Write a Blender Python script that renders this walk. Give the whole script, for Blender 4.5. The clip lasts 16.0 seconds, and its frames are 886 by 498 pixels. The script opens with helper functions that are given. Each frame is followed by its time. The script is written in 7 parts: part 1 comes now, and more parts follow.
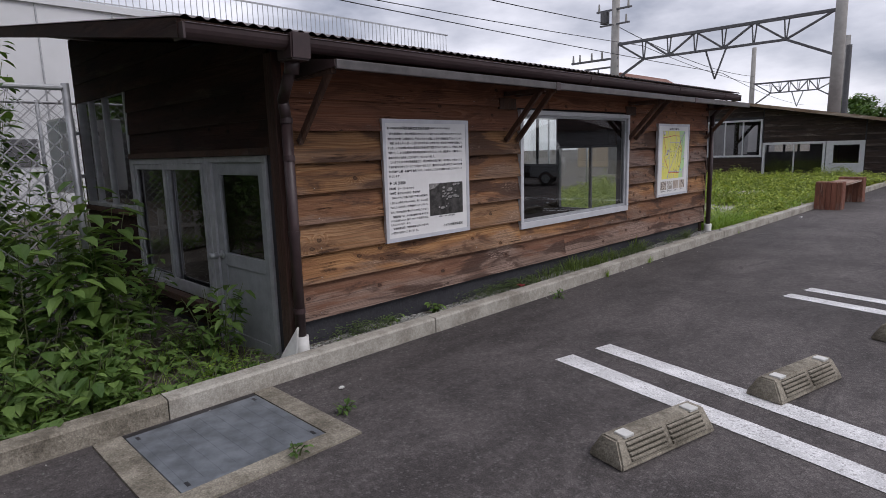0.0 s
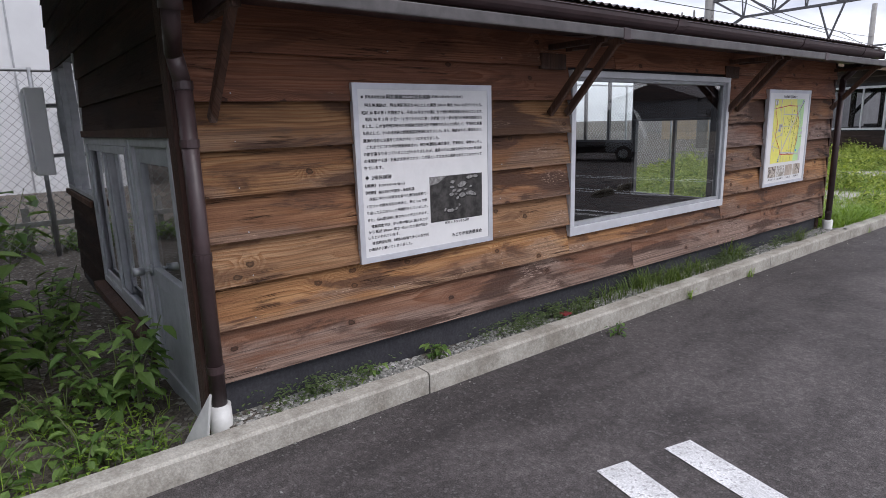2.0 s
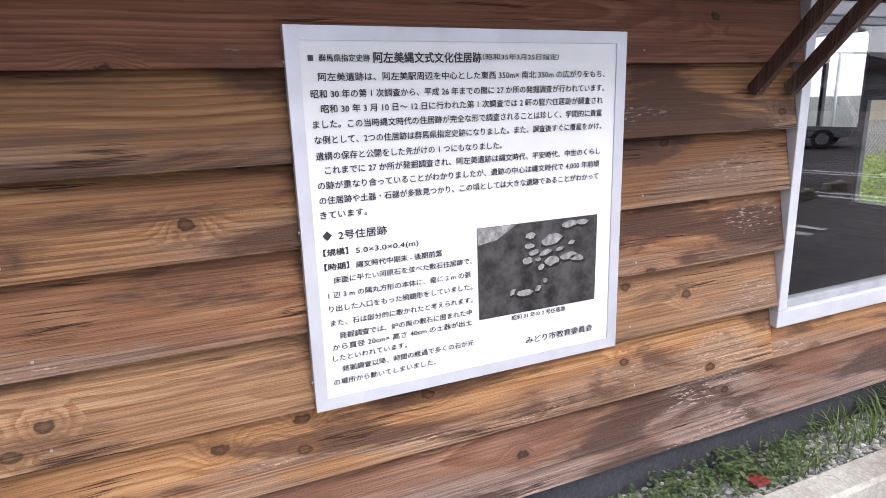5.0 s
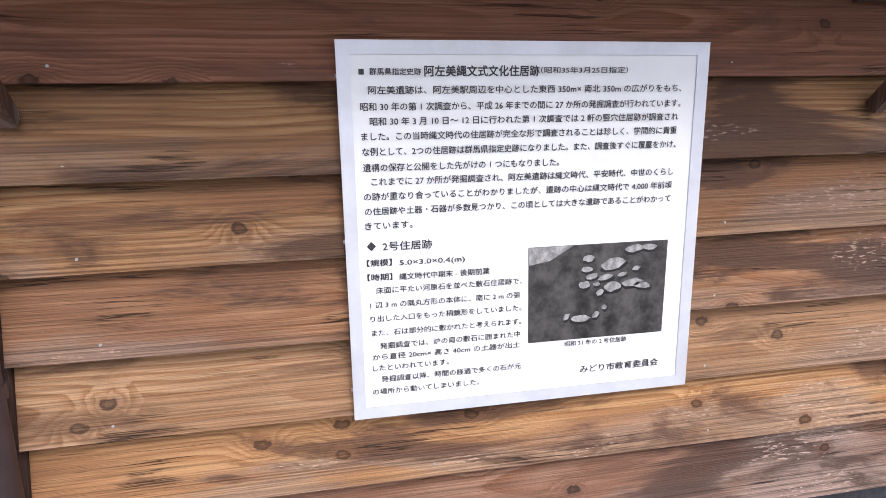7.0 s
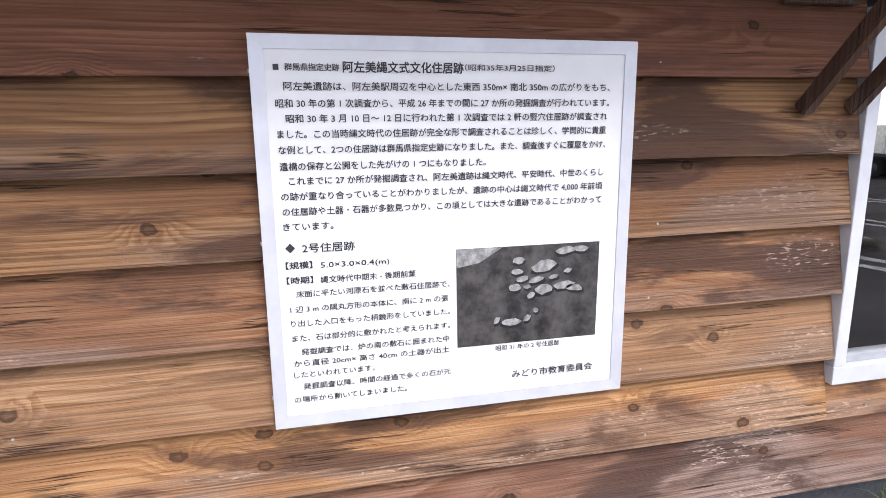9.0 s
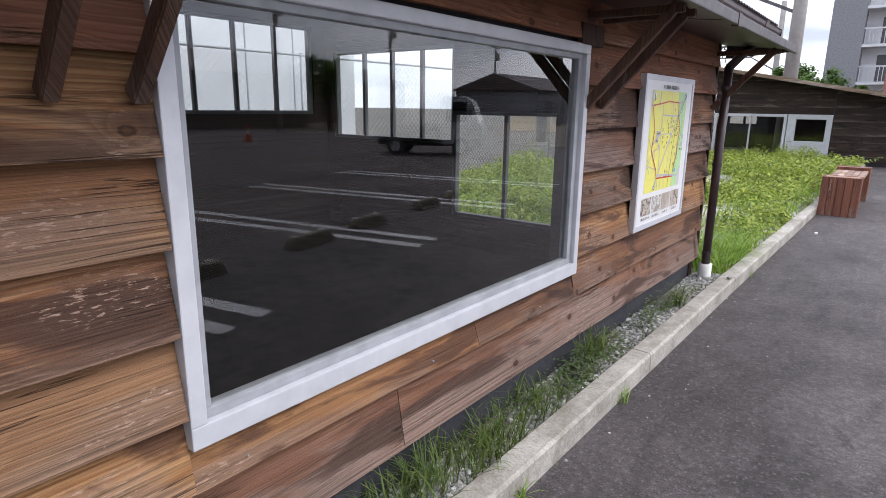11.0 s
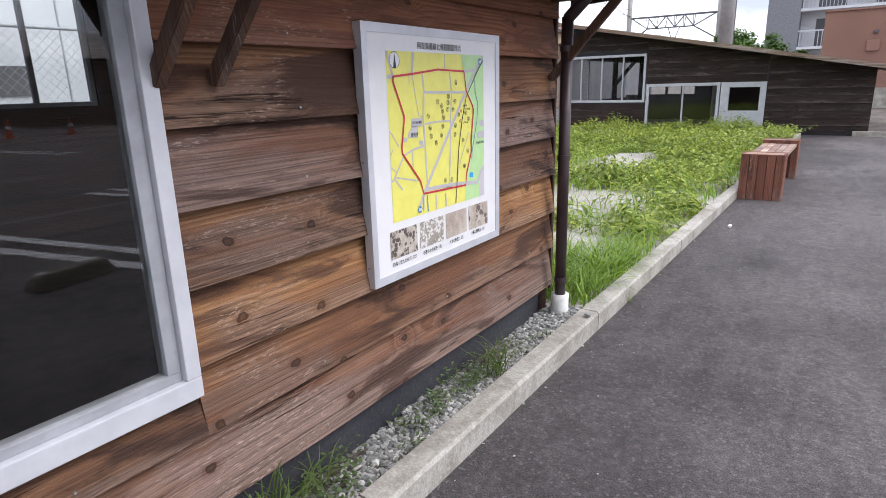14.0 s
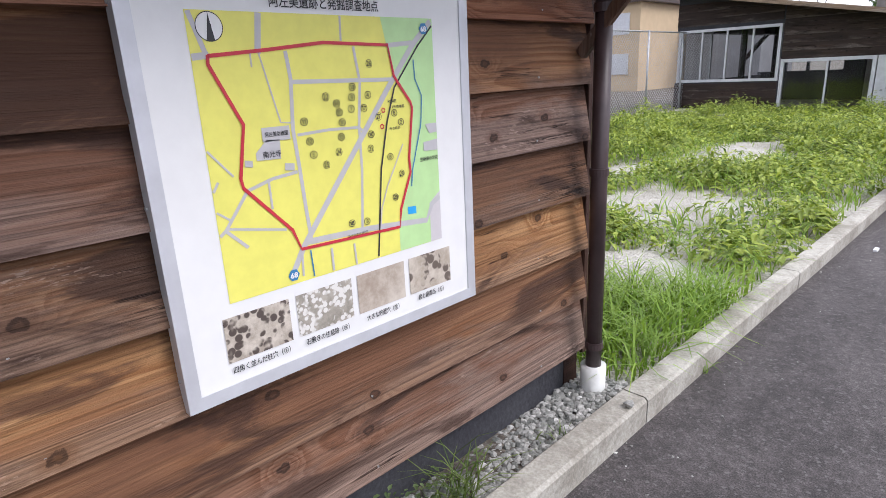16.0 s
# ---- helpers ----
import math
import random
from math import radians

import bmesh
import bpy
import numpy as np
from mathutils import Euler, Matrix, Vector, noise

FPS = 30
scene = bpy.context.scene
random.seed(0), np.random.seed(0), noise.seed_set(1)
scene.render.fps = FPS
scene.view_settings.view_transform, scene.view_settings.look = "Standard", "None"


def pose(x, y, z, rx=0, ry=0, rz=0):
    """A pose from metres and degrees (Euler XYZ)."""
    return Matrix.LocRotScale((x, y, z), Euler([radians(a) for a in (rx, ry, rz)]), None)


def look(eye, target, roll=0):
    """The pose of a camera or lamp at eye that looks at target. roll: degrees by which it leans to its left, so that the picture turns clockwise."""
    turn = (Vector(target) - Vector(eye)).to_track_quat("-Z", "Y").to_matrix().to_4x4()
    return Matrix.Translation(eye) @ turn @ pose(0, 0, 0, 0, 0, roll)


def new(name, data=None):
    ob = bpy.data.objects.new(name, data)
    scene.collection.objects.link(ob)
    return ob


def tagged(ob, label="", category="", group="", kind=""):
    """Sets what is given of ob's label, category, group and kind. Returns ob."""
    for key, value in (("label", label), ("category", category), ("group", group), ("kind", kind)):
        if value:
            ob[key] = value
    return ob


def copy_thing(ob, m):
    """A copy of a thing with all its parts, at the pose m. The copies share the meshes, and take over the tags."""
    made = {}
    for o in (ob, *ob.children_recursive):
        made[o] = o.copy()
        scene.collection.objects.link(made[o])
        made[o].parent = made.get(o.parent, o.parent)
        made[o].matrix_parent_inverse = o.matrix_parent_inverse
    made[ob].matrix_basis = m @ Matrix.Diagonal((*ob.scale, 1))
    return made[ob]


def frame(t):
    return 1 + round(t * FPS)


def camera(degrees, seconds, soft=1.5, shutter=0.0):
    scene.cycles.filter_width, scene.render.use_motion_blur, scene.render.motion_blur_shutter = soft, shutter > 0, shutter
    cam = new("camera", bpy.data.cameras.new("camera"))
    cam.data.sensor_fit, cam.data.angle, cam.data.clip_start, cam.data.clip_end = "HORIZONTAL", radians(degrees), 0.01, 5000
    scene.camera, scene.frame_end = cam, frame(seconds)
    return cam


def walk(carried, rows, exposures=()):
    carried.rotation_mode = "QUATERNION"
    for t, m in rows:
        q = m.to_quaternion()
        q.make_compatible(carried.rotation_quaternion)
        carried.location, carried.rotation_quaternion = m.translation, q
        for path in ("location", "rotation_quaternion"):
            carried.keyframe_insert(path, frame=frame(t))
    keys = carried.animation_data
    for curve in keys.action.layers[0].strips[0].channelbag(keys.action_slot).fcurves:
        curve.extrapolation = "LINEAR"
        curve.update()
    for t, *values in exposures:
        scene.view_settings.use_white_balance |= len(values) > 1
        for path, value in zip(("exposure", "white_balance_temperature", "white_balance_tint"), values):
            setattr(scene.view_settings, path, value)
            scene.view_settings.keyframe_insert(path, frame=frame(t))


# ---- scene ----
cam = camera(73.9, 16.0, soft=0.8)
PATH = [
    (0, (0.074, 0.043, 1.393), (-1.322, 1.438, 1.066), -1.6),
    (0.5, (-0.156, 0.412, 1.401), (-1.587, 1.761, 1.036), -1.6),
    (1, (-0.293, 0.776, 1.397), (-1.761, 2.078, 1.011), -1.9),
    (1.5, (-0.514, 1.116, 1.396), (-2.014, 2.373, 0.986), -1.4),
    (2, (-0.699, 1.385, 1.431), (-2.25, 2.578, 1.015), -1.6),
    (2.5, (-0.935, 1.695, 1.426), (-2.577, 2.757, 1.007), -2.1),
    (3, (-1.236, 1.92, 1.419), (-2.917, 2.906, 0.97), -1.7),
    (3.5, (-1.508, 2.133, 1.408), (-3.196, 3.091, 0.926), -1.9),
    (4, (-1.735, 2.381, 1.425), (-3.471, 3.239, 0.925), -2.5),
    (4.5, (-1.932, 2.553, 1.449), (-3.671, 3.411, 0.958), -1.8),
    (5, (-2.004, 2.694, 1.459), (-3.796, 3.448, 0.99), -1.9),
    (5.2, (-1.995, 2.77, 1.457), (-3.841, 3.402, 1.016), -2.1),
    (7.5, (-1.978, 2.888, 1.461), (-3.903, 3.239, 1.05), -1.1),
    (8, (-1.977, 2.887, 1.453), (-3.909, 3.215, 1.057), -1.3),
    (8.5, (-1.984, 2.911, 1.456), (-3.917, 3.23, 1.055), -1.4),
    (9, (-1.99, 3.025, 1.437), (-3.899, 3.468, 1.036), -0.7),
    (9.5, (-2.115, 3.17, 1.425), (-3.879, 3.998, 0.973), 0.7),
    (10, (-2.208, 3.374, 1.465), (-3.75, 4.56, 1.0), 1.7),
    (12.3, (-2.017, 4.767, 1.447), (-3.067, 6.404, 0.982), -1.5),
    (12.5, (-2.023, 4.863, 1.427), (-3.069, 6.5, 0.953), -1.6),
    (13, (-2.047, 5.222, 1.455), (-3.093, 6.844, 0.929), -1.6),
    (13.5, (-1.99, 5.556, 1.458), (-3.053, 7.164, 0.926), -1.7),
    (14, (-1.994, 5.927, 1.447), (-3.087, 7.516, 0.917), -1.5),
    (14.5, (-2.032, 6.219, 1.472), (-3.135, 7.806, 0.956), -0.6),
    (15, (-2.028, 6.555, 1.464), (-3.25, 8.055, 0.955), -1.5),
    (15.5, (-2.109, 6.86, 1.438), (-3.398, 8.286, 0.885), -1.7),
    (16, (-2.149, 7.116, 1.433), (-3.521, 8.454, 0.861), -2.7),
]
walk(cam, [(t, look(eye, target, roll)) for t, eye, target, roll in PATH],
     exposures=[(0.0, -0.04, 6300, 18), (0.5, 0.11, 6200, 18), (1.0, 0.19, 6150, 17), (1.5, 0.33, 6150, 17), (2.0, 0.45, 6150, 17), (2.5, 0.62, 6150, 17), (3.0, 0.85, 6150, 17), (3.5, 1.16, 6150, 17), (4.0, 1.48, 6150, 17), (5.0, 1.45, 6150, 17), (7.5, 1.58, 6150, 17), (9.0, 1.60, 6150, 17), (9.5, 1.35, 6150, 17), (10.0, 0.98, 6150, 17), (12.5, 0.97, 6150, 17), (13.5, 1.08, 6150, 17), (14.0, 1.00, 6150, 17), (15.0, 0.97, 6150, 17), (16.0, 1.03, 6150, 17)])

# ---- light ----
SUN_EL, SUN_AZ = 47.0, 18.0
world = bpy.data.worlds.new("sky")
scene.world = world
world.use_nodes = True
wn, wl = world.node_tree.nodes, world.node_tree.links
wn.clear()
w_out = wn.new("ShaderNodeOutputWorld")
w_bg = wn.new("ShaderNodeBackground")
w_sky = wn.new("ShaderNodeTexSky")
w_sky.sky_type, w_sky.sun_disc = "NISHITA", False
w_sky.sun_elevation, w_sky.sun_rotation = radians(SUN_EL), radians(90 - SUN_AZ)
w_tc = wn.new("ShaderNodeTexCoord")
w_map = wn.new("ShaderNodeMapping")
w_map.inputs["Scale"].default_value = (1.0, 1.0, 2.6)
w_noise = wn.new("ShaderNodeTexNoise")
w_noise.inputs["Scale"].default_value, w_noise.inputs["Detail"].default_value = 3.2, 7.0
w_noise.inputs["Roughness"].default_value = 0.52
w_ramp = wn.new("ShaderNodeValToRGB")
w_ramp.color_ramp.elements[0].position, w_ramp.color_ramp.elements[0].color = 0.34, (4.0, 4.3, 4.9, 1)
w_ramp.color_ramp.elements[1].position, w_ramp.color_ramp.elements[1].color = 0.60, (11.0, 11.2, 11.5, 1)
w_mix = wn.new("ShaderNodeMix")
w_mix.data_type = "RGBA"
w_mix.inputs["Factor"].default_value = 0.85
wl.new(w_tc.outputs["Generated"], w_map.inputs["Vector"])
wl.new(w_map.outputs["Vector"], w_noise.inputs["Vector"])
wl.new(w_noise.outputs["Fac"], w_ramp.inputs["Fac"])
wl.new(w_sky.outputs["Color"], w_mix.inputs["A"])
wl.new(w_ramp.outputs["Color"], w_mix.inputs["B"])
wl.new(w_mix.outputs["Result"], w_bg.inputs["Color"])
wl.new(w_bg.outputs["Background"], w_out.inputs["Surface"])
w_bg.inputs["Strength"].default_value = 0.10

sun = new("sun", bpy.data.lights.new("sun", "SUN"))
sun.data.energy, sun.data.angle, sun.data.color = 1.15, radians(30), (1.0, 0.96, 0.9)
sx, sy = math.cos(radians(SUN_AZ)), math.sin(radians(SUN_AZ))
sun.matrix_world = look((40 * sx, 40 * sy, 40 * math.tan(radians(SUN_EL))), (0, 0, 0))


# ---- materials ----
class Nodes:
    """A small builder of node materials."""

    def __init__(self, name, rough=0.6, metal=0.0, spec=0.5):
        self.m = bpy.data.materials.new(name)
        self.m.use_nodes = True
        self.t = self.m.node_tree
        self.b = self.t.nodes["Principled BSDF"]
        self.b.inputs["Roughness"].default_value = rough
        self.b.inputs["Metallic"].default_value = metal
        self.b.inputs["Specular IOR Level"].default_value = spec
        self.tc = self.t.nodes.new("ShaderNodeTexCoord")
        self.pos = self.tc.outputs["Object"]

    def put(self, socket, value):
        if isinstance(value, bpy.types.NodeSocket):
            self.t.links.new(value, socket)
        elif isinstance(value, (tuple, list)) and len(value) == 3 and socket.type == "RGBA":
            socket.default_value = (*value, 1)
        else:
            socket.default_value = value

    def math(self, op, a, b=0.0, c=0.0, clamp=False):
        n = self.t.nodes.new("ShaderNodeMath")
        n.operation, n.use_clamp = op, clamp
        for i, v in enumerate((a, b, c)):
            self.put(n.inputs[i], v)
        return n.outputs[0]

    def scaled(self, vec, scale, loc=(0, 0, 0)):
        n = self.t.nodes.new("ShaderNodeMapping")
        self.put(n.inputs["Vector"], vec)
        n.inputs["Scale"].default_value = scale
        self.put(n.inputs["Location"], loc)
        return n.outputs[0]

    def noise(self, vec, scale, detail=4.0, rough=0.55, dist=0.0, out="Fac"):
        n = self.t.nodes.new("ShaderNodeTexNoise")
        self.put(n.inputs["Vector"], vec)
        for k, v in (("Scale", scale), ("Detail", detail), ("Roughness", rough), ("Distortion", dist)):
            n.inputs[k].default_value = v
        return n.outputs[out]

    def voronoi(self, vec, scale, out="Distance", feature="F1", rand=1.0, dims="3D"):
        n = self.t.nodes.new("ShaderNodeTexVoronoi")
        n.voronoi_dimensions = dims
        n.feature = feature
        self.put(n.inputs["Vector"], vec)
        n.inputs["Scale"].default_value, n.inputs["Randomness"].default_value = scale, rand
        return n.outputs[out]

    def mix(self, f, a, b, blend="MIX"):
        n = self.t.nodes.new("ShaderNodeMix")
        n.data_type, n.blend_type = "RGBA", blend
        self.put(n.inputs["Factor"], f), self.put(n.inputs["A"], a), self.put(n.inputs["B"], b)
        return n.outputs["Result"]

    def ramp(self, f, stops):
        n = self.t.nodes.new("ShaderNodeValToRGB")
        r = n.color_ramp
        while len(r.elements) < len(stops):
            r.elements.new(0.5)
        for e, (p, c) in zip(r.elements, stops):
            e.position = p
            e.color = (*c, 1) if isinstance(c, (tuple, list)) else (c, c, c, 1)
        self.put(n.inputs["Fac"], f)
        return n.outputs["Color"]

    def step(self, f, lo, hi):
        n = self.t.nodes.new("ShaderNodeMapRange")
        n.interpolation_type = "SMOOTHSTEP"
        self.put(n.inputs["Value"], f)
        n.inputs["From Min"].default_value, n.inputs["From Max"].default_value = lo, hi
        return n.outputs[0]

    def random(self):
        return self.t.nodes.new("ShaderNodeObjectInfo").outputs["Random"]

    def island(self):
        return self.t.nodes.new("ShaderNodeNewGeometry").outputs["Random Per Island"]

    def split(self, vec):
        n = self.t.nodes.new("ShaderNodeSeparateXYZ")
        self.put(n.inputs[0], vec)
        return n.outputs

    def join(self, x, y, z):
        n = self.t.nodes.new("ShaderNodeCombineXYZ")
        for i, v in enumerate((x, y, z)):
            self.put(n.inputs[i], v)
        return n.outputs[0]

    def bump(self, height, strength=0.3, distance=0.01):
        n = self.t.nodes.new("ShaderNodeBump")
        self.put(n.inputs["Height"], height)
        n.inputs["Strength"].default_value, n.inputs["Distance"].default_value = strength, distance
        self.t.links.new(n.outputs[0], self.b.inputs["Normal"])

    def colour(self, c):
        self.put(self.b.inputs["Base Color"], c)
        return self

    def rough(self, r):
        self.put(self.b.inputs["Roughness"], r)
        return self


def plain(name, colour, rough=0.55, metal=0.0, spread=0.12, scale=9.0, grain=60.0, bump=0.1, spec=0.5):
    """Paint, plastic or metal: one colour, with faint blotches, dirt and a fine relief."""
    n = Nodes(name, rough, metal, spec)
    a = n.noise(n.pos, scale, 5.0, 0.6)
    g = n.noise(n.pos, grain, 3.0)
    dark = tuple(v * (1 - 2 * spread) for v in colour)
    light = tuple(min(1, v * (1 + spread)) for v in colour)
    n.colour(n.mix(n.step(a, 0.25, 0.75), dark, light))
    n.rough(n.math("ADD", n.math("MULTIPLY", g, 0.25), rough - 0.12, clamp=True))
    n.bump(g, bump, 0.003)
    return n.m


def wood(name, rich, pale, dark, grey, fade, stain=0.5, axis=1, rough=0.72, knots=True, drip=False):
    """Sawn softwood boards: growth rings cut at a shallow angle into long arches, bent round knots; stained, cracked and grey where worn. axis: the way the grain runs. drip: worn bare and soaked beside the window, where water runs off the brackets."""
    n = Nodes(name, rough, 0.0, 0.3)
    s = n.split(n.pos)
    gen = n.split(n.tc.outputs["Generated"])
    along = s[axis]
    across = s[2] if axis != 2 else n.math("ADD", s[0], s[1])
    rnd = n.random()
    rnd2 = n.math("FRACT", n.math("MULTIPLY", rnd, 7.31))
    off = n.math("MULTIPLY", rnd, 37.0)
    u = n.math("ADD", along, off)
    plane = n.join(u, across, n.math("MULTIPLY", off, 3.1))
    wob = n.noise(n.scaled(plane, (0.45, 2.6, 1.0)), 1.6, 2.0)
    fine = n.noise(n.scaled(plane, (2.2, 210.0, 1.0)), 1.0, 5.0, 0.7)
    hair = n.noise(n.scaled(plane, (5.0, 560.0, 1.0)), 1.0, 2.0, 0.6)
    if knots:
        cell = n.scaled(n.join(u, n.math("ADD", across, n.math("MULTIPLY", off, 3.1)), 0.0), (3.1, 4.9, 1.0))
        has = n.step(n.split(n.voronoi(cell, 1.0, "Color", rand=1.0, dims="2D"))[0], 0.50, 0.52)
        d0 = n.voronoi(cell, 1.0, rand=1.0, dims="2D")
        rag = n.math("MULTIPLY", n.math("SUBTRACT", n.noise(plane, 46.0, 4.0), 0.5), 0.10)
        d = n.math("ADD", n.math("ADD", d0, rag), n.math("SUBTRACT", 1.0, has))
        hump = n.math("POWER", 2.718, n.math("MULTIPLY", n.math("MULTIPLY", d, d), -34.0))
        heart = n.math("MULTIPLY", n.math("SUBTRACT", gen[2], n.math("ADD", 0.15, n.math("MULTIPLY", rnd2, 0.7))), 0.23)
        depth = n.math("ADD", 0.012, n.math("MULTIPLY", n.noise(n.scaled(plane, (0.42, 0.9, 1.0)), 1.0, 3.0, 0.5), 0.17))
        r = n.math("SQRT", n.math("ADD", n.math("MULTIPLY", heart, heart), n.math("MULTIPLY", depth, depth)))
        ring = n.math("ADD", n.math("MULTIPLY", r, 95.0), n.math("ADD", n.math("MULTIPLY", wob, 3.0), n.math("MULTIPLY", hump, 3.5)))
    else:
        d = 1.0
        ring = n.math("ADD", n.math("MULTIPLY", across, 62.0), n.math("MULTIPLY", wob, 16.0))
    saw = n.math("FRACT", ring)
    wave = n.math("MULTIPLY", n.step(saw, 0.15, 0.88), n.step(saw, 1.0, 0.90))
    warmth = n.noise(n.scaled(plane, (0.8, 5.0, 1.0), (4.0, 1.0, 2.0)), 1.3, 5.0, 0.55, 0.6)
    worn = n.noise(n.scaled(plane, (0.8, 3.6, 1.0), (7.3, 2.1, 0.4)), 1.5, 7.0, 0.62, 0.7)
    patch = n.noise(n.scaled(plane, (0.9, 4.2, 1.0)), 1.35, 8.0, 0.60, 0.9)
    soft = n.noise(n.scaled(plane, (1.3, 150.0, 1.0), (5.0, 2.0, 0.0)), 1.0, 2.0, 0.5)
    low = n.math("SUBTRACT", 1.0, gen[2])
    if drip:
        splash, soak = 0.0, 0.0
        for y, w in ((-1.22, 0.23), (1.38, 0.26)):
            q = n.math("DIVIDE", n.math("SUBTRACT", n.math("ADD", along, n.math("MULTIPLY", n.math("SUBTRACT", rnd2, 0.5), 0.22)), y), w)
            splash = n.math("MAXIMUM", splash, n.math("POWER", 2.718, n.math("MULTIPLY", n.math("MULTIPLY", q, q), -1.0)))
        for y, w in ((-1.68, 0.20), (1.95, 0.30)):
            q = n.math("DIVIDE", n.math("SUBTRACT", along, y), w)
            soak = n.math("MAXIMUM", soak, n.math("POWER", 2.718, n.math("MULTIPLY", n.math("MULTIPLY", q, q), -1.0)))
        worn = n.math("ADD", worn, n.math("MULTIPLY", splash, 0.13))
        patch = n.math("ADD", patch, n.math("MULTIPLY", soak, 0.08))
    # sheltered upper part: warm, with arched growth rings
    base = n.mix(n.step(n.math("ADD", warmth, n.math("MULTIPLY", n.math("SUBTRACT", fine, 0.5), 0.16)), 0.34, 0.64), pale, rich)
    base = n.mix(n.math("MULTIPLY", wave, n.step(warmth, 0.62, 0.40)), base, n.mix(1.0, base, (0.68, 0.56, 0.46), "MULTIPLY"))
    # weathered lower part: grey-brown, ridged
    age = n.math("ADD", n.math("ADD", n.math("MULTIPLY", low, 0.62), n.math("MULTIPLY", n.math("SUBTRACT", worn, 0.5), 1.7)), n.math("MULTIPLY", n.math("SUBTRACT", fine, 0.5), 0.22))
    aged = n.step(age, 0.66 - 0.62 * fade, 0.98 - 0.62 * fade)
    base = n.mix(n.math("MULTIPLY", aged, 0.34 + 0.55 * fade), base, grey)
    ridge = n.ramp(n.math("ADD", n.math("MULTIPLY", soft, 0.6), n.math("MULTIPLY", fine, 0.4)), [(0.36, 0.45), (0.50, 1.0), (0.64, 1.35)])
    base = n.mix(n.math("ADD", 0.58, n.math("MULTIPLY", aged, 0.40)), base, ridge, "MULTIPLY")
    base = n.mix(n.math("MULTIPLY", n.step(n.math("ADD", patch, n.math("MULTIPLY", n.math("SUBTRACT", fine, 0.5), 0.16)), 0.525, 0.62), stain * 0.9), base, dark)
    flake = n.noise(n.scaled(plane, (30.0, 150.0, 1.0), (1.0, 5.0, 0.0)), 1.0, 4.0, 0.65)
    bleach = n.math("MULTIPLY", n.step(flake, 0.57, 0.61), n.step(n.math("ADD", worn, n.math("MULTIPLY", low, 0.06)), 0.68 - 0.10 * fade, 0.76 - 0.10 * fade))
    base = n.mix(n.math("MULTIPLY", bleach, 0.8), base, tuple(min(1.0, v * 1.9) for v in grey))
    line = n.math("ABSOLUTE", n.math("SUBTRACT", n.noise(n.scaled(plane, (0.9, 34.0, 1.0), (3.0, 9.0, 1.0)), 1.0, 3.0, 0.6), 0.5))
    crack = n.math("MULTIPLY", n.step(line, 0.015, 0.004), n.step(n.noise(n.scaled(plane, (2.0, 6.0, 1.0)), 1.0, 3.0), 0.53, 0.62))
    base = n.mix(n.math("MULTIPLY", crack, 0.8), base, tuple(v * 0.35 for v in dark))
    if knots:
        base = n.mix(n.math("MULTIPLY", n.step(d, 0.17, 0.05), 0.55), base, tuple(v * 0.75 for v in rich))
        base = n.mix(n.math("MULTIPLY", n.step(d, 0.072, 0.056), 0.9), base, tuple(v * 0.22 for v in rich))
        base = n.mix(n.math("MULTIPLY", n.step(d, 0.042, 0.020), 0.6), base, tuple(v * 0.6 for v in rich))
    tint = n.ramp(rnd, [(0.0, (0.74, 0.73, 0.74)), (0.35, (0.98, 0.93, 0.90)), (0.7, (1.06, 1.02, 0.97)), (1.0, (1.22, 1.2, 1.16))])
    n.colour(n.mix(1.0, base, tint, "MULTIPLY"))
    n.bump(n.math("SUBTRACT", n.math("ADD", n.math("ADD", n.math("MULTIPLY", fine, 0.6), n.math("MULTIPLY", hair, 0.2)), n.math("MULTIPLY", soft, 0.6)), crack), 1.0, 0.007)
    return n.m


def ground_mat(name, dark, light, scale, grain, bump=0.6, rough=0.9, speck=None, contrast=0.75):
    n = Nodes(name, rough, 0.0, 0.35)
    big = n.noise(n.pos, scale, 6.0, 0.6, 0.3)
    mid = n.noise(n.pos, scale * 9, 4.0)
    fine = n.noise(n.pos, grain, 3.0, 0.7)
    chips = n.voronoi(n.pos, grain * 0.8, "Color")
    base = n.mix(n.step(n.math("ADD", n.math("MULTIPLY", big, 0.7), n.math("MULTIPLY", mid, 0.3)), 0.33, 0.67), dark, light)
    base = n.mix(contrast, base, n.ramp(fine, [(0.30, 0.22), (0.5, 1.0), (0.70, 2.0)]), "MULTIPLY")
    if speck:
        grey = n.split(chips)[0]
        base = n.mix(n.math("MULTIPLY", n.step(grey, 0.86, 0.95), 0.65), base, speck)
    n.colour(base)
    n.bump(n.math("ADD", fine, n.math("MULTIPLY", n.voronoi(n.pos, grain * 0.8), 0.7)), bump, 0.006)
    return n.m


KX, KB = -3.112, -3.225          # kerb: front and back
ROAD_HALF = (400 - (KX - 0.02)) / 2


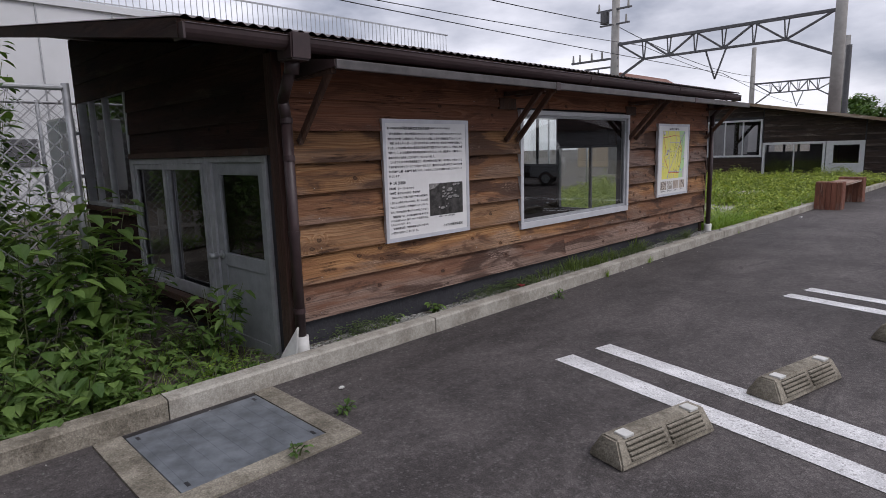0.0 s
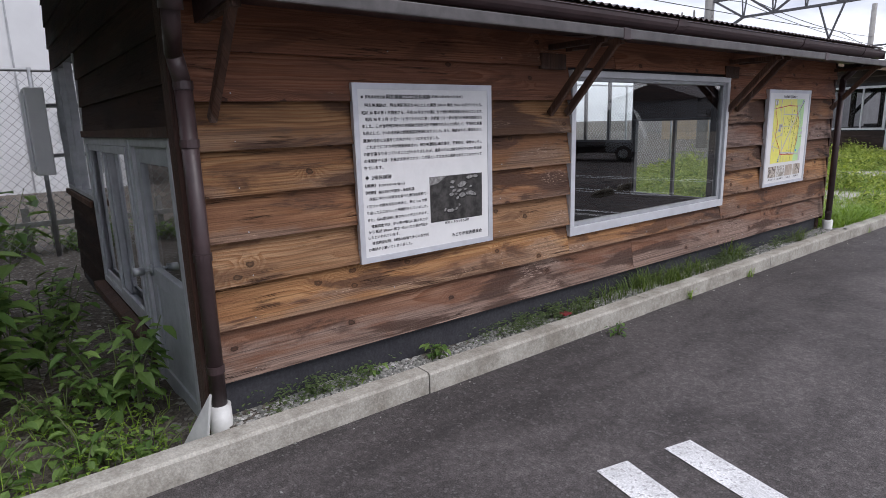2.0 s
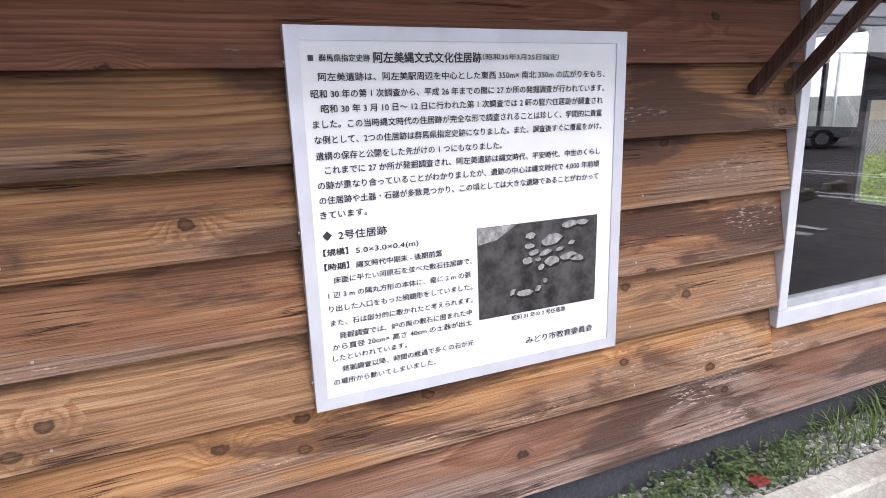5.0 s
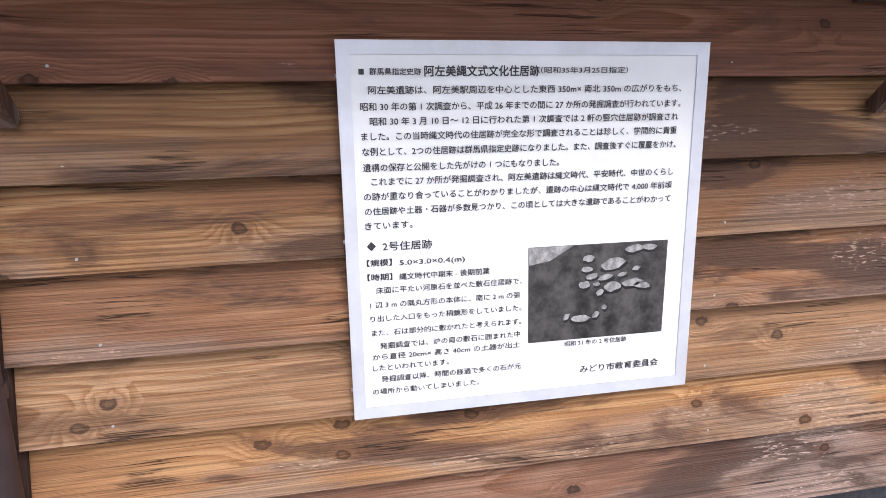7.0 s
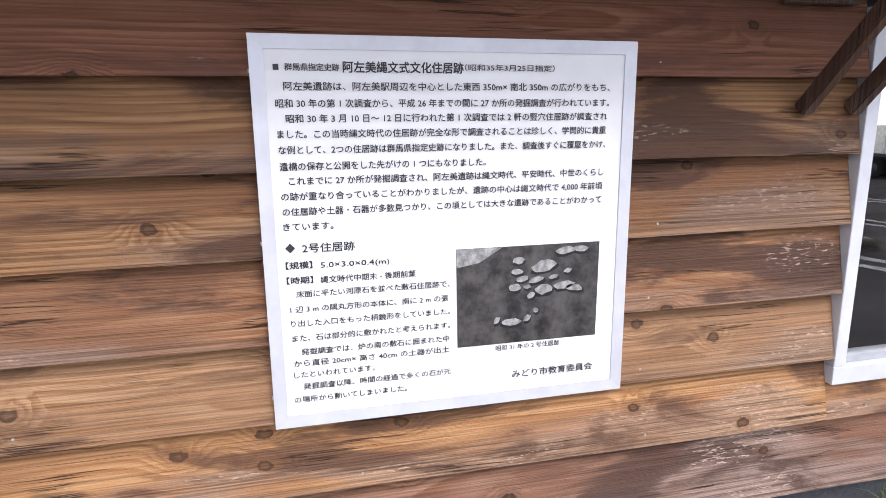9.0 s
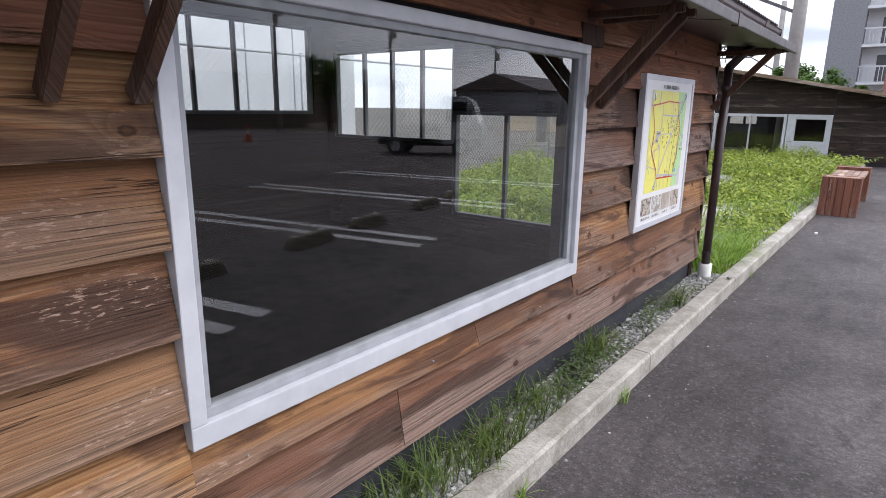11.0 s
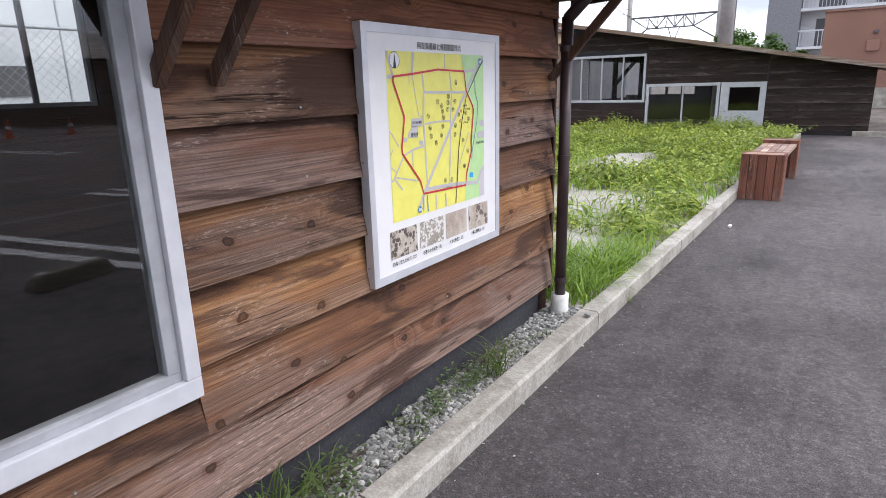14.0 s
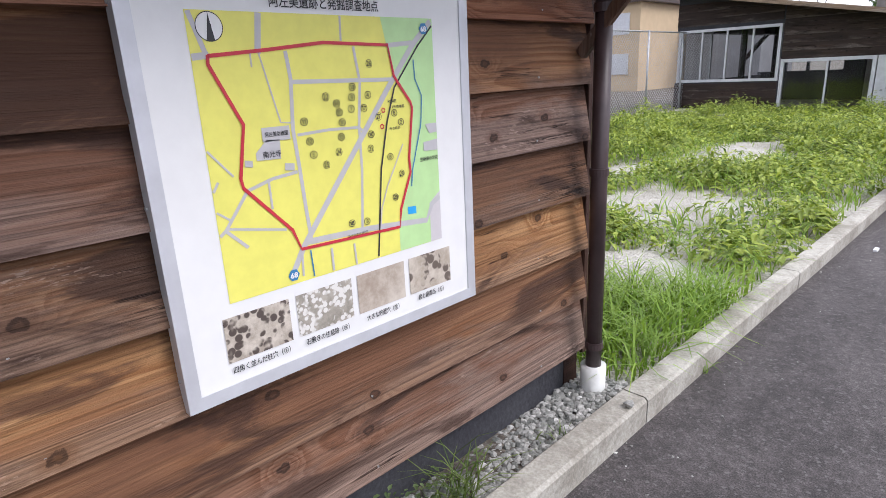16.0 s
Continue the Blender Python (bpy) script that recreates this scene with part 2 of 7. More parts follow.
def asphalt_mat():
    """Fine dense asphalt: brown-black binder, small chips, drifts of dust, dark rolled smears, and a paler tone from
    about a metre off the kerb.
    """
    n = Nodes("asphalt", 0.8, 0.0, 0.3)
    big = n.noise(n.pos, 0.55, 6.0, 0.62, 0.5)
    smear = n.noise(n.scaled(n.pos, (1.0, 0.35, 1.0)), 2.6, 6.0, 0.6, 1.6)
    fine = n.noise(n.pos, 150.0, 3.0, 0.75)
    grit = n.noise(n.pos, 34.0, 5.0, 0.75)
    base = n.mix(n.step(n.math("ADD", n.math("MULTIPLY", big, 0.6), n.math("MULTIPLY", smear, 0.4)), 0.36, 0.64), (0.046, 0.0410, 0.0402), (0.097, 0.0862, 0.0842))
    off = n.math("ADD", n.split(n.pos)[0], ROAD_HALF)
    off_kerb = n.step(n.math("ADD", off, n.math("MULTIPLY", n.math("SUBTRACT", big, 0.5), 1.6)), 0.55, 1.15)
    base = n.mix(off_kerb, base, n.mix(1.0, base, (1.28, 1.28, 1.28), "MULTIPLY"))
    base = n.mix(n.math("MULTIPLY", n.step(smear, 0.57, 0.66), 0.5), base, (0.034, 0.031, 0.031))
    base = n.mix(0.55, base, n.ramp(grit, [(0.30, 0.25), (0.5, 1.0), (0.68, 2.1)]), "MULTIPLY")
    base = n.mix(0.85, base, n.ramp(fine, [(0.30, 0.25), (0.5, 1.0), (0.70, 2.0)]), "MULTIPLY")
    chips = n.split(n.voronoi(n.pos, 95.0, "Color"))[0]
    base = n.mix(n.math("MULTIPLY", n.step(chips, 0.93, 0.97), 0.45), base, (0.20, 0.19, 0.185))
    n.colour(base)
    n.rough(n.math("ADD", 0.66, n.math("MULTIPLY", grit, 0.28)))
    n.bump(n.math("ADD", n.math("MULTIPLY", fine, 0.6), n.math("MULTIPLY", grit, 1.0)), 0.9, 0.006)
    return n.m


def leaf_mat(name, dark, light, rough=0.5):
    """Leaves: varied greens, partly translucent."""
    n = Nodes(name, rough, 0.0, 0.35)
    base = n.mix(n.island(), dark, light)
    base = n.mix(n.math("MULTIPLY", n.step(n.noise(n.pos, 2.2, 4.0), 0.4, 0.7), 0.4), base, tuple(v * 0.6 for v in light))
    n.colour(base)
    t = n.t
    thin = t.nodes.new("ShaderNodeBsdfTranslucent")
    t.links.new(n.mix(1.0, base, (1.0, 1.0, 0.45), "MULTIPLY"), thin.inputs["Color"])
    mixer = t.nodes.new("ShaderNodeMixShader")
    mixer.inputs[0].default_value = 0.38
    t.links.new(n.b.outputs[0], mixer.inputs[1])
    t.links.new(thin.outputs[0], mixer.inputs[2])
    t.links.new(mixer.outputs[0], t.nodes["Material Output"].inputs["Surface"])
    return n.m


def glass_mat(name, tint=(0.9, 0.93, 0.92), gloss=1.0):
    """Thin window glass: a clear pane with mirror reflections by Fresnel."""
    n = Nodes(name)
    t = n.t
    t.nodes.remove(n.b)
    fres = t.nodes.new("ShaderNodeFresnel")
    fres.inputs["IOR"].default_value = 1.52
    clear = t.nodes.new("ShaderNodeBsdfTransparent")
    clear.inputs["Color"].default_value = (*tint, 1)
    shiny = t.nodes.new("ShaderNodeBsdfGlossy")
    shiny.inputs["Roughness"].default_value = 0.004
    shiny.inputs["Color"].default_value = (gloss, gloss, gloss, 1)
    mixer = t.nodes.new("ShaderNodeMixShader")
    twice = n.math("MULTIPLY", fres.outputs[0], 1.9, clamp=True)
    t.links.new(twice, mixer.inputs[0])
    t.links.new(clear.outputs[0], mixer.inputs[1])
    t.links.new(shiny.outputs[0], mixer.inputs[2])
    t.links.new(mixer.outputs[0], t.nodes["Material Output"].inputs["Surface"])
    return n.m


M = {
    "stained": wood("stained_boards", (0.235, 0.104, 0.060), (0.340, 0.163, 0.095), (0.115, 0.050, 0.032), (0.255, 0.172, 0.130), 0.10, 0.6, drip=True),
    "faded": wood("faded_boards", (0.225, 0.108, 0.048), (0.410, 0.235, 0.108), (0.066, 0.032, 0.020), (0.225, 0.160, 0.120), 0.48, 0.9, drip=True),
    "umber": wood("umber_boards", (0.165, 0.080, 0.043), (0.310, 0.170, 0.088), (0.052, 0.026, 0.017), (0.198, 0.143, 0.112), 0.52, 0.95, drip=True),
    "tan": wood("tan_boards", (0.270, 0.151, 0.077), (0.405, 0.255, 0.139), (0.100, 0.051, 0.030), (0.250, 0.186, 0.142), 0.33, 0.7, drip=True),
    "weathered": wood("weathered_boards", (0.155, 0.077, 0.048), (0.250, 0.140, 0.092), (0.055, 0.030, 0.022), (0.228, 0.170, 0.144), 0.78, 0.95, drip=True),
    # near-black boards: the shade on the end walls is put into their colour
    "shaded_endboard": wood("shaded_end_boards", (0.022, 0.0095, 0.0065), (0.044, 0.020, 0.014), (0.011, 0.006, 0.0045), (0.060, 0.045, 0.037), 0.25, 0.7, axis=0, rough=0.9),
    "farboard": wood("far_boards", (0.030, 0.020, 0.016), (0.052, 0.036, 0.029), (0.014, 0.010, 0.009), (0.125, 0.105, 0.095), 0.42, 0.6, axis=0),
    "timber": wood("dark_timber", (0.075, 0.04, 0.028), (0.12, 0.068, 0.046), (0.04, 0.022, 0.017), (0.18, 0.14, 0.12), 0.3, 0.5, axis=2, knots=False),
    "bench": wood("bench_boards", (0.19, 0.075, 0.05), (0.27, 0.13, 0.09), (0.11, 0.05, 0.04), (0.30, 0.24, 0.21), 0.3, 0.3, axis=2, knots=False),
    "benchtop": wood("bench_top_boards", (0.26, 0.17, 0.13), (0.42, 0.33, 0.28), (0.2, 0.13, 0.1), (0.45, 0.40, 0.36), 0.7, 0.3, axis=1, knots=False),
    "post": wood("weathered_post", (0.050, 0.025, 0.019), (0.085, 0.046, 0.034), (0.026, 0.014, 0.011), (0.13, 0.10, 0.085), 0.4, 0.6, axis=2, knots=False),
    "asphalt": asphalt_mat(),
    "concrete": ground_mat("concrete", (0.25, 0.23, 0.19), (0.47, 0.45, 0.395), 3.2, 90.0, 0.3, 0.9, None, 0.25),
    "oldconcrete": ground_mat("mossy_concrete", (0.13, 0.115, 0.088), (0.34, 0.31, 0.25), 4.0, 110.0, 0.5, 0.92, None, 0.4),
    "groove": ground_mat("groove_shade", (0.045, 0.042, 0.030), (0.085, 0.078, 0.060), 6.0, 110.0, 0.4, 0.95, None, 0.4),
    "soil": ground_mat("soil", (0.060, 0.049, 0.038), (0.150, 0.130, 0.108), 1.3, 45.0, 0.9, 0.95, (0.34, 0.33, 0.30)),
    "sand": ground_mat("pale_grit", (0.30, 0.28, 0.24), (0.46, 0.44, 0.39), 1.2, 70.0, 0.6, 0.95),
    "footing": ground_mat("dark_footing", (0.030, 0.030, 0.036), (0.048, 0.048, 0.054), 2.0, 60.0, 0.25, 0.8, None, 0.3),
    "line": ground_mat("road_paint", (0.55, 0.55, 0.55), (0.84, 0.84, 0.84), 5.0, 120.0, 0.3, 0.7, (0.30, 0.29, 0.29), 0.35),
    "alu": plain("aluminium", (0.62, 0.63, 0.66), 0.42, 0.35, 0.05),
    "old_alu": plain("dull_aluminium", (0.478, 0.486, 0.507), 0.5, 0.3, 0.1),
    "alu_white": plain("white_window_frame", (0.58, 0.59, 0.615), 0.4, 0.1, 0.05),
    "door": plain("grey_door_paint", (0.348, 0.362, 0.377), 0.45, 0.0, 0.10),
    "gutter": plain("brown_gutter", (0.052, 0.032, 0.033), 0.42, 0.0, 0.15),
    "roof": plain("brown_sheet_roof", (0.085, 0.062, 0.058), 0.5, 0.2, 0.2),
    "lip": plain("grey_brown_metal", (0.092, 0.084, 0.083), 0.5, 0.1, 0.2),
    "rawwood": wood("bare_wood", (0.22, 0.16, 0.11), (0.36, 0.29, 0.22), (0.12, 0.09, 0.07), (0.4, 0.36, 0.32), 0.6, 0.4, axis=0, knots=False),
    "steel": plain("painted_steel_cover", (0.19, 0.21, 0.232), 0.5, 0.2, 0.22, 7.0, 150.0, 0.2),
    "galv": plain("galvanised_steel", (0.42, 0.43, 0.44), 0.45, 0.6, 0.12),
    "white": plain("white_sheet", (0.78, 0.78, 0.77), 0.35, 0.0, 0.02),
    "pvc": plain("white_pvc", (0.66, 0.66, 0.63), 0.45, 0.0, 0.12),
    "ink": plain("black_ink", (0.025, 0.025, 0.028), 0.5, 0.0, 0.02),
    "panel": plain("pale_wall_panel", (0.66, 0.67, 0.68), 0.6, 0.0, 0.05, 0.6),
    # near-black: the gloom inside the huts is put into this colour
    "inside": plain("shade_dark_interior", (0.022, 0.019, 0.017), 0.95, 0.0, 0.3, spec=0.1),
    "pole": plain("concrete_pole", (0.34, 0.33, 0.31), 0.85, 0.0, 0.1, 3.0),
    "truss": plain("grey_truss_steel", (0.12, 0.12, 0.125), 0.6, 0.3, 0.1),
    "wire": plain("black_wire", (0.03, 0.03, 0.032), 0.6, 0.0, 0.05),
    "glass": glass_mat("window_glass"),
    "leaf": leaf_mat("weed_leaves", (0.065, 0.135, 0.032), (0.215, 0.335, 0.09)),
    "leafdark": leaf_mat("shrub_leaves", (0.055, 0.115, 0.030), (0.155, 0.265, 0.075)),
    "grass": leaf_mat("grass_blades", (0.13, 0.25, 0.03), (0.36, 0.52, 0.09)),
    "stem": plain("plant_stems", (0.11, 0.14, 0.05), 0.7),
}

# ---- mesh helpers ----
ORG = {}


def thing(name, at, label="", category="", group="", kind=""):
    ob = new(name)
    ob.empty_display_size = 0.1
    ob.location = at
    ORG[ob.name] = Vector(at)
    return tagged(ob, label, category, group, kind)


def solid(name, bm, material, label="", category="", group="", kind="", smooth=False):
    """A top-level mesh in world coordinates, with its origin at the base."""
    lo = [min(v.co[i] for v in bm.verts) for i in range(3)]
    hi = [max(v.co[i] for v in bm.verts) for i in range(3)]
    at = Vector(((lo[0] + hi[0]) / 2, (lo[1] + hi[1]) / 2, lo[2]))
    bmesh.ops.translate(bm, verts=bm.verts, vec=-at)
    ob = new(name, finish(name, bm, material, smooth))
    ob.location = at
    ORG[ob.name] = at
    return tagged(ob, label, category, group, kind)


def finish(name, bm, material, smooth=False):
    bmesh.ops.recalc_face_normals(bm, faces=bm.faces)
    me = bpy.data.meshes.new(name)
    bm.to_mesh(me)
    bm.free()
    for p in me.polygons:
        p.use_smooth = smooth
    me.materials.append(material)
    return me


def part(name, bm, material, parent, label="", smooth=False):
    """One mesh, given in world coordinates, under a thing or a part."""
    at = ORG[parent.name]
    bmesh.ops.translate(bm, verts=bm.verts, vec=-at)
    ob = new(name, finish(name, bm, material, smooth))
    ob.parent = parent
    ORG[ob.name] = at
    if label:
        ob["label"] = label
    return ob


def raw(name, verts, faces, material, at=(0, 0, 0), smooth=False, parent=None):
    """A mesh from computed arrays (leaves, blades, pebbles)."""
    at = ORG[parent.name] if parent else Vector(at)
    me = bpy.data.meshes.new(name)
    me.from_pydata((np.asarray(verts) - np.array(at)).tolist(), [], faces.tolist() if hasattr(faces, "tolist") else faces)
    me.materials.append(material)
    if smooth:
        for p in me.polygons:
            p.use_smooth = True
    ob = new(name, me)
    if parent:
        ob.parent = parent
    else:
        ob.location = at
    ORG[ob.name] = Vector(at)
    return ob


def box(bm, x0, x1, y0, y1, z0, z1, bevel=0.0):
    vs = bmesh.ops.create_cube(bm, size=1)["verts"]
    for v in vs:
        v.co = Vector((x0 + (v.co.x + 0.5) * (x1 - x0), y0 + (v.co.y + 0.5) * (y1 - y0), z0 + (v.co.z + 0.5) * (z1 - z0)))
    if bevel:
        es = {e for v in vs for e in v.link_edges}
        bmesh.ops.bevel(bm, geom=list(es), offset=bevel, segments=2, affect="EDGES", profile=0.6)
    return bm


def boxes(*many, bevel=0.0):
    bm = bmesh.new()
    for b in many:
        box(bm, *b, bevel=bevel)
    return bm


def rod(bm, a, b, r, sides=10, r2=None, cap=True):
    a, b = Vector(a), Vector(b)
    d = b - a
    m = Matrix.Translation((a + b) / 2) @ d.to_track_quat("Z", "Y").to_matrix().to_4x4()
    bmesh.ops.create_cone(bm, cap_ends=cap, segments=sides, radius1=r, radius2=r if r2 is None else r2, depth=d.length, matrix=m)
    return bm


def beam(bm, a, b, w, h, bevel=0.0):
    """A square-sawn timber from a to b, w wide and h deep."""
    a, b = Vector(a), Vector(b)
    d = b - a
    m = Matrix.Translation((a + b) / 2) @ d.to_track_quat("Z", "Y").to_matrix().to_4x4()
    vs = bmesh.ops.create_cube(bm, size=1, matrix=m @ Matrix.Diagonal((w, h, d.length, 1)))["verts"]
    if bevel:
        bmesh.ops.bevel(bm, geom=list({e for v in vs for e in v.link_edges}), offset=bevel, segments=2, affect="EDGES")
    return bm


def sweep(bm, profile, axis, a, b, closed=True):
    """A profile (pairs) drawn along x or y from a to b."""
    rings = []
    for s in (a, b):
        rings.append([bm.verts.new((p, s, q) if axis == "y" else (s, p, q)) for p, q in profile])
    k = len(profile)
    for i in range(k if closed else k - 1):
        j = (i + 1) % k
        bm.faces.new((rings[0][i], rings[0][j], rings[1][j], rings[1][i]))
    if closed:
        bm.faces.new(rings[0])
        bm.faces.new(rings[1][::-1])
    return bm


def rods(*many, r=0.01, sides=8):
    bm = bmesh.new()
    for a, b in many:
        rod(bm, a, b, r, sides)
    return bm

# ---- ground ----
Y0, Y1 = 2.10, 9.22            # hut: near and far end
FX, BX = -3.45, -8.05          # hut: front and back


def kerb_x(y):
    """The kerb drifts a little towards the lot along its length."""
    return 0.0075 * max(0.0, y - 9.0)


bm = bmesh.new()
box(bm, KX - 0.02, 400, -400, 26.0, -0.4, 0.0)
solid("road", bm, M["asphalt"], "dark grey asphalt of a car park with fine stone chips", "asphalt", kind="structure")
bm = bmesh.new()
xs = [-400, -60, -25, -14] + [-12 + 0.55 * i for i in range(17)] + [KX - 0.03]
ys = [-400, -60, -20] + [-8 + 0.55 * i for i in range(62)] + [40, 80, 400]
grid = {}
for i, x in enumerate(xs):
    for j, y in enumerate(ys):
        near = -12.5 < x < KX - 0.05 and -9 < y < 28
        z = -0.10 + (0.05 * noise.noise((x * 0.8, y * 0.8, 0)) if near else 0.0)
        z += 0.09 * min(1.0, max(0.0, (y - 1.9) / 0.3)) * (1.0 if x > -3.9 and y < 9.3 else 0.0) + (0.08 if y > 9.3 else 0.0)
        grid[i, j] = bm.verts.new((x, y, z))
for i in range(len(xs) - 1):
    for j in range(len(ys) - 1):
        bm.faces.new((grid[i, j], grid[i + 1, j], grid[i + 1, j + 1], grid[i, j + 1]))
solid("ground", bm, M["soil"], "bare grey-brown soil with small stones", "soil", kind="structure", smooth=True)
solid("ground_far", boxes((-2.0, 400, 26.0, 400, -0.4, -0.06)), M["soil"], "bare soil beyond the car park", "soil", kind="structure")

# kerb of cast concrete lengths
kerb = thing("kerb", (KX, 8, 0), "pale cast concrete kerb with open joints and stains", "kerb", kind="structure")
edges = [-9.0 + 2.02 * i for i in range(17)]
for a, b in zip(edges, edges[1:]):
    bm = bmesh.new()
    j = random.uniform(-0.004, 0.004)
    prof = [(KX + j, -0.2), (KX + 0.005 + j, 0.105), (KX - 0.008 + j, 0.118), (KB + 0.010, 0.120), (KB, 0.11), (KB, -0.2)]
    sweep(bm, prof, "y", a + 0.004, b - 0.004)
    for v in bm.verts:
        v.co.x += kerb_x(v.co.y)
    part("kerb_stone", bm, M["oldconcrete" if b < 1.5 else "concrete"], kerb)


def stripe(y, x0, x1, w=0.15):
    bm = bmesh.new()
    n = 24
    top = []
    for i in range(n + 1):
        x = x0 + (x1 - x0) * i / n
        top.append([bm.verts.new((x, y + s * (w / 2 + random.uniform(-0.005, 0.005)), 0.004)) for s in (-1, 1)])
    for p, q in zip(top, top[1:]):
        bm.faces.new((p[0], q[0], q[1], p[1]))
    return solid("parking_line", bm, M["line"], "worn white painted parking bay line on asphalt", "road marking", "bay lines", "structure")


# bays stand at a slant to the kerb
SLANT, STEP = -13.0, 2.78
LU = Vector((math.cos(radians(SLANT)), math.sin(radians(SLANT)), 0))
LV = Vector((-LU.y, LU.x, 0))


def bay_line(start, length, w=0.155):
    ob = stripe(0, 0, length, w)
    ob.matrix_basis = Matrix.Translation(Vector((*start, 0.0))) @ Matrix.Rotation(radians(SLANT), 4, "Z") @ Matrix.Translation((length / 2, 0, 0.004))


for k in range(0, 5):
    for d in (0.0, 0.37):
        at = Vector((-2.05, 3.29, 0)) + LV * (STEP * k + d)
        bay_line(at[:2], 5.0)
for k in range(0, 5):
    for d in (0.0, 0.37):
        at = Vector((9.5, 2.4, 0)) + LV * (STEP * k + d)
        bay_line(at[:2], 5.0)


def wheel_stop(at, turn):
    """A cast concrete wheel stop with ribbed slopes and reflector plates."""
    ob = thing("wheel_stop", at, "mossy cast concrete wheel stop with ribbed faces and white reflector plates", "wheel stop", "wheel stops")
    L, W, T, H = 0.33, 0.10, 0.045, 0.12
    bm = bmesh.new()
    vs = [bm.verts.new((at[0] + sx * w, at[1] + sy * L * k, at[2] + z)) for z, w, k in ((0, W, 1.0), (0.02, W, 1.0), (H, T, 0.93)) for sx, sy in ((-1, -1), (1, -1), (1, 1), (-1, 1))]
    for r in (0, 4):
        for i in range(4):
            j = (i + 1) % 4
            bm.faces.new((vs[r + i], vs[r + j], vs[r + 4 + j], vs[r + 4 + i]))
    bm.faces.new(vs[8:12])
    bm.faces.new(vs[3::-1])
    bmesh.ops.bevel(bm, geom=list(bm.edges), offset=0.008, segments=2, affect="EDGES")
    part("block", bm, M["oldconcrete"], ob)
    def slope(z):
        return W - (W - T) * (z - 0.02) / (H - 0.02)
    for s in (-1, 1):
        for h in (0, 1):
            y0 = at[1] - 0.265 + 0.28 * h
            # dark sheet behind the ribs: groove shade as colour
            bm = bmesh.new()
            bm.faces.new([bm.verts.new((at[0] + s * (slope(z) + 0.0012), y, at[2] + z)) for y, z in ((y0, 0.030), (y0 + 0.25, 0.030), (y0 + 0.25, 0.108), (y0, 0.108))])
            part("groove_field", bm, M["groove"], ob, "dark sheet for the shade in the grooves")
            for k in range(4):
                z = 0.036 + 0.0195 * k
                bm = boxes((at[0] + s * slope(z) - 0.005, at[0] + s * slope(z) + 0.010, y0, y0 + 0.25, at[2] + z, at[2] + z + 0.009), bevel=0.002)
                part("rib", bm, M["oldconcrete"], ob)
    for s in (-1, 1):
        bm = boxes((at[0] - 0.015, at[0] + 0.05, at[1] + s * 0.23 - 0.03, at[1] + s * 0.23 + 0.03, at[2] + H - 0.004, at[2] + H + 0.010), bevel=0.004)
        part("reflector", bm, M["pvc"], ob, "white reflector plate")
    ob.matrix_basis = Matrix.Translation(at) @ Matrix.Rotation(radians(turn), 4, "Z")
    return ob


stop = wheel_stop((-1.08, 2.575, 0), SLANT)
copy_thing(stop, pose(-0.78, 3.735, 0, 0, 0, SLANT))
for k in (1, 2, 3):
    for x, y in ((-1.08, 2.575), (-0.78, 3.735)):
        copy_thing(stop, pose(x + LV.x * STEP * k, y + LV.y * STEP * k, 0, 0, 0, SLANT))

# steel inspection cover in a concrete rim beside the kerb
cover = thing("drain_cover", (-2.68, 1.2, 0), "blue-grey steel inspection cover set in a concrete rim", "drain cover")
bm = boxes((-2.325, -2.20, 0.72, 1.70, -0.05, 0.012), (-3.085, -2.325, 0.72, 0.85, -0.05, 0.012), (-3.085, -2.325, 1.575, 1.70, -0.05, 0.012))
part("rim", bm, M["oldconcrete"], cover, "rough concrete rim")
bm = boxes((-3.04, -2.33, 0.856, 1.569, -0.02, 0.010), bevel=0.003)
part("plate", bm, M["steel"], cover)
part("gap", boxes((-3.085, -2.325, 0.85, 1.575, -0.03, 0.003)), M["ink"], cover, "dark gap round the plate")
for k in range(9):
    y = 0.90 + 0.078 * k
    part("tread_bar", boxes((-2.99, -2.38, y - 0.004, y + 0.004, 0.008, 0.0108)), M["steel"], cover)
for x in (-2.99, -2.38):
    for y in (0.90, 1.53):
        part("lift_slot", boxes((x - 0.02, x + 0.02, y - 0.008, y + 0.008, 0.009, 0.0118)), M["ink"], cover)


# ---- hut ----
def roof_z(x):
    return 2.06 + 0.148 * (-3.2 - x)


def block(parent, pieces, material, name="panel"):
    bm = bmesh.new()
    for b in pieces:
        box(bm, *b)
    return part(name, bm, material, parent)


WY0, WY1, WZ0, WZ1 = 4.63, 6.785, 0.615, 1.765
wall_front = solid("wall_front", boxes((FX - 0.13, FX - 0.025, Y0, WY0 + 0.02, -0.1, 2.05), (FX - 0.13, FX - 0.025, WY1 - 0.02, Y1, -0.1, 2.05),
                   (FX - 0.13, FX - 0.025, WY0 + 0.02, WY1 - 0.02, -0.1, WZ0 + 0.02), (FX - 0.13, FX - 0.025, WY0 + 0.02, WY1 - 0.02, WZ1 - 0.02, 2.05)),
                   M["footing"], "hut front wall of lapped brown boards on a dark footing", "wall", kind="structure")


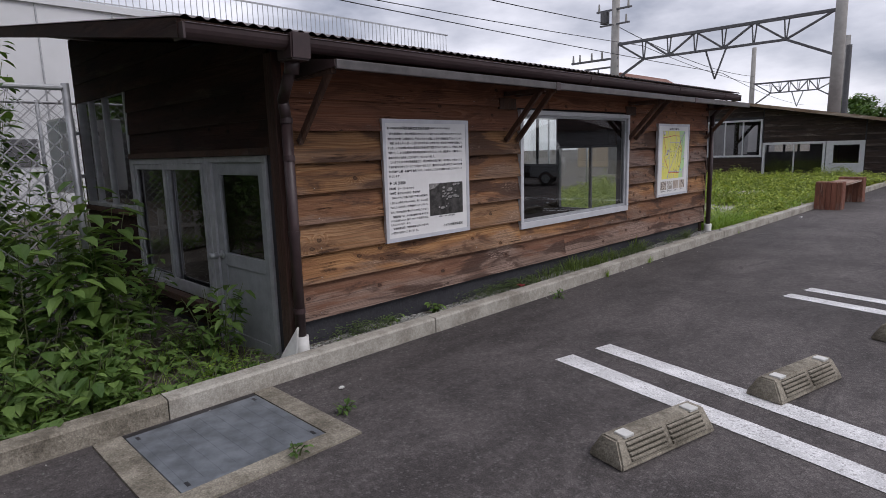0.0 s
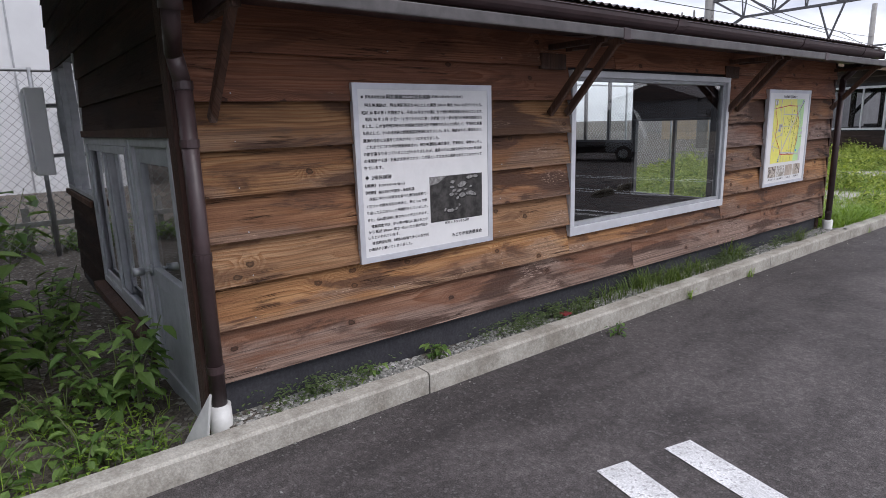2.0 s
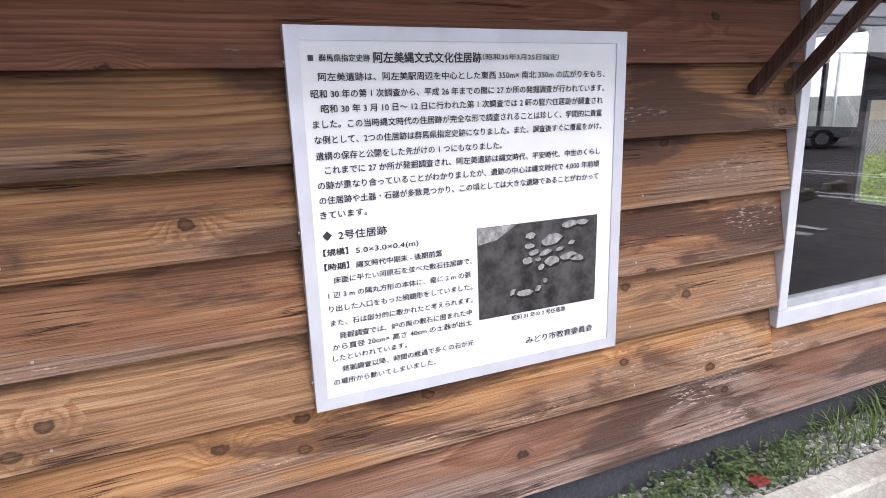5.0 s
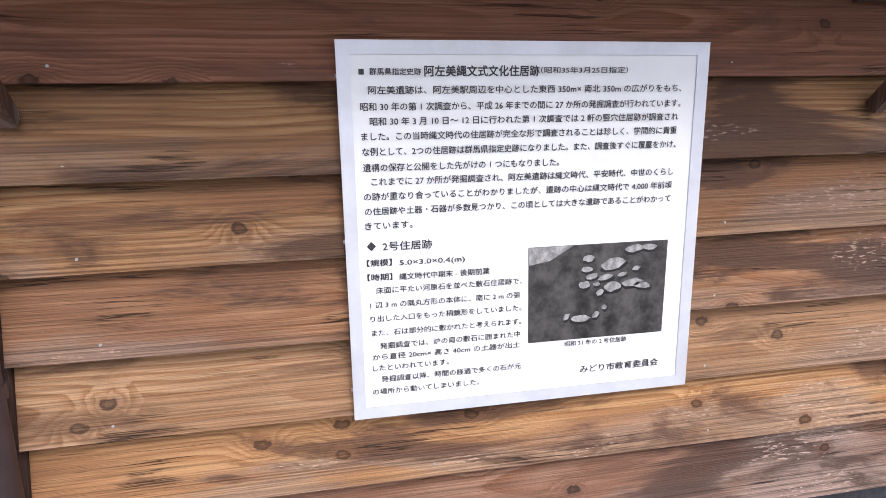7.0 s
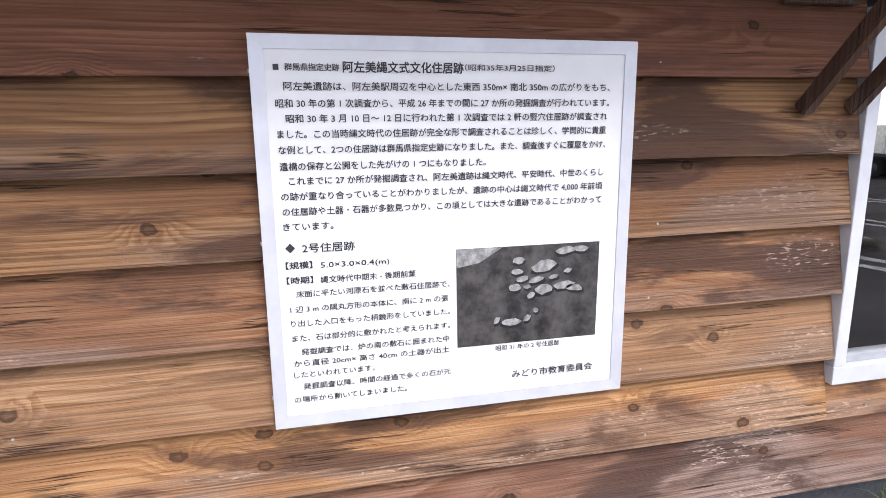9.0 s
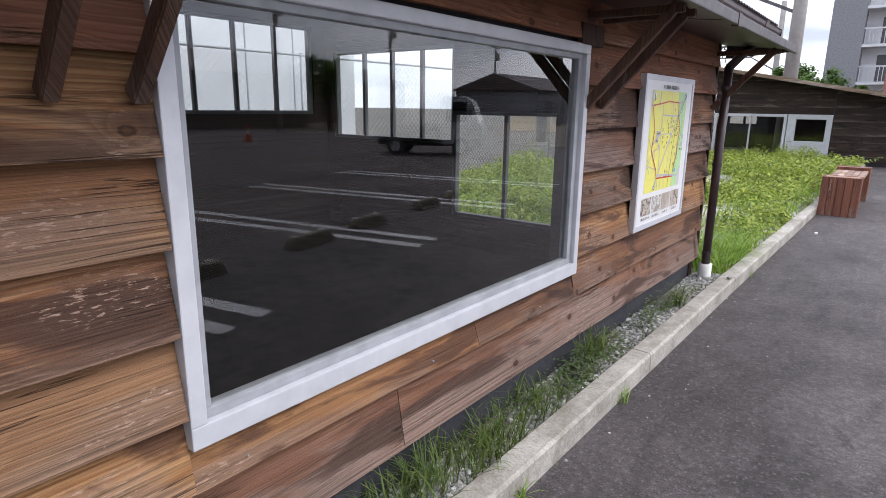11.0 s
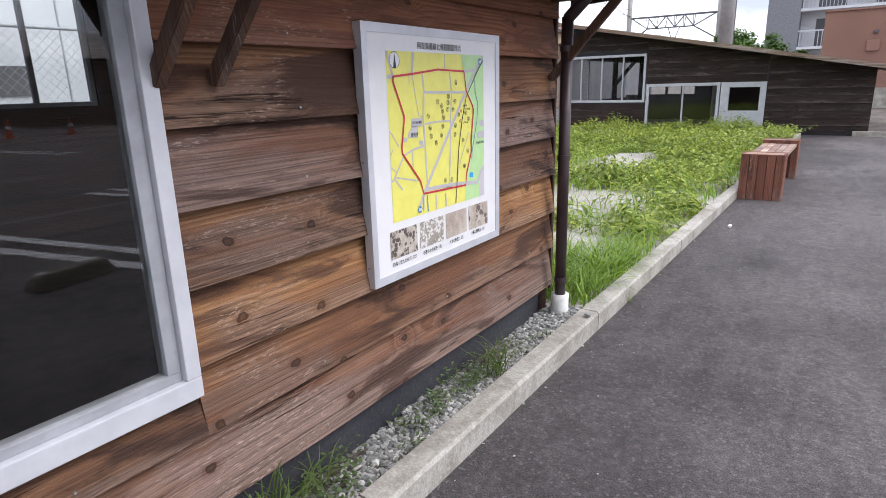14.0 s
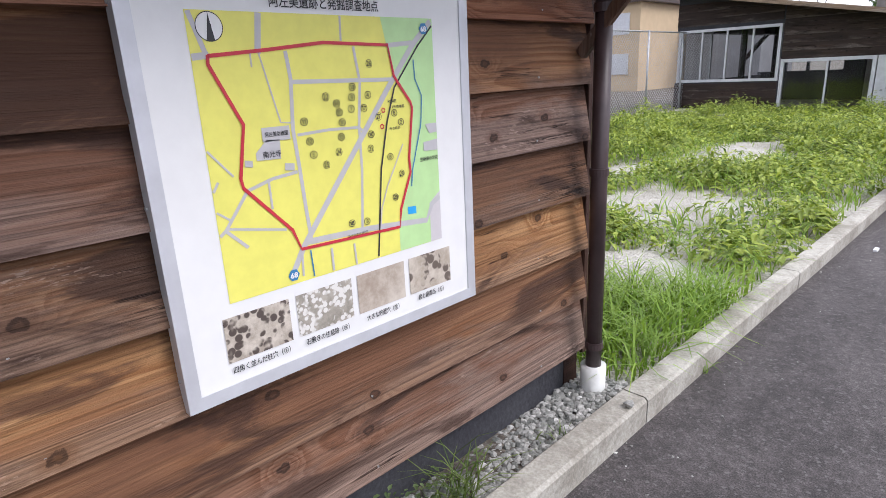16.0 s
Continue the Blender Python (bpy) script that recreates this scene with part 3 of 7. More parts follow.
def plank_y(parent, y0, y1, lo, hi, mat, face=FX, cap=None):
    """A lapped board along the front: lo and hi give its lower and upper edge at both hut ends."""
    def lev(pair, y):
        f = (y - Y0) / (Y1 - Y0)
        return pair[0] * (1 - f) + pair[1] * f
    bm = bmesh.new()
    n = max(2, min(6, int((y1 - y0) / 0.5)))
    rows = []
    tilt = random.uniform(-0.002, 0.003)
    for i in range(n + 1):
        y = y0 + (y1 - y0) * i / n
        zb = lev(lo, y) + random.uniform(-0.0025, 0.0025)
        zt = lev(hi, y) + 0.012
        if cap is not None:
            zt = min(zt, cap)
        out = face + 0.025 + tilt + random.uniform(-0.002, 0.002)
        rows.append([bm.verts.new(p) for p in ((out - 0.030, y, zb), (out, y, zb), (face - 0.018, y, zt), (face - 0.026, y, zt))])
    for p, q in zip(rows, rows[1:]):
        for a in range(4):
            b = (a + 1) % 4
            bm.faces.new((p[a], p[b], q[b], q[a]))
    bm.faces.new(rows[0]), bm.faces.new(rows[-1][::-1])
    return part("plank", bm, M[mat], parent)


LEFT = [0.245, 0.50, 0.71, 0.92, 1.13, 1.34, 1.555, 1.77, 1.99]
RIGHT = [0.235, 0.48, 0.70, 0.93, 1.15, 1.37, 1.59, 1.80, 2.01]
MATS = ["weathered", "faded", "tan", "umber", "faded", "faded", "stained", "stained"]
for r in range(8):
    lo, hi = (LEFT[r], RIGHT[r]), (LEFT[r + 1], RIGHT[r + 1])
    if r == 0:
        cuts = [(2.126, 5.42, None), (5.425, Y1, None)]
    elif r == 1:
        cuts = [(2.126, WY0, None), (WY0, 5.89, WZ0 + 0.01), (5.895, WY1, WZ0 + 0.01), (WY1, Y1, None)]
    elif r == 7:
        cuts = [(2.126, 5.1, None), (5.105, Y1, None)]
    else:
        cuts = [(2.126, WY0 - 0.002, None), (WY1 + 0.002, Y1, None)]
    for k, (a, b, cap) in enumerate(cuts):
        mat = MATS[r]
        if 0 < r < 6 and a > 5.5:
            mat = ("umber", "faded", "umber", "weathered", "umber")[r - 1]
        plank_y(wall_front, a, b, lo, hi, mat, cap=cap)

# the two end walls: sloped tops, openings for doors and windows


def column(bm, x0, x1, y0, y1, z0, z1=None):
    """A piece of end wall; without z1 it reaches the roof."""
    a, b = (roof_z(x0), roof_z(x1)) if z1 is None else (z1, z1)
    return sweep(bm, [(x0, z0), (x1, z0), (x1, b), (x0, a)], "y", y0, y1)


bm = bmesh.new()
column(bm, -3.67, FX - 0.02, Y0, Y0 + 0.1, -0.2)
column(bm, -6.36, -3.67, Y0, Y0 + 0.1, 1.41)
column(bm, -6.36, -4.62, Y0, Y0 + 0.1, -0.2, 0.20)
column(bm, -8.05, -6.36, Y0, Y0 + 0.1, -0.2, 0.88)
column(bm, -8.05, -6.36, Y0, Y0 + 0.1, 2.10)
wall_south = solid("wall_south", bm, M["footing"], "hut end wall of lapped boards, darkened as in shade", "wall", kind="structure")
bm = bmesh.new()
column(bm, -4.33, FX - 0.02, Y1 - 0.1, Y1 - 0.002, -0.2)
column(bm, -6.03, -4.33, Y1 - 0.1, Y1 - 0.002, 1.42)
column(bm, -6.03, -4.33, Y1 - 0.1, Y1 - 0.002, -0.2, 0.30)
column(bm, -7.9, -6.03, Y1 - 0.1, Y1 - 0.002, -0.2, 1.08)
column(bm, -7.9, -6.03, Y1 - 0.1, Y1 - 0.002, 2.10)
column(bm, -8.05, -7.9, Y1 - 0.1, Y1 - 0.002, -0.2)
wall_north = solid("wall_north", bm, M["shaded_endboard"], "hut end wall of boards darkened as in shade", "wall", kind="structure")
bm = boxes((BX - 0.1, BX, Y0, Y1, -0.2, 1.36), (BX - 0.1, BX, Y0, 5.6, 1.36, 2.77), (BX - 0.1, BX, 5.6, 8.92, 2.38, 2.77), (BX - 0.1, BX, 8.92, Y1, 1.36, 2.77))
wall_back = solid("wall_back", bm, M["shaded_endboard"], "hut back wall of boards darkened as in shade", "wall", kind="structure")
solid("floor", boxes((BX, FX - 0.13, Y0 + 0.1, Y1 - 0.1, -0.2, -0.03)), M["inside"], "earth floor inside the hut, darkened for unlit gloom", "floor", kind="structure")


def plank_x(parent, x0, x1, z0, z1, face, mat, slope=False):
    """A lapped board on an end wall that faces the near side; slope: its top follows the roof."""
    bm = bmesh.new()
    n = max(1, min(5, int((x1 - x0) / 0.5)))
    rows = []
    for i in range(n + 1):
        x = x0 + (x1 - x0) * i / n
        zb = z0 + random.uniform(-0.002, 0.002)
        zt = min(z1 + 0.012, roof_z(x)) if slope else z1 + 0.012
        zt = max(zt, zb + 0.005)
        rows.append([bm.verts.new(p) for p in ((x, face + 0.004, zb), (x, face - 0.016, zb), (x, face + 0.000, zt), (x, face + 0.012, zt))])
    for p, q in zip(rows, rows[1:]):
        for a in range(4):
            b = (a + 1) % 4
            bm.faces.new((p[a], p[b], q[b], q[a]))
    bm.faces.new(rows[0]), bm.faces.new(rows[-1][::-1])
    return part("plank", bm, M[mat], parent)


# end wall boards, in the shade-darkened colour
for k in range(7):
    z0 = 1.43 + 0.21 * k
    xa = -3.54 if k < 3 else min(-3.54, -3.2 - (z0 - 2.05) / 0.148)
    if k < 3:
        plank_x(wall_south, -6.34, xa, z0, z0 + 0.21, Y0 - 0.012, "shaded_endboard", True)
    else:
        plank_x(wall_south, -8.05, xa, z0, z0 + 0.21, Y0 - 0.012, "shaded_endboard", True)
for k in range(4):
    plank_x(wall_south, -8.05, -6.38, 0.02 + 0.21 * k, 0.23 + 0.21 * k, Y0 - 0.012, "shaded_endboard")
plank_x(wall_south, -6.36, -4.62, -0.03, 0.18, Y0 - 0.012, "shaded_endboard")
part("corner_post", boxes((FX - 0.10, FX + 0.008, Y0 - 0.045, Y0 + 0.022, -0.1, 2.05), bevel=0.006), M["post"], wall_front, "weathered dark corner post")
part("corner_post", boxes((FX - 0.08, FX + 0.008, Y1 + 0.001, Y1 + 0.03, 0.2, 2.05), bevel=0.004), M["post"], wall_front, "weathered dark corner post")

# roof: corrugated sheet on a deck, rake boards darkened for the eaves' shade
RY0, RY1, RX0, RX1 = 1.34, 9.50, -3.10, -8.70
roof = thing("roof", (-5.9, 5.4, 2.06), "low brown corrugated sheet roof with weathered board edges", "roof", kind="structure")
bm = bmesh.new()
n = 640
pairs = []
for i in range(n + 1):
    y = RY0 + (RY1 - RY0) * i / n
    w = 0.009 * math.sin(2 * math.pi * y / 0.076)
    pairs.append([bm.verts.new((x, y, roof_z(x) + 0.075 + w)) for x in (RX0, RX1)])
for p, q in zip(pairs, pairs[1:]):
    bm.faces.new((p[0], q[0], q[1], p[1]))
part("roof_sheet", bm, M["roof"], roof, "brown corrugated sheet", smooth=True)
bm = bmesh.new()
sweep(bm, [(RX0 - 0.03, roof_z(RX0 - 0.03) + 0.03), (RX1 + 0.03, roof_z(RX1) + 0.03), (RX1 + 0.03, roof_z(RX1) + 0.06), (RX0 - 0.03, roof_z(RX0 - 0.03) + 0.06)], "y", RY0 + 0.03, RY1 - 0.03)
part("roof_deck", bm, M["timber"], roof, "dark roof boards")
for y in (RY0 + 0.005, RY1 - 0.028):
    bm = bmesh.new()
    sweep(bm, [(RX0 - 0.02, roof_z(RX0) - 0.035), (RX1, roof_z(RX1) - 0.035), (RX1, roof_z(RX1) + 0.064), (RX0 - 0.02, roof_z(RX0) + 0.064)], "y", y, y + 0.023)
    part("rake_board", bm, M["shaded_endboard"], roof, "weathered rake board darkened for eaves shade")
for k in range(9):
    y = Y0 + 0.25 + 0.82 * k
    bm = bmesh.new()
    sweep(bm, [(FX - 0.13, roof_z(FX - 0.13) - 0.06), (BX, roof_z(BX) - 0.06), (BX, roof_z(BX) + 0.03), (FX - 0.13, roof_z(FX - 0.13) + 0.03)], "y", y, y + 0.045)
    part("rafter", bm, M["timber"], roof, "dark rafter")
part("eave_board", boxes((-3.46, -3.44, 2.195, Y1 + 0.2, 1.985, 2.10)), M["timber"], roof, "dark eave board")
part("back_plate", boxes((BX - 0.1, BX, Y0, Y1, 2.772, 2.80)), M["timber"], roof)

# eaves gutter with brackets, hopper and two downpipes
gut = thing("gutter", (-3.13, 5.4, 2.0), "dark brown plastic eaves gutter with joints", "gutter")
prof = [(-3.13 + 0.062 * math.cos(a), 2.075 + 0.07 * math.sin(a)) for a in [math.pi + math.pi * i / 10 for i in range(11)]]
prof = prof + [(-3.062, 2.082), (-3.068, 2.086), (-3.076, 2.075)] + [(-3.13 + 0.054 * math.cos(a), 2.075 + 0.062 * math.sin(a)) for a in [2 * math.pi - math.pi * i / 10 for i in range(11)]]
segs = [1.36, 1.97, 5.35, 7.4, 9.46]
for a, b in zip(segs, segs[1:]):
    bm = bmesh.new()
    sweep(bm, prof, "y", a, b - 0.002)
    part("trough", bm, M["gutter"], gut)
for y in segs[2:-1] + [8.9]:
    bm = bmesh.new()
    sweep(bm, [(-3.13 + 0.066 * math.cos(a), 2.075 + 0.075 * math.sin(a)) for a in [math.pi + math.pi * i / 8 for i in range(9)]] + [(-3.06, 2.09), (-3.196, 2.09)], "y", y - 0.05, y + 0.05)
    part("joint_sleeve", bm, M["gutter"], gut)
for y in (1.36, 9.455):
    part("end_cap", boxes((-3.195, -3.065, y - 0.008, y + 0.006, 2.0, 2.085), bevel=0.004), M["gutter"], gut)
bm = bmesh.new()
sweep(bm, [(-3.22, 1.95), (-3.05, 1.95), (-3.04, 2.105), (-3.22, 2.105)], "y", 1.965, 2.10)
bmesh.ops.bevel(bm, geom=list(bm.edges), offset=0.01, segments=2, affect="EDGES")
part("hopper", bm, M["gutter"], gut, "square brown rainwater hopper")

pipe = thing("downpipe", (-3.385, 2.12, 0.0), "dark brown plastic downpipe on the hut corner", "downpipe")
bm = bmesh.new()
rod(bm, (-3.385, 2.10, 0.15), (-3.385, 2.10, 1.62), 0.036, 18)
rod(bm, (-3.385, 2.10, 1.62), (-3.36, 2.07, 1.75), 0.036, 18)
rod(bm, (-3.36, 2.07, 1.74), (-3.17, 2.03, 1.93), 0.036, 18)
rod(bm, (-3.17, 2.03, 1.88), (-3.15, 2.03, 1.97), 0.045, 18)
part("pipe", bm, M["gutter"], pipe, smooth=True)
for z in (0.33, 0.86, 1.36, 1.60):
    part("clip", rod(bmesh.new(), (-3.385, 2.10, z), (-3.385, 2.10, z + 0.035), 0.041, 18), M["gutter"], pipe)
bm = bmesh.new()
rod(bm, (-3.385, 2.10, -0.12), (-3.385, 2.10, 0.17), 0.055, 18, 0.050)
part("drain_socket", bm, M["pvc"], pipe, "white plastic drain socket", smooth=True)
bm = bmesh.new()
vs = [bm.verts.new(v) for v in ((-3.31, 1.985, -0.08), (-3.50, 1.90, -0.10), (-3.345, 2.05, 0.25), (-3.303, 1.995, -0.08), (-3.494, 1.91, -0.10), (-3.338, 2.058, 0.25))]
for f in ((0, 1, 2), (5, 4, 3), (0, 2, 5, 3), (1, 0, 3, 4), (2, 1, 4, 5)):
    bm.faces.new([vs[i] for i in f])
part("bent_plate", bm, M["pvc"], pipe, "bent pale plate at the foot")
pipe2 = thing("downpipe", (-3.35, 9.15, 0.0), "dark brown plastic downpipe in a white socket", "downpipe")
bm = bmesh.new()
rod(bm, (-3.35, 9.16, 0.18), (-3.35, 9.16, 1.80), 0.033, 18)
rod(bm, (-3.35, 9.16, 1.79), (-3.2, 9.3, 2.0), 0.033, 18)
part("pipe", bm, M["gutter"], pipe2, smooth=True)
for z in (0.28, 1.02, 1.62):
    part("clip", rod(bmesh.new(), (-3.35, 9.16, z), (-3.35, 9.16, z + 0.03), 0.038, 18), M["gutter"], pipe2)
part("drain_socket", rod(bmesh.new(), (-3.35, 9.16, -0.1), (-3.35, 9.16, 0.2), 0.048, 20, 0.055), M["pvc"], pipe2, "white plastic drain socket", smooth=True)

# sheet canopy over sign and window, on timber brackets
can = thing("canopy", (-3.2, 5.8, 1.9), "narrow metal canopy on dark timber brackets", "canopy")
CX, CZ = -2.95, 1.945
for a, b in ((2.20, 4.52), (4.56, 7.50), (7.54, 9.45)):
    bm = bmesh.new()
    sweep(bm, [(CX, CZ), (FX - 0.01, CZ + 0.06), (FX - 0.01, CZ + 0.035), (CX, CZ - 0.02)], "y", a, b)
    part("canopy_sheet", bm, M["gutter"], can)
    bm = boxes((CX - 0.015, CX + 0.012, a, b, CZ - 0.045, CZ + 0.012), bevel=0.006)
    part("front_lip", bm, M["lip"], can, "grey-brown metal lip")
for y in (4.54, 7.52):
    part("joint_strip", boxes((CX - 0.02, CX + 0.016, y - 0.035, y + 0.035, CZ - 0.052, CZ + 0.016), bevel=0.005), M["gutter"], can)
for y in (2.20, 9.44):
    bm = bmesh.new()
    sweep(bm, [(CX, CZ - 0.03), (CX, CZ + 0.01), (FX, CZ + 0.07), (FX, CZ - 0.065)], "y", y - 0.008, y + 0.008)
    part("end_plate", bm, M["gutter"], can)
for y in (2.22, 4.42, 4.59, 6.785, 6.955, 9.15):
    part("brace", beam(bmesh.new(), (FX + 0.012, y, 1.475), (-3.03, y, 1.915), 0.035, 0.045, 0.004), M["timber"], can, "dark timber brace")
    part("arm", boxes((FX + 0.01, -3.0, y - 0.018, y + 0.018, 1.88, 1.915), bevel=0.003), M["timber"], can)
for y in (4.40, 6.76):
    part("wall_block", boxes((FX, FX + 0.03, y - 0.08, y + 0.16, 1.76, 1.86), bevel=0.006), M["timber"], can)


def glass_pane(parent, axis, u0, u1, z0, z1, at):
    """A sheet of glass that faces the lot (axis y) or the near side (axis x)."""
    if axis == "y":
        vs = [(at, u0, z0), (at, u1, z0), (at, u1, z1), (at, u0, z1)]
    else:
        vs = [(u0, at, z0), (u1, at, z0), (u1, at, z1), (u0, at, z1)]
    ob = raw("pane", vs, [(0, 1, 2, 3)], M["glass"], parent=parent)
    ob.visible_shadow = False
    return ob


def framed_pane(ob, axis, u0, u1, z0, z1, at, depth, width, mat, mullions=(), bottom=None):
    """A fixed window in a wall: frame of four bars, mullions, and panes; axis: the way that it runs."""
    def bar(a, b, c, d, dep=depth):
        return (at - dep / 2, at + dep / 2, a, b, c, d) if axis == "y" else (a, b, at - dep / 2, at + dep / 2, c, d)
    low = width if bottom is None else bottom
    for b in ((u0, u1, z0, z0 + low), (u0, u1, z1 - width, z1), (u0, u0 + width, z0 + low, z1 - width), (u1 - width, u1, z0 + low, z1 - width)):
        part("frame_bar", boxes(bar(*b), bevel=0.004), mat, ob)
    stops = [u0 + width] + [m for m in mullions] + [u1 - width]
    for m in mullions:
        part("mullion", boxes(bar(m - 0.02, m + 0.02, z0 + low, z1 - width, depth * 0.7), bevel=0.003), mat, ob)
    for a, b in zip(stops, stops[1:]):
        glass_pane(ob, axis, a, b, z0 + low - 0.003, z1 - width + 0.003, at)
    return ob


win = thing("window_1", (FX, (WY0 + WY1) / 2, WZ0), "wide fixed window in a white aluminium frame", "window", kind="structure")
framed_pane(win, "y", WY0, WY1, WZ0, WZ1, FX - 0.012, 0.080, 0.045, M["alu_white"], (), 0.062)
for b in ((WY0 + 0.045, WY1 - 0.045, WZ0 + 0.062, WZ0 + 0.09), (WY0 + 0.045, WY1 - 0.045, WZ1 - 0.07, WZ1 - 0.045), (WY0 + 0.045, WY0 + 0.07, WZ0 + 0.09, WZ1 - 0.07), (WY1 - 0.085, WY1 - 0.045, WZ0 + 0.09, WZ1 - 0.07)):
    part("inner_bar", boxes((FX - 0.040, FX + 0.006, *b), bevel=0.003), M["door"], win)

w2 = thing("window_2", (-5.55, Y0, 0.2), "aluminium window with a sliding pane in the end wall", "window", kind="structure")
framed_pane(w2, "x", -6.36, -4.62, 0.20, 1.40, Y0 + 0.02, 0.09, 0.05, M["old_alu"], (-5.50,))
w3 = thing("window_3", (-7.2, Y0, 0.88), "tall aluminium window in the end wall", "window", kind="structure")
framed_pane(w3, "x", -8.0, -6.36, 0.88, 2.10, Y0 + 0.02, 0.09, 0.04, M["old_alu"], (-7.6, -7.1))
# windows 4 to 6: backlit darkness is put into the bars' colour
w4 = thing("window_4", (-5.2, Y1 - 0.06, 0.3), "aluminium window in the far end wall, bars darkened as backlit", "window", kind="structure")
framed_pane(w4, "x", -6.03, -4.33, 0.30, 1.42, Y1 - 0.05, 0.07, 0.035, M["truss"], (-5.38, -4.72))
w5 = thing("window_5", (-6.95, Y1 - 0.06, 1.08), "high aluminium window in the far end wall, bars darkened as backlit", "window", kind="structure")
framed_pane(w5, "x", -7.9, -6.03, 1.08, 2.10, Y1 - 0.05, 0.07, 0.035, M["truss"], (-7.4, -6.95, -6.5))
w6 = thing("window_6", (BX - 0.05, 7.2, 1.36), "row of high windows in the back wall, bars darkened as backlit", "window", kind="structure")
framed_pane(w6, "y", 5.6, 8.92, 1.36, 2.38, BX - 0.05, 0.07, 0.04, M["truss"], (6.3, 6.85, 7.37, 7.87, 8.4))

part("window_sill", boxes((-6.40, -4.60, Y0 - 0.11, Y0 - 0.028, 0.135, 0.198), bevel=0.008), M["timber"], w2, "weathered timber sill")
part("window_sill", boxes((-8.04, -6.37, Y0 - 0.055, Y0 - 0.028, 0.825, 0.878), bevel=0.008), M["timber"], w3, "weathered timber sill")
for k, (u0, u1, dy) in enumerate(((-6.30, -5.47, -0.012), (-5.53, -4.68, -0.032))):
    for b in ((u0, u0 + 0.045, 0.252, 1.348), (u1 - 0.045, u1, 0.252, 1.348), (u0 + 0.045, u1 - 0.045, 0.252, 0.31), (u0 + 0.045, u1 - 0.045, 1.30, 1.348)):
        part("sash_bar", boxes((b[0], b[1], Y0 + dy, Y0 + dy + 0.018, b[2], b[3]), bevel=0.003), M["old_alu"], w2)
part("header_board", boxes((-6.36, -3.56, Y0 - 0.045, Y0 - 0.030, 1.402, 1.452), bevel=0.004), M["timber"], wall_south, "dark timber header board")
door = thing("door_1", (-4.15, Y0 + 0.03, -0.1), "closed grey aluminium door with a glazed upper half", "door", kind="structure")
part("door_frame", boxes((-4.62, -4.55, Y0 - 0.02, Y0 + 0.08, -0.12, 1.40), (-3.72, -3.67, Y0 - 0.02, Y0 + 0.08, -0.12, 1.40), (-4.55, -3.72, Y0 - 0.02, Y0 + 0.08, 1.355, 1.40), bevel=0.004), M["old_alu"], door)
part("door_leaf", boxes((-4.55, -4.45, Y0, Y0 + 0.04, -0.11, 1.355), (-3.82, -3.72, Y0, Y0 + 0.04, -0.11, 1.355), (-4.45, -3.82, Y0, Y0 + 0.04, 1.26, 1.355), (-4.45, -3.82, Y0, Y0 + 0.04, 0.54, 0.64), (-4.45, -3.82, Y0, Y0 + 0.04, -0.11, 0.0), bevel=0.004), M["door"], door)
part("door_panel", boxes((-4.45, -3.82, Y0 + 0.012, Y0 + 0.03, 0.0, 0.54)), M["door"], door)
glass_pane(door, "x", -4.45, -3.82, 0.64, 1.26, Y0 + 0.02)
bm = rod(bmesh.new(), (-4.50, Y0 - 0.07, 0.62), (-4.50, Y0, 0.62), 0.012, 12)
rod(bm, (-4.50, Y0 - 0.105, 0.62), (-4.50, Y0 - 0.045, 0.62), 0.026, 16)
rod(bm, (-4.50, Y0 - 0.012, 0.62), (-4.50, Y0 - 0.001, 0.62), 0.036, 16)
part("door_knob", bm, M["galv"], door, "round metal knob", smooth=True)


mb = thing("meter_box", (-7.97, 1.9, 1.04), "pale slim steel box on brackets off the end wall", "meter box")
part("case", boxes((-8.25, -7.70, 1.80, 1.96, 1.04, 1.88), bevel=0.012), M["white"], mb)
part("lid", boxes((-8.22, -7.73, 1.788, 1.798, 1.07, 1.85), bevel=0.004), M["panel"], mb, "pale lid")
for z in (1.2, 1.7):
    part("bracket", boxes((-8.03, -7.99, 1.962, 2.12, z, z + 0.04), bevel=0.004), M["galv"], mb)

# ---- boards on the wall ----
def sign_board(name, y0, y1, z0, z1, x, label):
    ob = thing(name, (x, (y0 + y1) / 2, z0), label, "sign board")
    part("sheet", boxes((FX + 0.012, x - 0.004, y0 + 0.012, y1 - 0.012, z0 + 0.012, z1 - 0.012)), M["white"], ob)
    w = 0.032
    for pts in (((y0, z0), (y1, z0), (y1 - w, z0 + w), (y0 + w, z0 + w)), ((y0, z1), (y1, z1), (y1 - w, z1 - w), (y0 + w, z1 - w)),
                ((y0, z0), (y0, z1), (y0 + w, z1 - w), (y0 + w, z0 + w)), ((y1, z0), (y1, z1), (y1 - w, z1 - w), (y1 - w, z0 + w))):
        bm = bmesh.new()
        front = [bm.verts.new((x + (0.002 if k < 2 else 0.0), p, q)) for k, (p, q) in enumerate(pts)]
        back = [bm.verts.new((FX + 0.012, p, q)) for p, q in pts]
        bm.faces.new(front), bm.faces.new(back)
        for i in range(4):
            j = (i + 1) % 4
            bm.faces.new((front[i], front[j], back[j], back[i]))
        part("frame_bar", bm, M["alu"], ob, "satin aluminium frame")
    return ob


sign = sign_board("information_board", 2.918, 3.872, 0.70, 1.648, FX + 0.037, "white information board with black Japanese text, aluminium frame")
map_sign = sign_board("map_board", 7.516, 8.48, 0.715, 1.67, FX + 0.047, "white map board with a yellow site map, aluminium frame")

# ---- far hut ----
FY = 24.2
def far_roof(x):
    return 1.66 + 0.185 * (-1.3 - x)


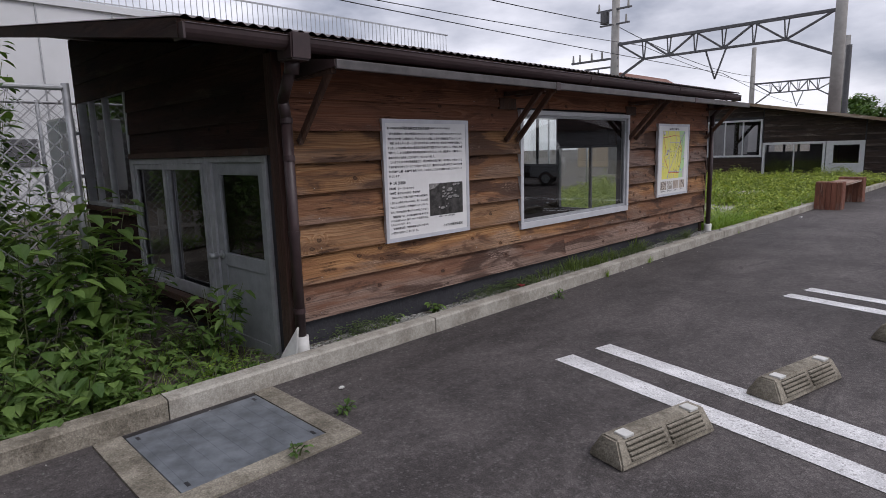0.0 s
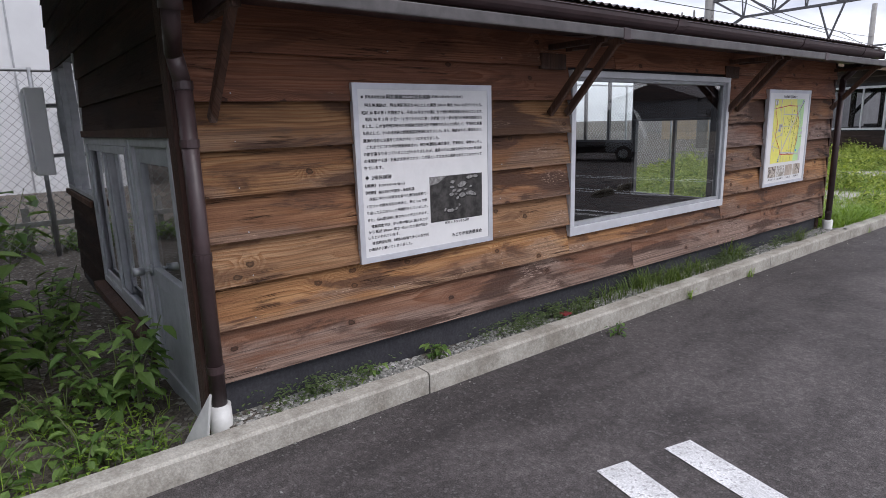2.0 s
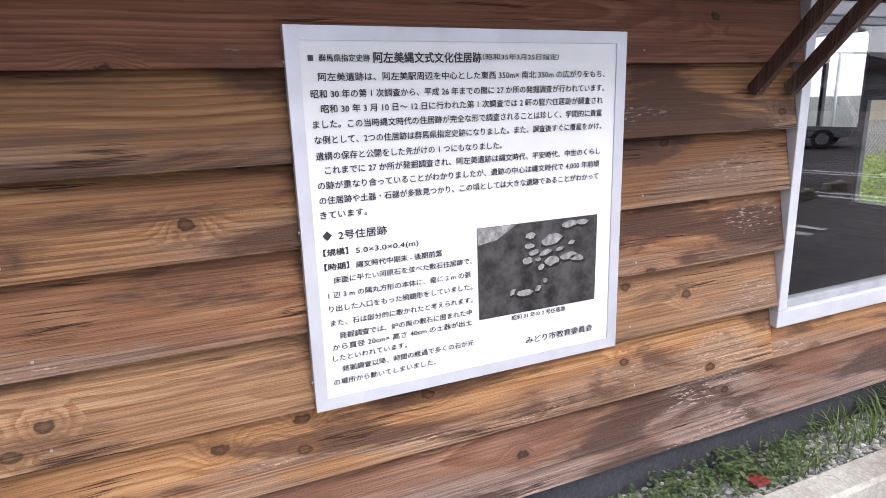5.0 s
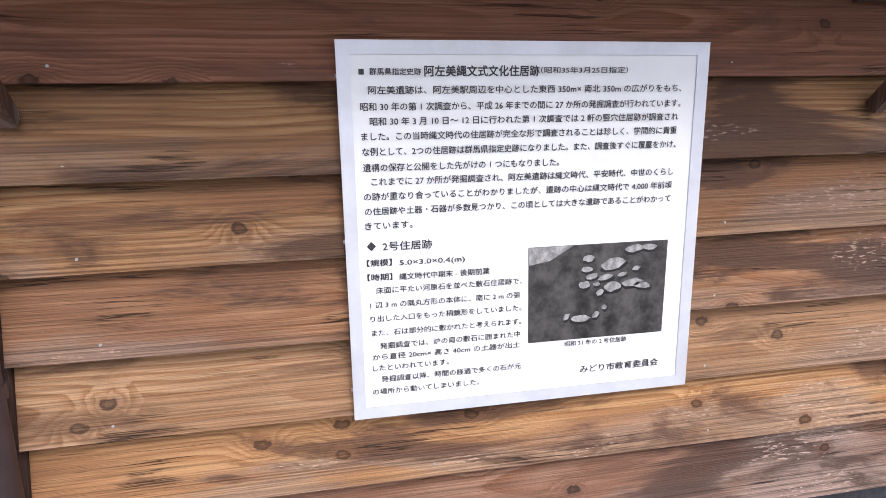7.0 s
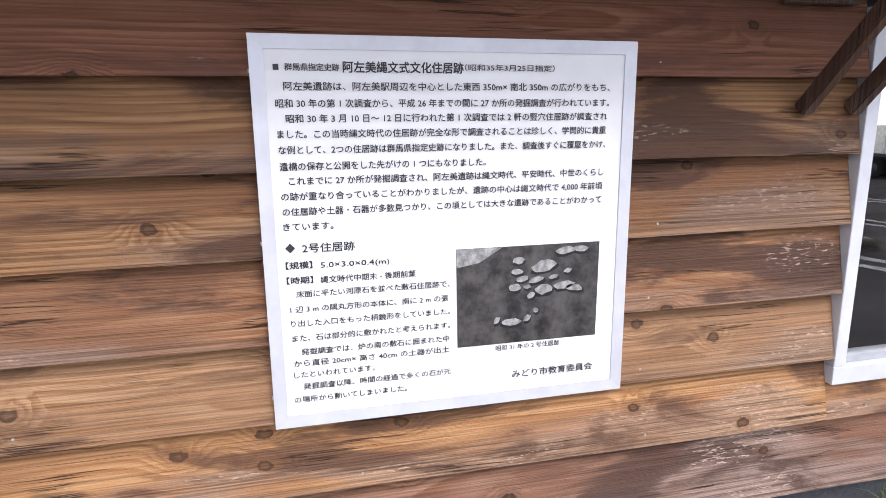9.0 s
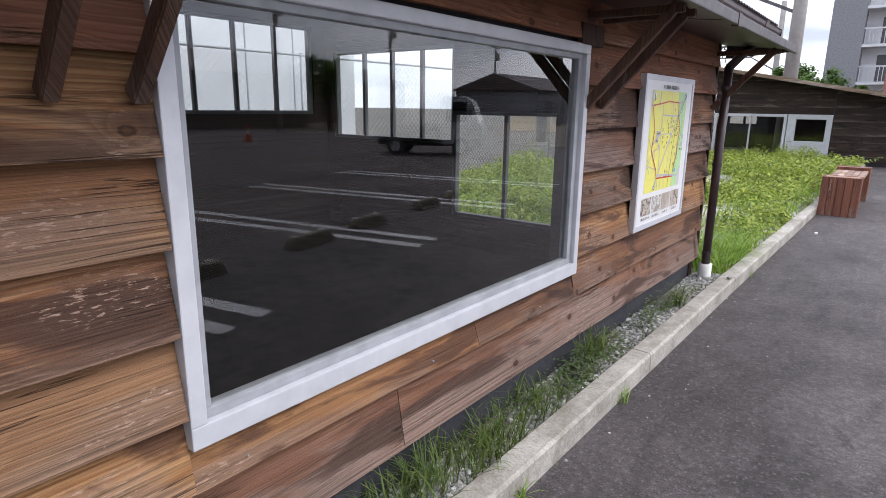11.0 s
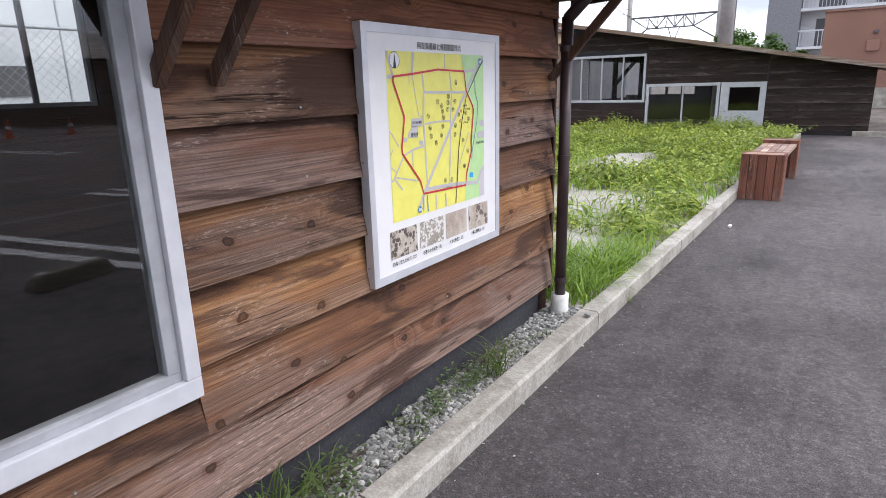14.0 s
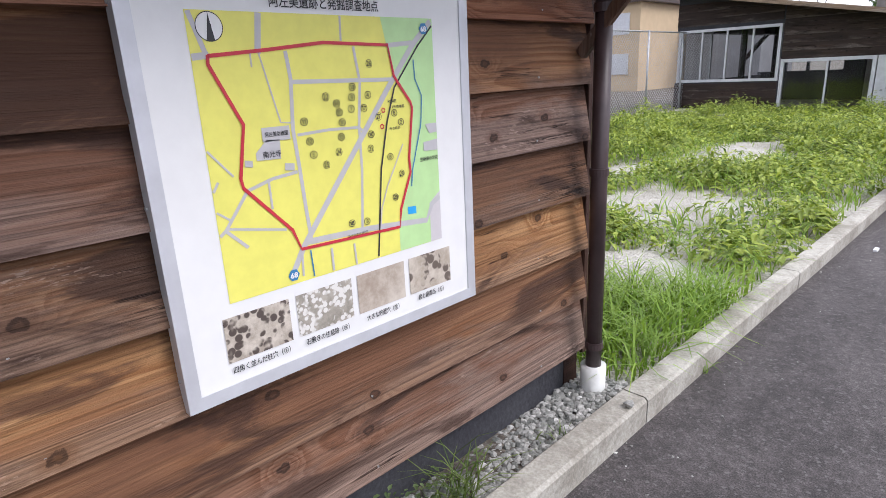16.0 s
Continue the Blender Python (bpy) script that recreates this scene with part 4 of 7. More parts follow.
bm = bmesh.new()
def fcol(x0, x1, z0, z1=None):
    a, b = (far_roof(x0) - 0.06, far_roof(x1) - 0.06) if z1 is None else (z1, z1)
    sweep(bm, [(x0, z0), (x1, z0), (x1, b), (x0, a)], "y", FY, FY + 0.12)
fcol(-3.98, -1.65, -0.1)
fcol(-7.15, -3.98, 1.40)
fcol(-9.85, -7.15, -0.1, 0.86)
fcol(-9.85, -7.15, 2.24)
box(bm, -9.85, -9.73, FY + 0.12, 31, -0.1, 0.86)
box(bm, -9.85, -9.73, FY + 0.12, 31, 2.2, 3.0)
box(bm, -1.77, -1.65, FY + 0.12, 31, -0.1, 1.6)
box(bm, -9.85, -7.2, 31, 31.1, -0.1, 0.95)
box(bm, -9.85, -7.2, 31, 31.1, 2.2, 2.65)
for x in (-9.0, -8.3, -7.7):
    box(bm, x, x + 0.09, 31, 31.1, 0.95, 2.2)
box(bm, -7.2, -4.4, 31, 31.1, -0.1, 2.1)
box(bm, -4.4, -1.77, 31, 31.1, -0.1, 1.62)
box(bm, -9.73, -1.77, FY + 0.12, 31, -0.3, -0.03)
far_wall = solid("wall_far_hut", bm, M["footing"], "dark weathered board wall of a second hut", "wall", kind="structure")
for k in range(15):
    z0 = 0.05 + 0.19 * k
    for x0, x1 in ((-9.85, -7.17), (-7.13, -4.0), (-3.96, -1.63)):
        if (x0 < -9 and 0.75 < z0 < 2.2) or (-8 < x0 < -7 and z0 < 1.38):
            continue
        lim = -1.3 - (z0 + 0.07 - 1.66) / 0.185
        if lim < x0 + 0.1:
            continue
        bm = bmesh.new()
        xe = min(x1, lim)
        n = 3
        rows = []
        for i in range(n + 1):
            x = x0 + (xe - x0) * i / n
            zb = z0 + random.uniform(-0.006, 0.006)
            zt = max(zb + 0.004, min(z0 + 0.2, far_roof(x) - 0.06))
            rows.append([bm.verts.new(p) for p in ((x, FY - 0.002, zb), (x, FY - 0.026, zb), (x, FY - 0.008, zt), (x, FY - 0.001, zt))])
        for p, q in zip(rows, rows[1:]):
            for a in range(4):
                b = (a + 1) % 4
                bm.faces.new((p[a], p[b], q[b], q[a]))
        bm.faces.new(rows[0]), bm.faces.new(rows[-1][::-1])
        part("plank", bm, M["farboard"], far_wall)
far_top = thing("roof_far_hut", (-6, 27, 1.6), "dark sheet roof of a second hut", "roof", kind="structure")
bm = bmesh.new()
sweep(bm, [(-1.2, far_roof(-1.2) - 0.05), (-1.2, far_roof(-1.2)), (-11, far_roof(-11)), (-11, far_roof(-11) - 0.05)], "y", FY - 0.55, 31.4)
part("roof_deck", bm, M["timber"], far_top)
bm = bmesh.new()
sweep(bm, [(-1.15, far_roof(-1.15) - 0.09), (-1.15, far_roof(-1.15) + 0.015), (-11, far_roof(-11) + 0.015), (-11, far_roof(-11) - 0.09)], "y", FY - 0.58, FY - 0.552)
part("rake_board", bm, M["rawwood"], far_top, "pale weathered rake board")
solid("concrete_slab", boxes((-9.6, -7.4, 22.2, 24.1, -0.05, 0.16), bevel=0.02), M["concrete"], "grey concrete slab before the second hut", "slab", kind="structure")
# posts in the same gloom-darkened colour as the hut floor
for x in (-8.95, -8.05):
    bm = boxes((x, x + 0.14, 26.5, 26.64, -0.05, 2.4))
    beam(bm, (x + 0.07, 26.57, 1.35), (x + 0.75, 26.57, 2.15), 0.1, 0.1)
    solid("timber_post", bm, M["inside"], "timber post with a slanted brace inside a hut, darkened for unlit gloom", "post", "hut posts")
fw = thing("window_7", (-8.5, FY, 0.86), "white framed window of the second hut", "window", kind="structure")
framed_pane(fw, "x", -9.8, -7.17, 0.86, 2.24, FY + 0.02, 0.1, 0.07, M["alu_white"], (-9.15, -8.5, -7.85))
fw = thing("window_8", (-6.1, FY, 0.05), "white framed low window of the second hut", "window", kind="structure")
framed_pane(fw, "x", -7.13, -5.12, 0.02, 1.38, FY + 0.02, 0.1, 0.08, M["alu_white"], (-6.1,))
fd = thing("door_2", (-4.5, FY, 0), "closed white door with a glazed upper half", "door", kind="structure")
part("door_leaf", boxes((-5.1, -4.88, FY - 0.02, FY + 0.06, 0, 1.38), (-4.13, -3.98, FY - 0.02, FY + 0.06, 0, 1.38), (-4.88, -4.13, FY - 0.02, FY + 0.06, 1.24, 1.38), (-4.88, -4.13, FY - 0.015, FY + 0.06, 0, 0.62), bevel=0.01), M["alu_white"], fd)
glass_pane(fd, "x", -4.88, -4.13, 0.62, 1.24, FY + 0.02)
part("door_knob", rod(bmesh.new(), (-4.95, FY - 0.07, 0.6), (-4.95, FY - 0.02, 0.6), 0.025, 10), M["galv"], fd)

# ---- bench ----
BX0, BX1, BY0, BY1 = -3.07, -2.59, 14.05, 16.4
bench = thing("bench", ((BX0 + BX1) / 2, 15.2, 0), "red-brown slatted timber bench with box ends", "bench")
for y0 in (BY0, BY1 - 0.32):
    for k in range(5):
        x = BX0 + k * (BX1 - BX0) / 5
        part("end_board", boxes((x + 0.003, x + (BX1 - BX0) / 5 - 0.003, y0, y0 + 0.03, 0, 0.56), bevel=0.004), M["bench"], bench)
        part("end_board", boxes((x + 0.003, x + (BX1 - BX0) / 5 - 0.003, y0 + 0.29, y0 + 0.32, 0, 0.56), bevel=0.004), M["bench"], bench)
    for x in (BX0, BX1 - 0.03):
        for k in range(3):
            part("side_board", boxes((x, x + 0.03, y0 + 0.032 + 0.086 * k, y0 + 0.114 + 0.086 * k, 0, 0.56), bevel=0.004), M["bench"], bench)
    part("end_cap", boxes((BX0 + 0.031, BX1 - 0.031, y0 + 0.031, y0 + 0.289, 0.53, 0.555)), M["benchtop"], bench)
for k in range(5):
    x = BX0 + 0.02 + k * 0.088
    part("seat_slat", boxes((x, x + 0.08, BY0 + 0.33, BY1 - 0.33, 0.47, 0.51), bevel=0.004), M["benchtop"], bench)

# ---- fences ----
def chain_fence(a, b, height, posts, base=-0.1, mesh=0.078, wire_r=0.0026, label="galvanised chain-link fence on round posts"):
    """Chain link from a to b: posts, top rail and two crossing sets of wires joined as one mesh."""
    ob = thing("chain_link_fence", ((a[0] + b[0]) / 2, (a[1] + b[1]) / 2, base), label, "fence")
    A, B = Vector((*a, 0)), Vector((*b, 0))
    L = (B - A).length
    d = (B - A) / L
    for k in range(posts):
        p = A + d * (L * k / (posts - 1))
        part("post", rod(bmesh.new(), (p.x, p.y, base - 0.05), (p.x, p.y, base + height + 0.03), 0.026, 12), M["galv"], ob, smooth=True)
    part("top_rail", rod(bmesh.new(), (A.x, A.y, base + height), (B.x, B.y, base + height), 0.019, 10), M["galv"], ob)
    verts, faces = [], []
    side = Vector((-d.y, d.x, 0))
    def wire(p, q, r=wire_r):
        ax = (q - p).normalized()
        s1 = side * r
        s2 = ax.cross(side) * r
        i = len(verts)
        for c in (p, q):
            for o in (s1, -0.5 * s1 + 0.87 * s2, -0.5 * s1 - 0.87 * s2):
                verts.append(tuple(c + o))
        for k in range(3):
            j = (k + 1) % 3
            faces.append((i + k, i + j, i + 3 + j, i + 3 + k))
    step = mesh * 1.414
    h = height - 0.03
    n = int((L + h) / step) + 1
    for k in range(n):
        s = k * step
        for sgn in (1, -1):
            u0, u1, z0, z1 = s - h, s, 0.0, h
            if u0 < 0:
                z0, u0 = -u0, 0.0
            if u1 > L:
                z1, u1 = h - (u1 - L), L
            if u1 <= u0:
                continue
            if sgn < 0:
                z0, z1 = h - z0, h - z1
            wire(A + d * u0 + Vector((0, 0, base + 0.03 + z0)), A + d * u1 + Vector((0, 0, base + 0.03 + z1)))
    raw("wire_mesh", verts, faces, M["galv"], parent=ob)
    return ob


chain_fence((-4.75, -6.0), (-4.75, 1.2), 2.0, 5, mesh=0.084, wire_r=0.0052)
chain_fence((-9.6, -6.0), (-9.6, 26.0), 2.3, 17, wire_r=0.0036)

pk = thing("picket_fence", (-10.3, 1.5, -0.1), "low grey weathered picket fence before a white hall", "fence")
for k in range(34):
    y = -2.2 + 0.3 * k
    part("picket", boxes((-10.32, -10.28, y, y + 0.09, -0.12, 0.52 + 0.04 * math.sin(k * 2.3)), bevel=0.004), M["pole"], pk)
part("rail", boxes((-10.278, -10.24, -2.25, 8.0, 0.22, 0.29), bevel=0.004), M["pole"], pk)

# ---- buildings beyond ----
wb = thing("white_building", (-26, 4, -0.1), "large white panelled hall with a roof railing", "building")
bm = boxes((-34, -20, -1, 21, -0.1, 5.75))
part("wall", bm, M["panel"], wb)
part("roof", boxes((-34.1, -19.9, -1.1, 21.1, 5.752, 5.95)), M["panel"], wb)
for k in range(11):
    part("wall_seam", boxes((-20.0, -19.97, 0.45 + 1.95 * k, 0.49 + 1.95 * k, -0.1, 5.75)), M["galv"], wb)
bm = bmesh.new()
for k in range(105):
    y = 0 + 0.2 * k
    box(bm, -20.12, -20.10, y - 0.01, y + 0.01, 5.95, 6.75)
box(bm, -20.14, -20.08, 0, 20.9, 6.75, 6.80)
box(bm, -20.13, -20.09, 0, 20.9, 6.02, 6.05)
part("roof_railing", bm, M["galv"], wb, "grey steel roof railing")
for y, z in ((0.5, 1.02), (3.2, 1.3), (6.3, 1.3), (12.4, 1.5)):
    part("window", boxes((-20.0, -19.94, y, y + 0.8, z, z + 0.75), bevel=0.01), M["truss"], wb)

ap = thing("apartment_block", (0, 64, -0.1), "grey apartment block with railed balconies", "building")
part("wall", boxes((-8.2, 5, 61.5, 75, -0.1, 14)), M["panel"], ap)
part("side_wall", boxes((-8.4, -6.2, 60.0, 61.5, -0.1, 14)), plain("grey_render", (0.24, 0.25, 0.26), 0.8), ap)
for f in range(4):
    z = 0.9 + 2.72 * f
    part("balcony_slab", boxes((-6.2, 5, 60, 61.5, z - 0.12, z + 0.08)), M["panel"], ap)
    bm = bmesh.new()
    for k in range(46):
        x = -6.1 + 0.24 * k
        box(bm, x, x + 0.05, 60.02, 60.06, z + 0.1, z + 1.15)
    box(bm, -6.2, 5, 60.0, 60.08, z + 1.15, z + 1.25)
    part("balcony_railing", bm, M["alu_white"], ap, "white steel balcony railing")
    for k in range(3):
        x = -5.2 + 3.6 * k
        part("window", boxes((x, x + 1.8, 61.44, 61.5, z + 0.15, z + 2.1)), M["truss"], ap)
        part("partition", boxes((x + 2.9, x + 3.0, 60.1, 61.5, z + 0.08, z + 2.6)), M["panel"], ap)
bk = thing("brown_building", (5, 46, -0.1), "low building clad in brown panels", "building")
BROWN = ground_mat("brown_cladding", (0.24, 0.13, 0.095), (0.30, 0.165, 0.12), 0.5, 25.0, 0.2, 0.8)
part("wall", boxes((-3.7, 4, 42, 52, 0.9, 4.5)), BROWN, bk)
part("roof", boxes((-3.75, 4.05, 41.9, 52, 4.502, 4.58)), BROWN, bk)
part("base", boxes((-3.7, 4, 42.02, 52, -0.1, 0.9)), M["concrete"], bk, "grey concrete base")
part("vent_hood", boxes((-1.9, -1.35, 41.8, 42, 2.6, 3.1), bevel=0.05), BROWN, bk)
part("lamp", boxes((-1.65, -1.5, 41.8, 42, 3.4, 3.55), bevel=0.03), M["truss"], bk)
yh = thing("cream_house", (-20, 41, -0.1), "cream rendered house with small windows", "house")
CREAM = plain("cream_render", (0.55, 0.42, 0.27), 0.85, 0.0, 0.05, 1.0)
part("wall", boxes((-24, -18.4, 38.5, 46, -0.1, 4.6)), CREAM, yh)
part("roof", boxes((-24.4, -18.0, 38.1, 46.4, 4.602, 4.78)), M["roof"], yh)
for x, z in ((-20.0, 0.9), (-20.0, 3.0), (-22.5, 3.0)):
    wq = part("window", boxes((x, x + 1.0, 38.44, 38.5, z, z + 1.1), bevel=0.01), M["alu_white"], yh)
gh = thing("grey_house", (-15, 45, -0.1), "grey sided house behind the huts", "house")
GREY = plain("grey_siding", (0.20, 0.20, 0.215), 0.7, 0.0, 0.08, 1.0)
part("wall", boxes((-18.2, -14, 44, 50, -0.1, 3.8)), GREY, gh)
part("roof", boxes((-18.5, -13.7, 43.6, 50.4, 3.802, 3.98)), M["roof"], gh)

# ---- railway masts ----
def lattice(xl, xr, y, ztop, zbot, zleg):
    ob = thing("railway_gantry", ((xl + xr) / 2, y, 0), "railway wire gantry: steel truss between two concrete masts", "railway gantry", "gantries")
    for x in (xl, xr):
        part("mast", rod(bmesh.new(), (x, y, -0.1), (x, y, ztop + 3.2), 0.25, 14, 0.18), M["pole"], ob, "round concrete mast", smooth=True)
    def bar(a, b, r=0.05):
        part("truss_bar", beam(bmesh.new(), (a[0], y, a[1]), (b[0], y, b[1]), 2 * r, 2 * r), M["truss"], ob)
    bl, br = xl + 1.55, xr - 1.9
    bar((xl, ztop), (xr, ztop), 0.065)
    bar((bl, zbot), (br, zbot), 0.05)
    bar((xl, zleg), (bl, zbot)), bar((br, zbot), (xr, zleg))
    bar((bl, zbot), (xl + 0.2, ztop), 0.04), bar((br, zbot), (xr - 0.2, ztop), 0.04)
    n = 5
    for k in range(n + 1):
        x = bl + (br - bl) * k / n
        bar((x - 0.02, zbot), (x - 0.10, ztop), 0.024), bar((x + 0.02, zbot), (x + 0.10, ztop), 0.024)
        if k < n:
            x2 = bl + (br - bl) * (k + 1) / n
            up = k % 2 == 0
            bar((x, ztop if up else zbot), (x2, zbot if up else ztop), 0.04)
    xm = (bl + br) / 2 + 0.3
    bar((xm - 0.45, zbot), (xm, zbot - 1.3), 0.03), bar((xm + 0.45, zbot), (xm, zbot - 1.3), 0.03)
    return ob


lattice(-15.5, -5.82, 28.3, 6.45, 5.58, 4.70)
lattice(-18.7, -11.6, 59.0, 6.6, 5.7, 4.6)
mp = thing("utility_pole", (-6.4, 34.4, 0), "slender dark steel pole", "utility pole")
part("pole", rod(bmesh.new(), (-6.66, 34.4, -0.1), (-6.66, 34.4, 5.85), 0.14, 12, 0.12), M["truss"], mp)


def wire_line(points, sag, r=0.018, name="overhead_wire"):
    """One sagging wire through its supports, as a single tube."""
    pts = []
    for a, b in zip(points, points[1:]):
        a, b = Vector(a), Vector(b)
        for i in range(0 if not pts else 1, 13):
            f = i / 12
            pts.append(a.lerp(b, f) - Vector((0, 0, sag * 4 * f * (1 - f))))
    bm = bmesh.new()
    rings = []
    for i, p in enumerate(pts):
        d = (pts[min(i + 1, len(pts) - 1)] - pts[max(i - 1, 0)]).normalized()
        s1 = d.cross(Vector((0, 0, 1))).normalized()
        s2 = d.cross(s1)
        rings.append([bm.verts.new(p + r * (math.cos(t) * s1 + math.sin(t) * s2)) for t in (0, 1.2566, 2.5133, 3.7699, 5.0265)])
    for p, q in zip(rings, rings[1:]):
        for k in range(5):
            j = (k + 1) % 5
            bm.faces.new((p[k], p[j], q[j], q[k]))
    return solid(name, bm, M["wire"], "black overhead railway wire", "cable", "overhead wires")


wire_line([(-14.6, -20, 7.4), (-15.5, 28.3, 7.4), (-18.6, 59, 7.3)], 0.5, 0.02)
wire_line([(-14.0, -20, 6.1), (-14.0, 28.3, 6.2), (-16.5, 59, 6.2)], 0.4, 0.015)
wire_line([(-10.2, -20, 5.0), (-10.2, 28.3, 4.5), (-14.5, 59, 4.5)], 0.25, 0.012)

gantry_arm = thing("pole_crossarms", (-16.0, 28.3, 5.7), "steel crossarms with insulators on a railway mast", "crossarm")
part("arm", boxes((-17.4, -14.7, 28.2, 28.3, 5.75, 5.85)), M["truss"], gantry_arm)
part("arm", boxes((-16.6, -14.7, 28.2, 28.3, 5.35, 5.43)), M["truss"], gantry_arm)
part("arm", boxes((-15.9, -14.0, 28.15, 28.25, 8.1, 8.18)), M["truss"], gantry_arm)
part("arm", boxes((-15.7, -14.1, 28.15, 28.25, 7.4, 7.47)), M["truss"], gantry_arm)
for x, z in ((-17.3, 5.85), (-16.9, 5.85), (-16.2, 5.85), (-15.6, 5.85), (-16.4, 5.0), (-15.8, 5.0), (-15.8, 8.18), (-14.2, 8.18), (-14.3, 7.47)):
    part("insulator", rod(bmesh.new(), (x, 28.25, z), (x, 28.25, z + 0.36), 0.06, 8, 0.04), M["pole"], gantry_arm)
part("transformer", rod(bmesh.new(), (-15.5, 28.3, 7.55), (-15.5, 28.3, 8.1), 0.22, 12), M["truss"], gantry_arm)
gantry_arm.location.x -= 0.6
rh = thing("house", (-31, 62, -0.1), "house with a red-brown tiled gable roof", "house")
part("wall", boxes((-34, -28, 58, 68, -0.1, 6.9)), M["panel"], rh)
bm = bmesh.new()
sweep(bm, [(-34.6, 6.7), (-27.4, 6.7), (-31, 8.9)], "y", 57.5, 68.5)
part("roof", bm, plain("red_brown_tiles", (0.22, 0.11, 0.08), 0.8), rh, "red-brown roof")
chain_fence((-1.2, 25.2), (5.5, 25.6), 2.1, 4, 0.0)
solid("kerb_far", boxes((-1.95, 8, 24.0, 24.16, -0.1, 0.12), bevel=0.01), M["concrete"], "pale concrete kerb before the second hut", "kerb", kind="structure")

# unseen block, added to cut sky light and reflections on the end wall
sh = thing("storage_hall", (-4, -18, -0.1), "added unseen dark block that keeps sky light off the end wall", "building")
part("wall", boxes((-16, 9, -22, -9.5, -0.1, 8.5), (-34, -16.01, -22, -3.5, -0.1, 8.5)), plain("sky_block_dark", (0.06, 0.06, 0.062), 0.8, 0.0, 0.1, 0.5), sh)
part("roof", boxes((-16.2, 9.2, -22.2, -9.3, 8.502, 8.7)), M["roof"], sh)


# ---- writing and pictures on the boards ----
def flat(name, hexes):
    return plain(name, hexes, 0.4, 0.0, 0.03, 20.0, 80.0, 0.02)


INK = {"yellow": flat("map_yellow", (0.80, 0.76, 0.16)), "green": flat("map_green", (0.48, 0.72, 0.33)), "road": flat("map_road_grey", (0.50, 0.49, 0.50)),
       "red": flat("map_red", (0.55, 0.03, 0.05)), "black": M["ink"], "blue": flat("map_blue", (0.04, 0.20, 0.42)), "pool": flat("map_pool_blue", (0.03, 0.36, 0.75)),
       "pale": flat("map_pale_grey", (0.58, 0.55, 0.56)), "white": M["white"], "face": flat("sheet_face", (0.80, 0.81, 0.83))}


def text(parent, words, x, y0, y1, z, size, material, bold=0.0, name="text_line", weight=1.0):
    """One line of writing on a board that faces the lot, centred at height z, fitted between y0 and y1."""
    cu = bpy.data.curves.new(name, "FONT")
    cu.body, cu.size, cu.resolution_u, cu.offset = words, 1.0, 2, bold
    tmp = bpy.data.objects.new(name, cu)
    scene.collection.objects.link(tmp)
    dg = bpy.context.evaluated_depsgraph_get()
    me = bpy.data.meshes.new_from_object(tmp.evaluated_get(dg))
    bpy.data.objects.remove(tmp)
    bpy.data.curves.remove(cu)
    co = np.array([v.co[:] for v in me.vertices])
    if len(co) == 0:
        return None
    x0, x1 = co[:, 0].min(), co[:, 0].max()
    sx_ = (y1 - y0) / max(1e-6, x1 - x0)
    mid = 0.38
    at = ORG[parent.name]
    flat_co = np.stack([np.full(len(co), x), y0 + (co[:, 0] - x0) * sx_, z + (co[:, 1] - mid) * size], 1) - np.array(at)
    polys = [list(q.vertices) for q in me.polygons]
    bpy.data.meshes.remove(me)
    e = 0.022 * size * weight
    vs, fs = [], []
    for k, (dy, dz) in enumerate(((0, 0), (e, 0), (0.5 * e, e))):
        fs += [[i + k * len(co) for i in q] for q in polys]
        vs.append(flat_co + np.array([0.00003 * k, dy, dz]))
    me = bpy.data.meshes.new(name)
    me.from_pydata(np.concatenate(vs).tolist(), [], fs)
    me.materials.append(material)
    ob = new(name, me)
    ob.parent = parent
    ORG[ob.name] = at
    return ob


def sheet(parent, name, pts, x, material, label="", oy=0.0, oz=0.0):
    bm = bmesh.new()
    f = bm.faces.new([bm.verts.new((x, oy + a, oz + b)) for a, b in pts])
    bmesh.ops.triangulate(bm, faces=[f])
    return part(name, bm, material, parent, label)


def ribbon(parent, name, pts, x, w, material, oy, oz):
    """A drawn line of even width."""
    bm = bmesh.new()
    q = [Vector((a, b)) for a, b in pts]
    left, right = [], []
    for i, p in enumerate(q):
        d = (q[min(i + 1, len(q) - 1)] - q[max(i - 1, 0)]).normalized()
        nrm = Vector((-d.y, d.x)) * w / 2
        left.append(bm.verts.new((x, oy + p.x + nrm.x, oz + p.y + nrm.y)))
        right.append(bm.verts.new((x, oy + p.x - nrm.x, oz + p.y - nrm.y)))
    for i in range(len(q) - 1):
        bm.faces.new((left[i], left[i + 1], right[i + 1], right[i]))
    return part(name, bm, material, parent)


def disc(parent, name, y, z, r, x, material, sides=18, ring=0.0):
    bm = bmesh.new()
    out = [bm.verts.new((x, y + r * math.cos(2 * math.pi * k / sides), z + r * math.sin(2 * math.pi * k / sides))) for k in range(sides)]
    if ring:
        inn = [bm.verts.new((x, y + (r - ring) * math.cos(2 * math.pi * k / sides), z + (r - ring) * math.sin(2 * math.pi * k / sides))) for k in range(sides)]
        for k in range(sides):
            j = (k + 1) % sides
            bm.faces.new((out[k], out[j], inn[j], inn[k]))
    else:
        bm.faces.new(out)
    return part(name, bm, material, parent)


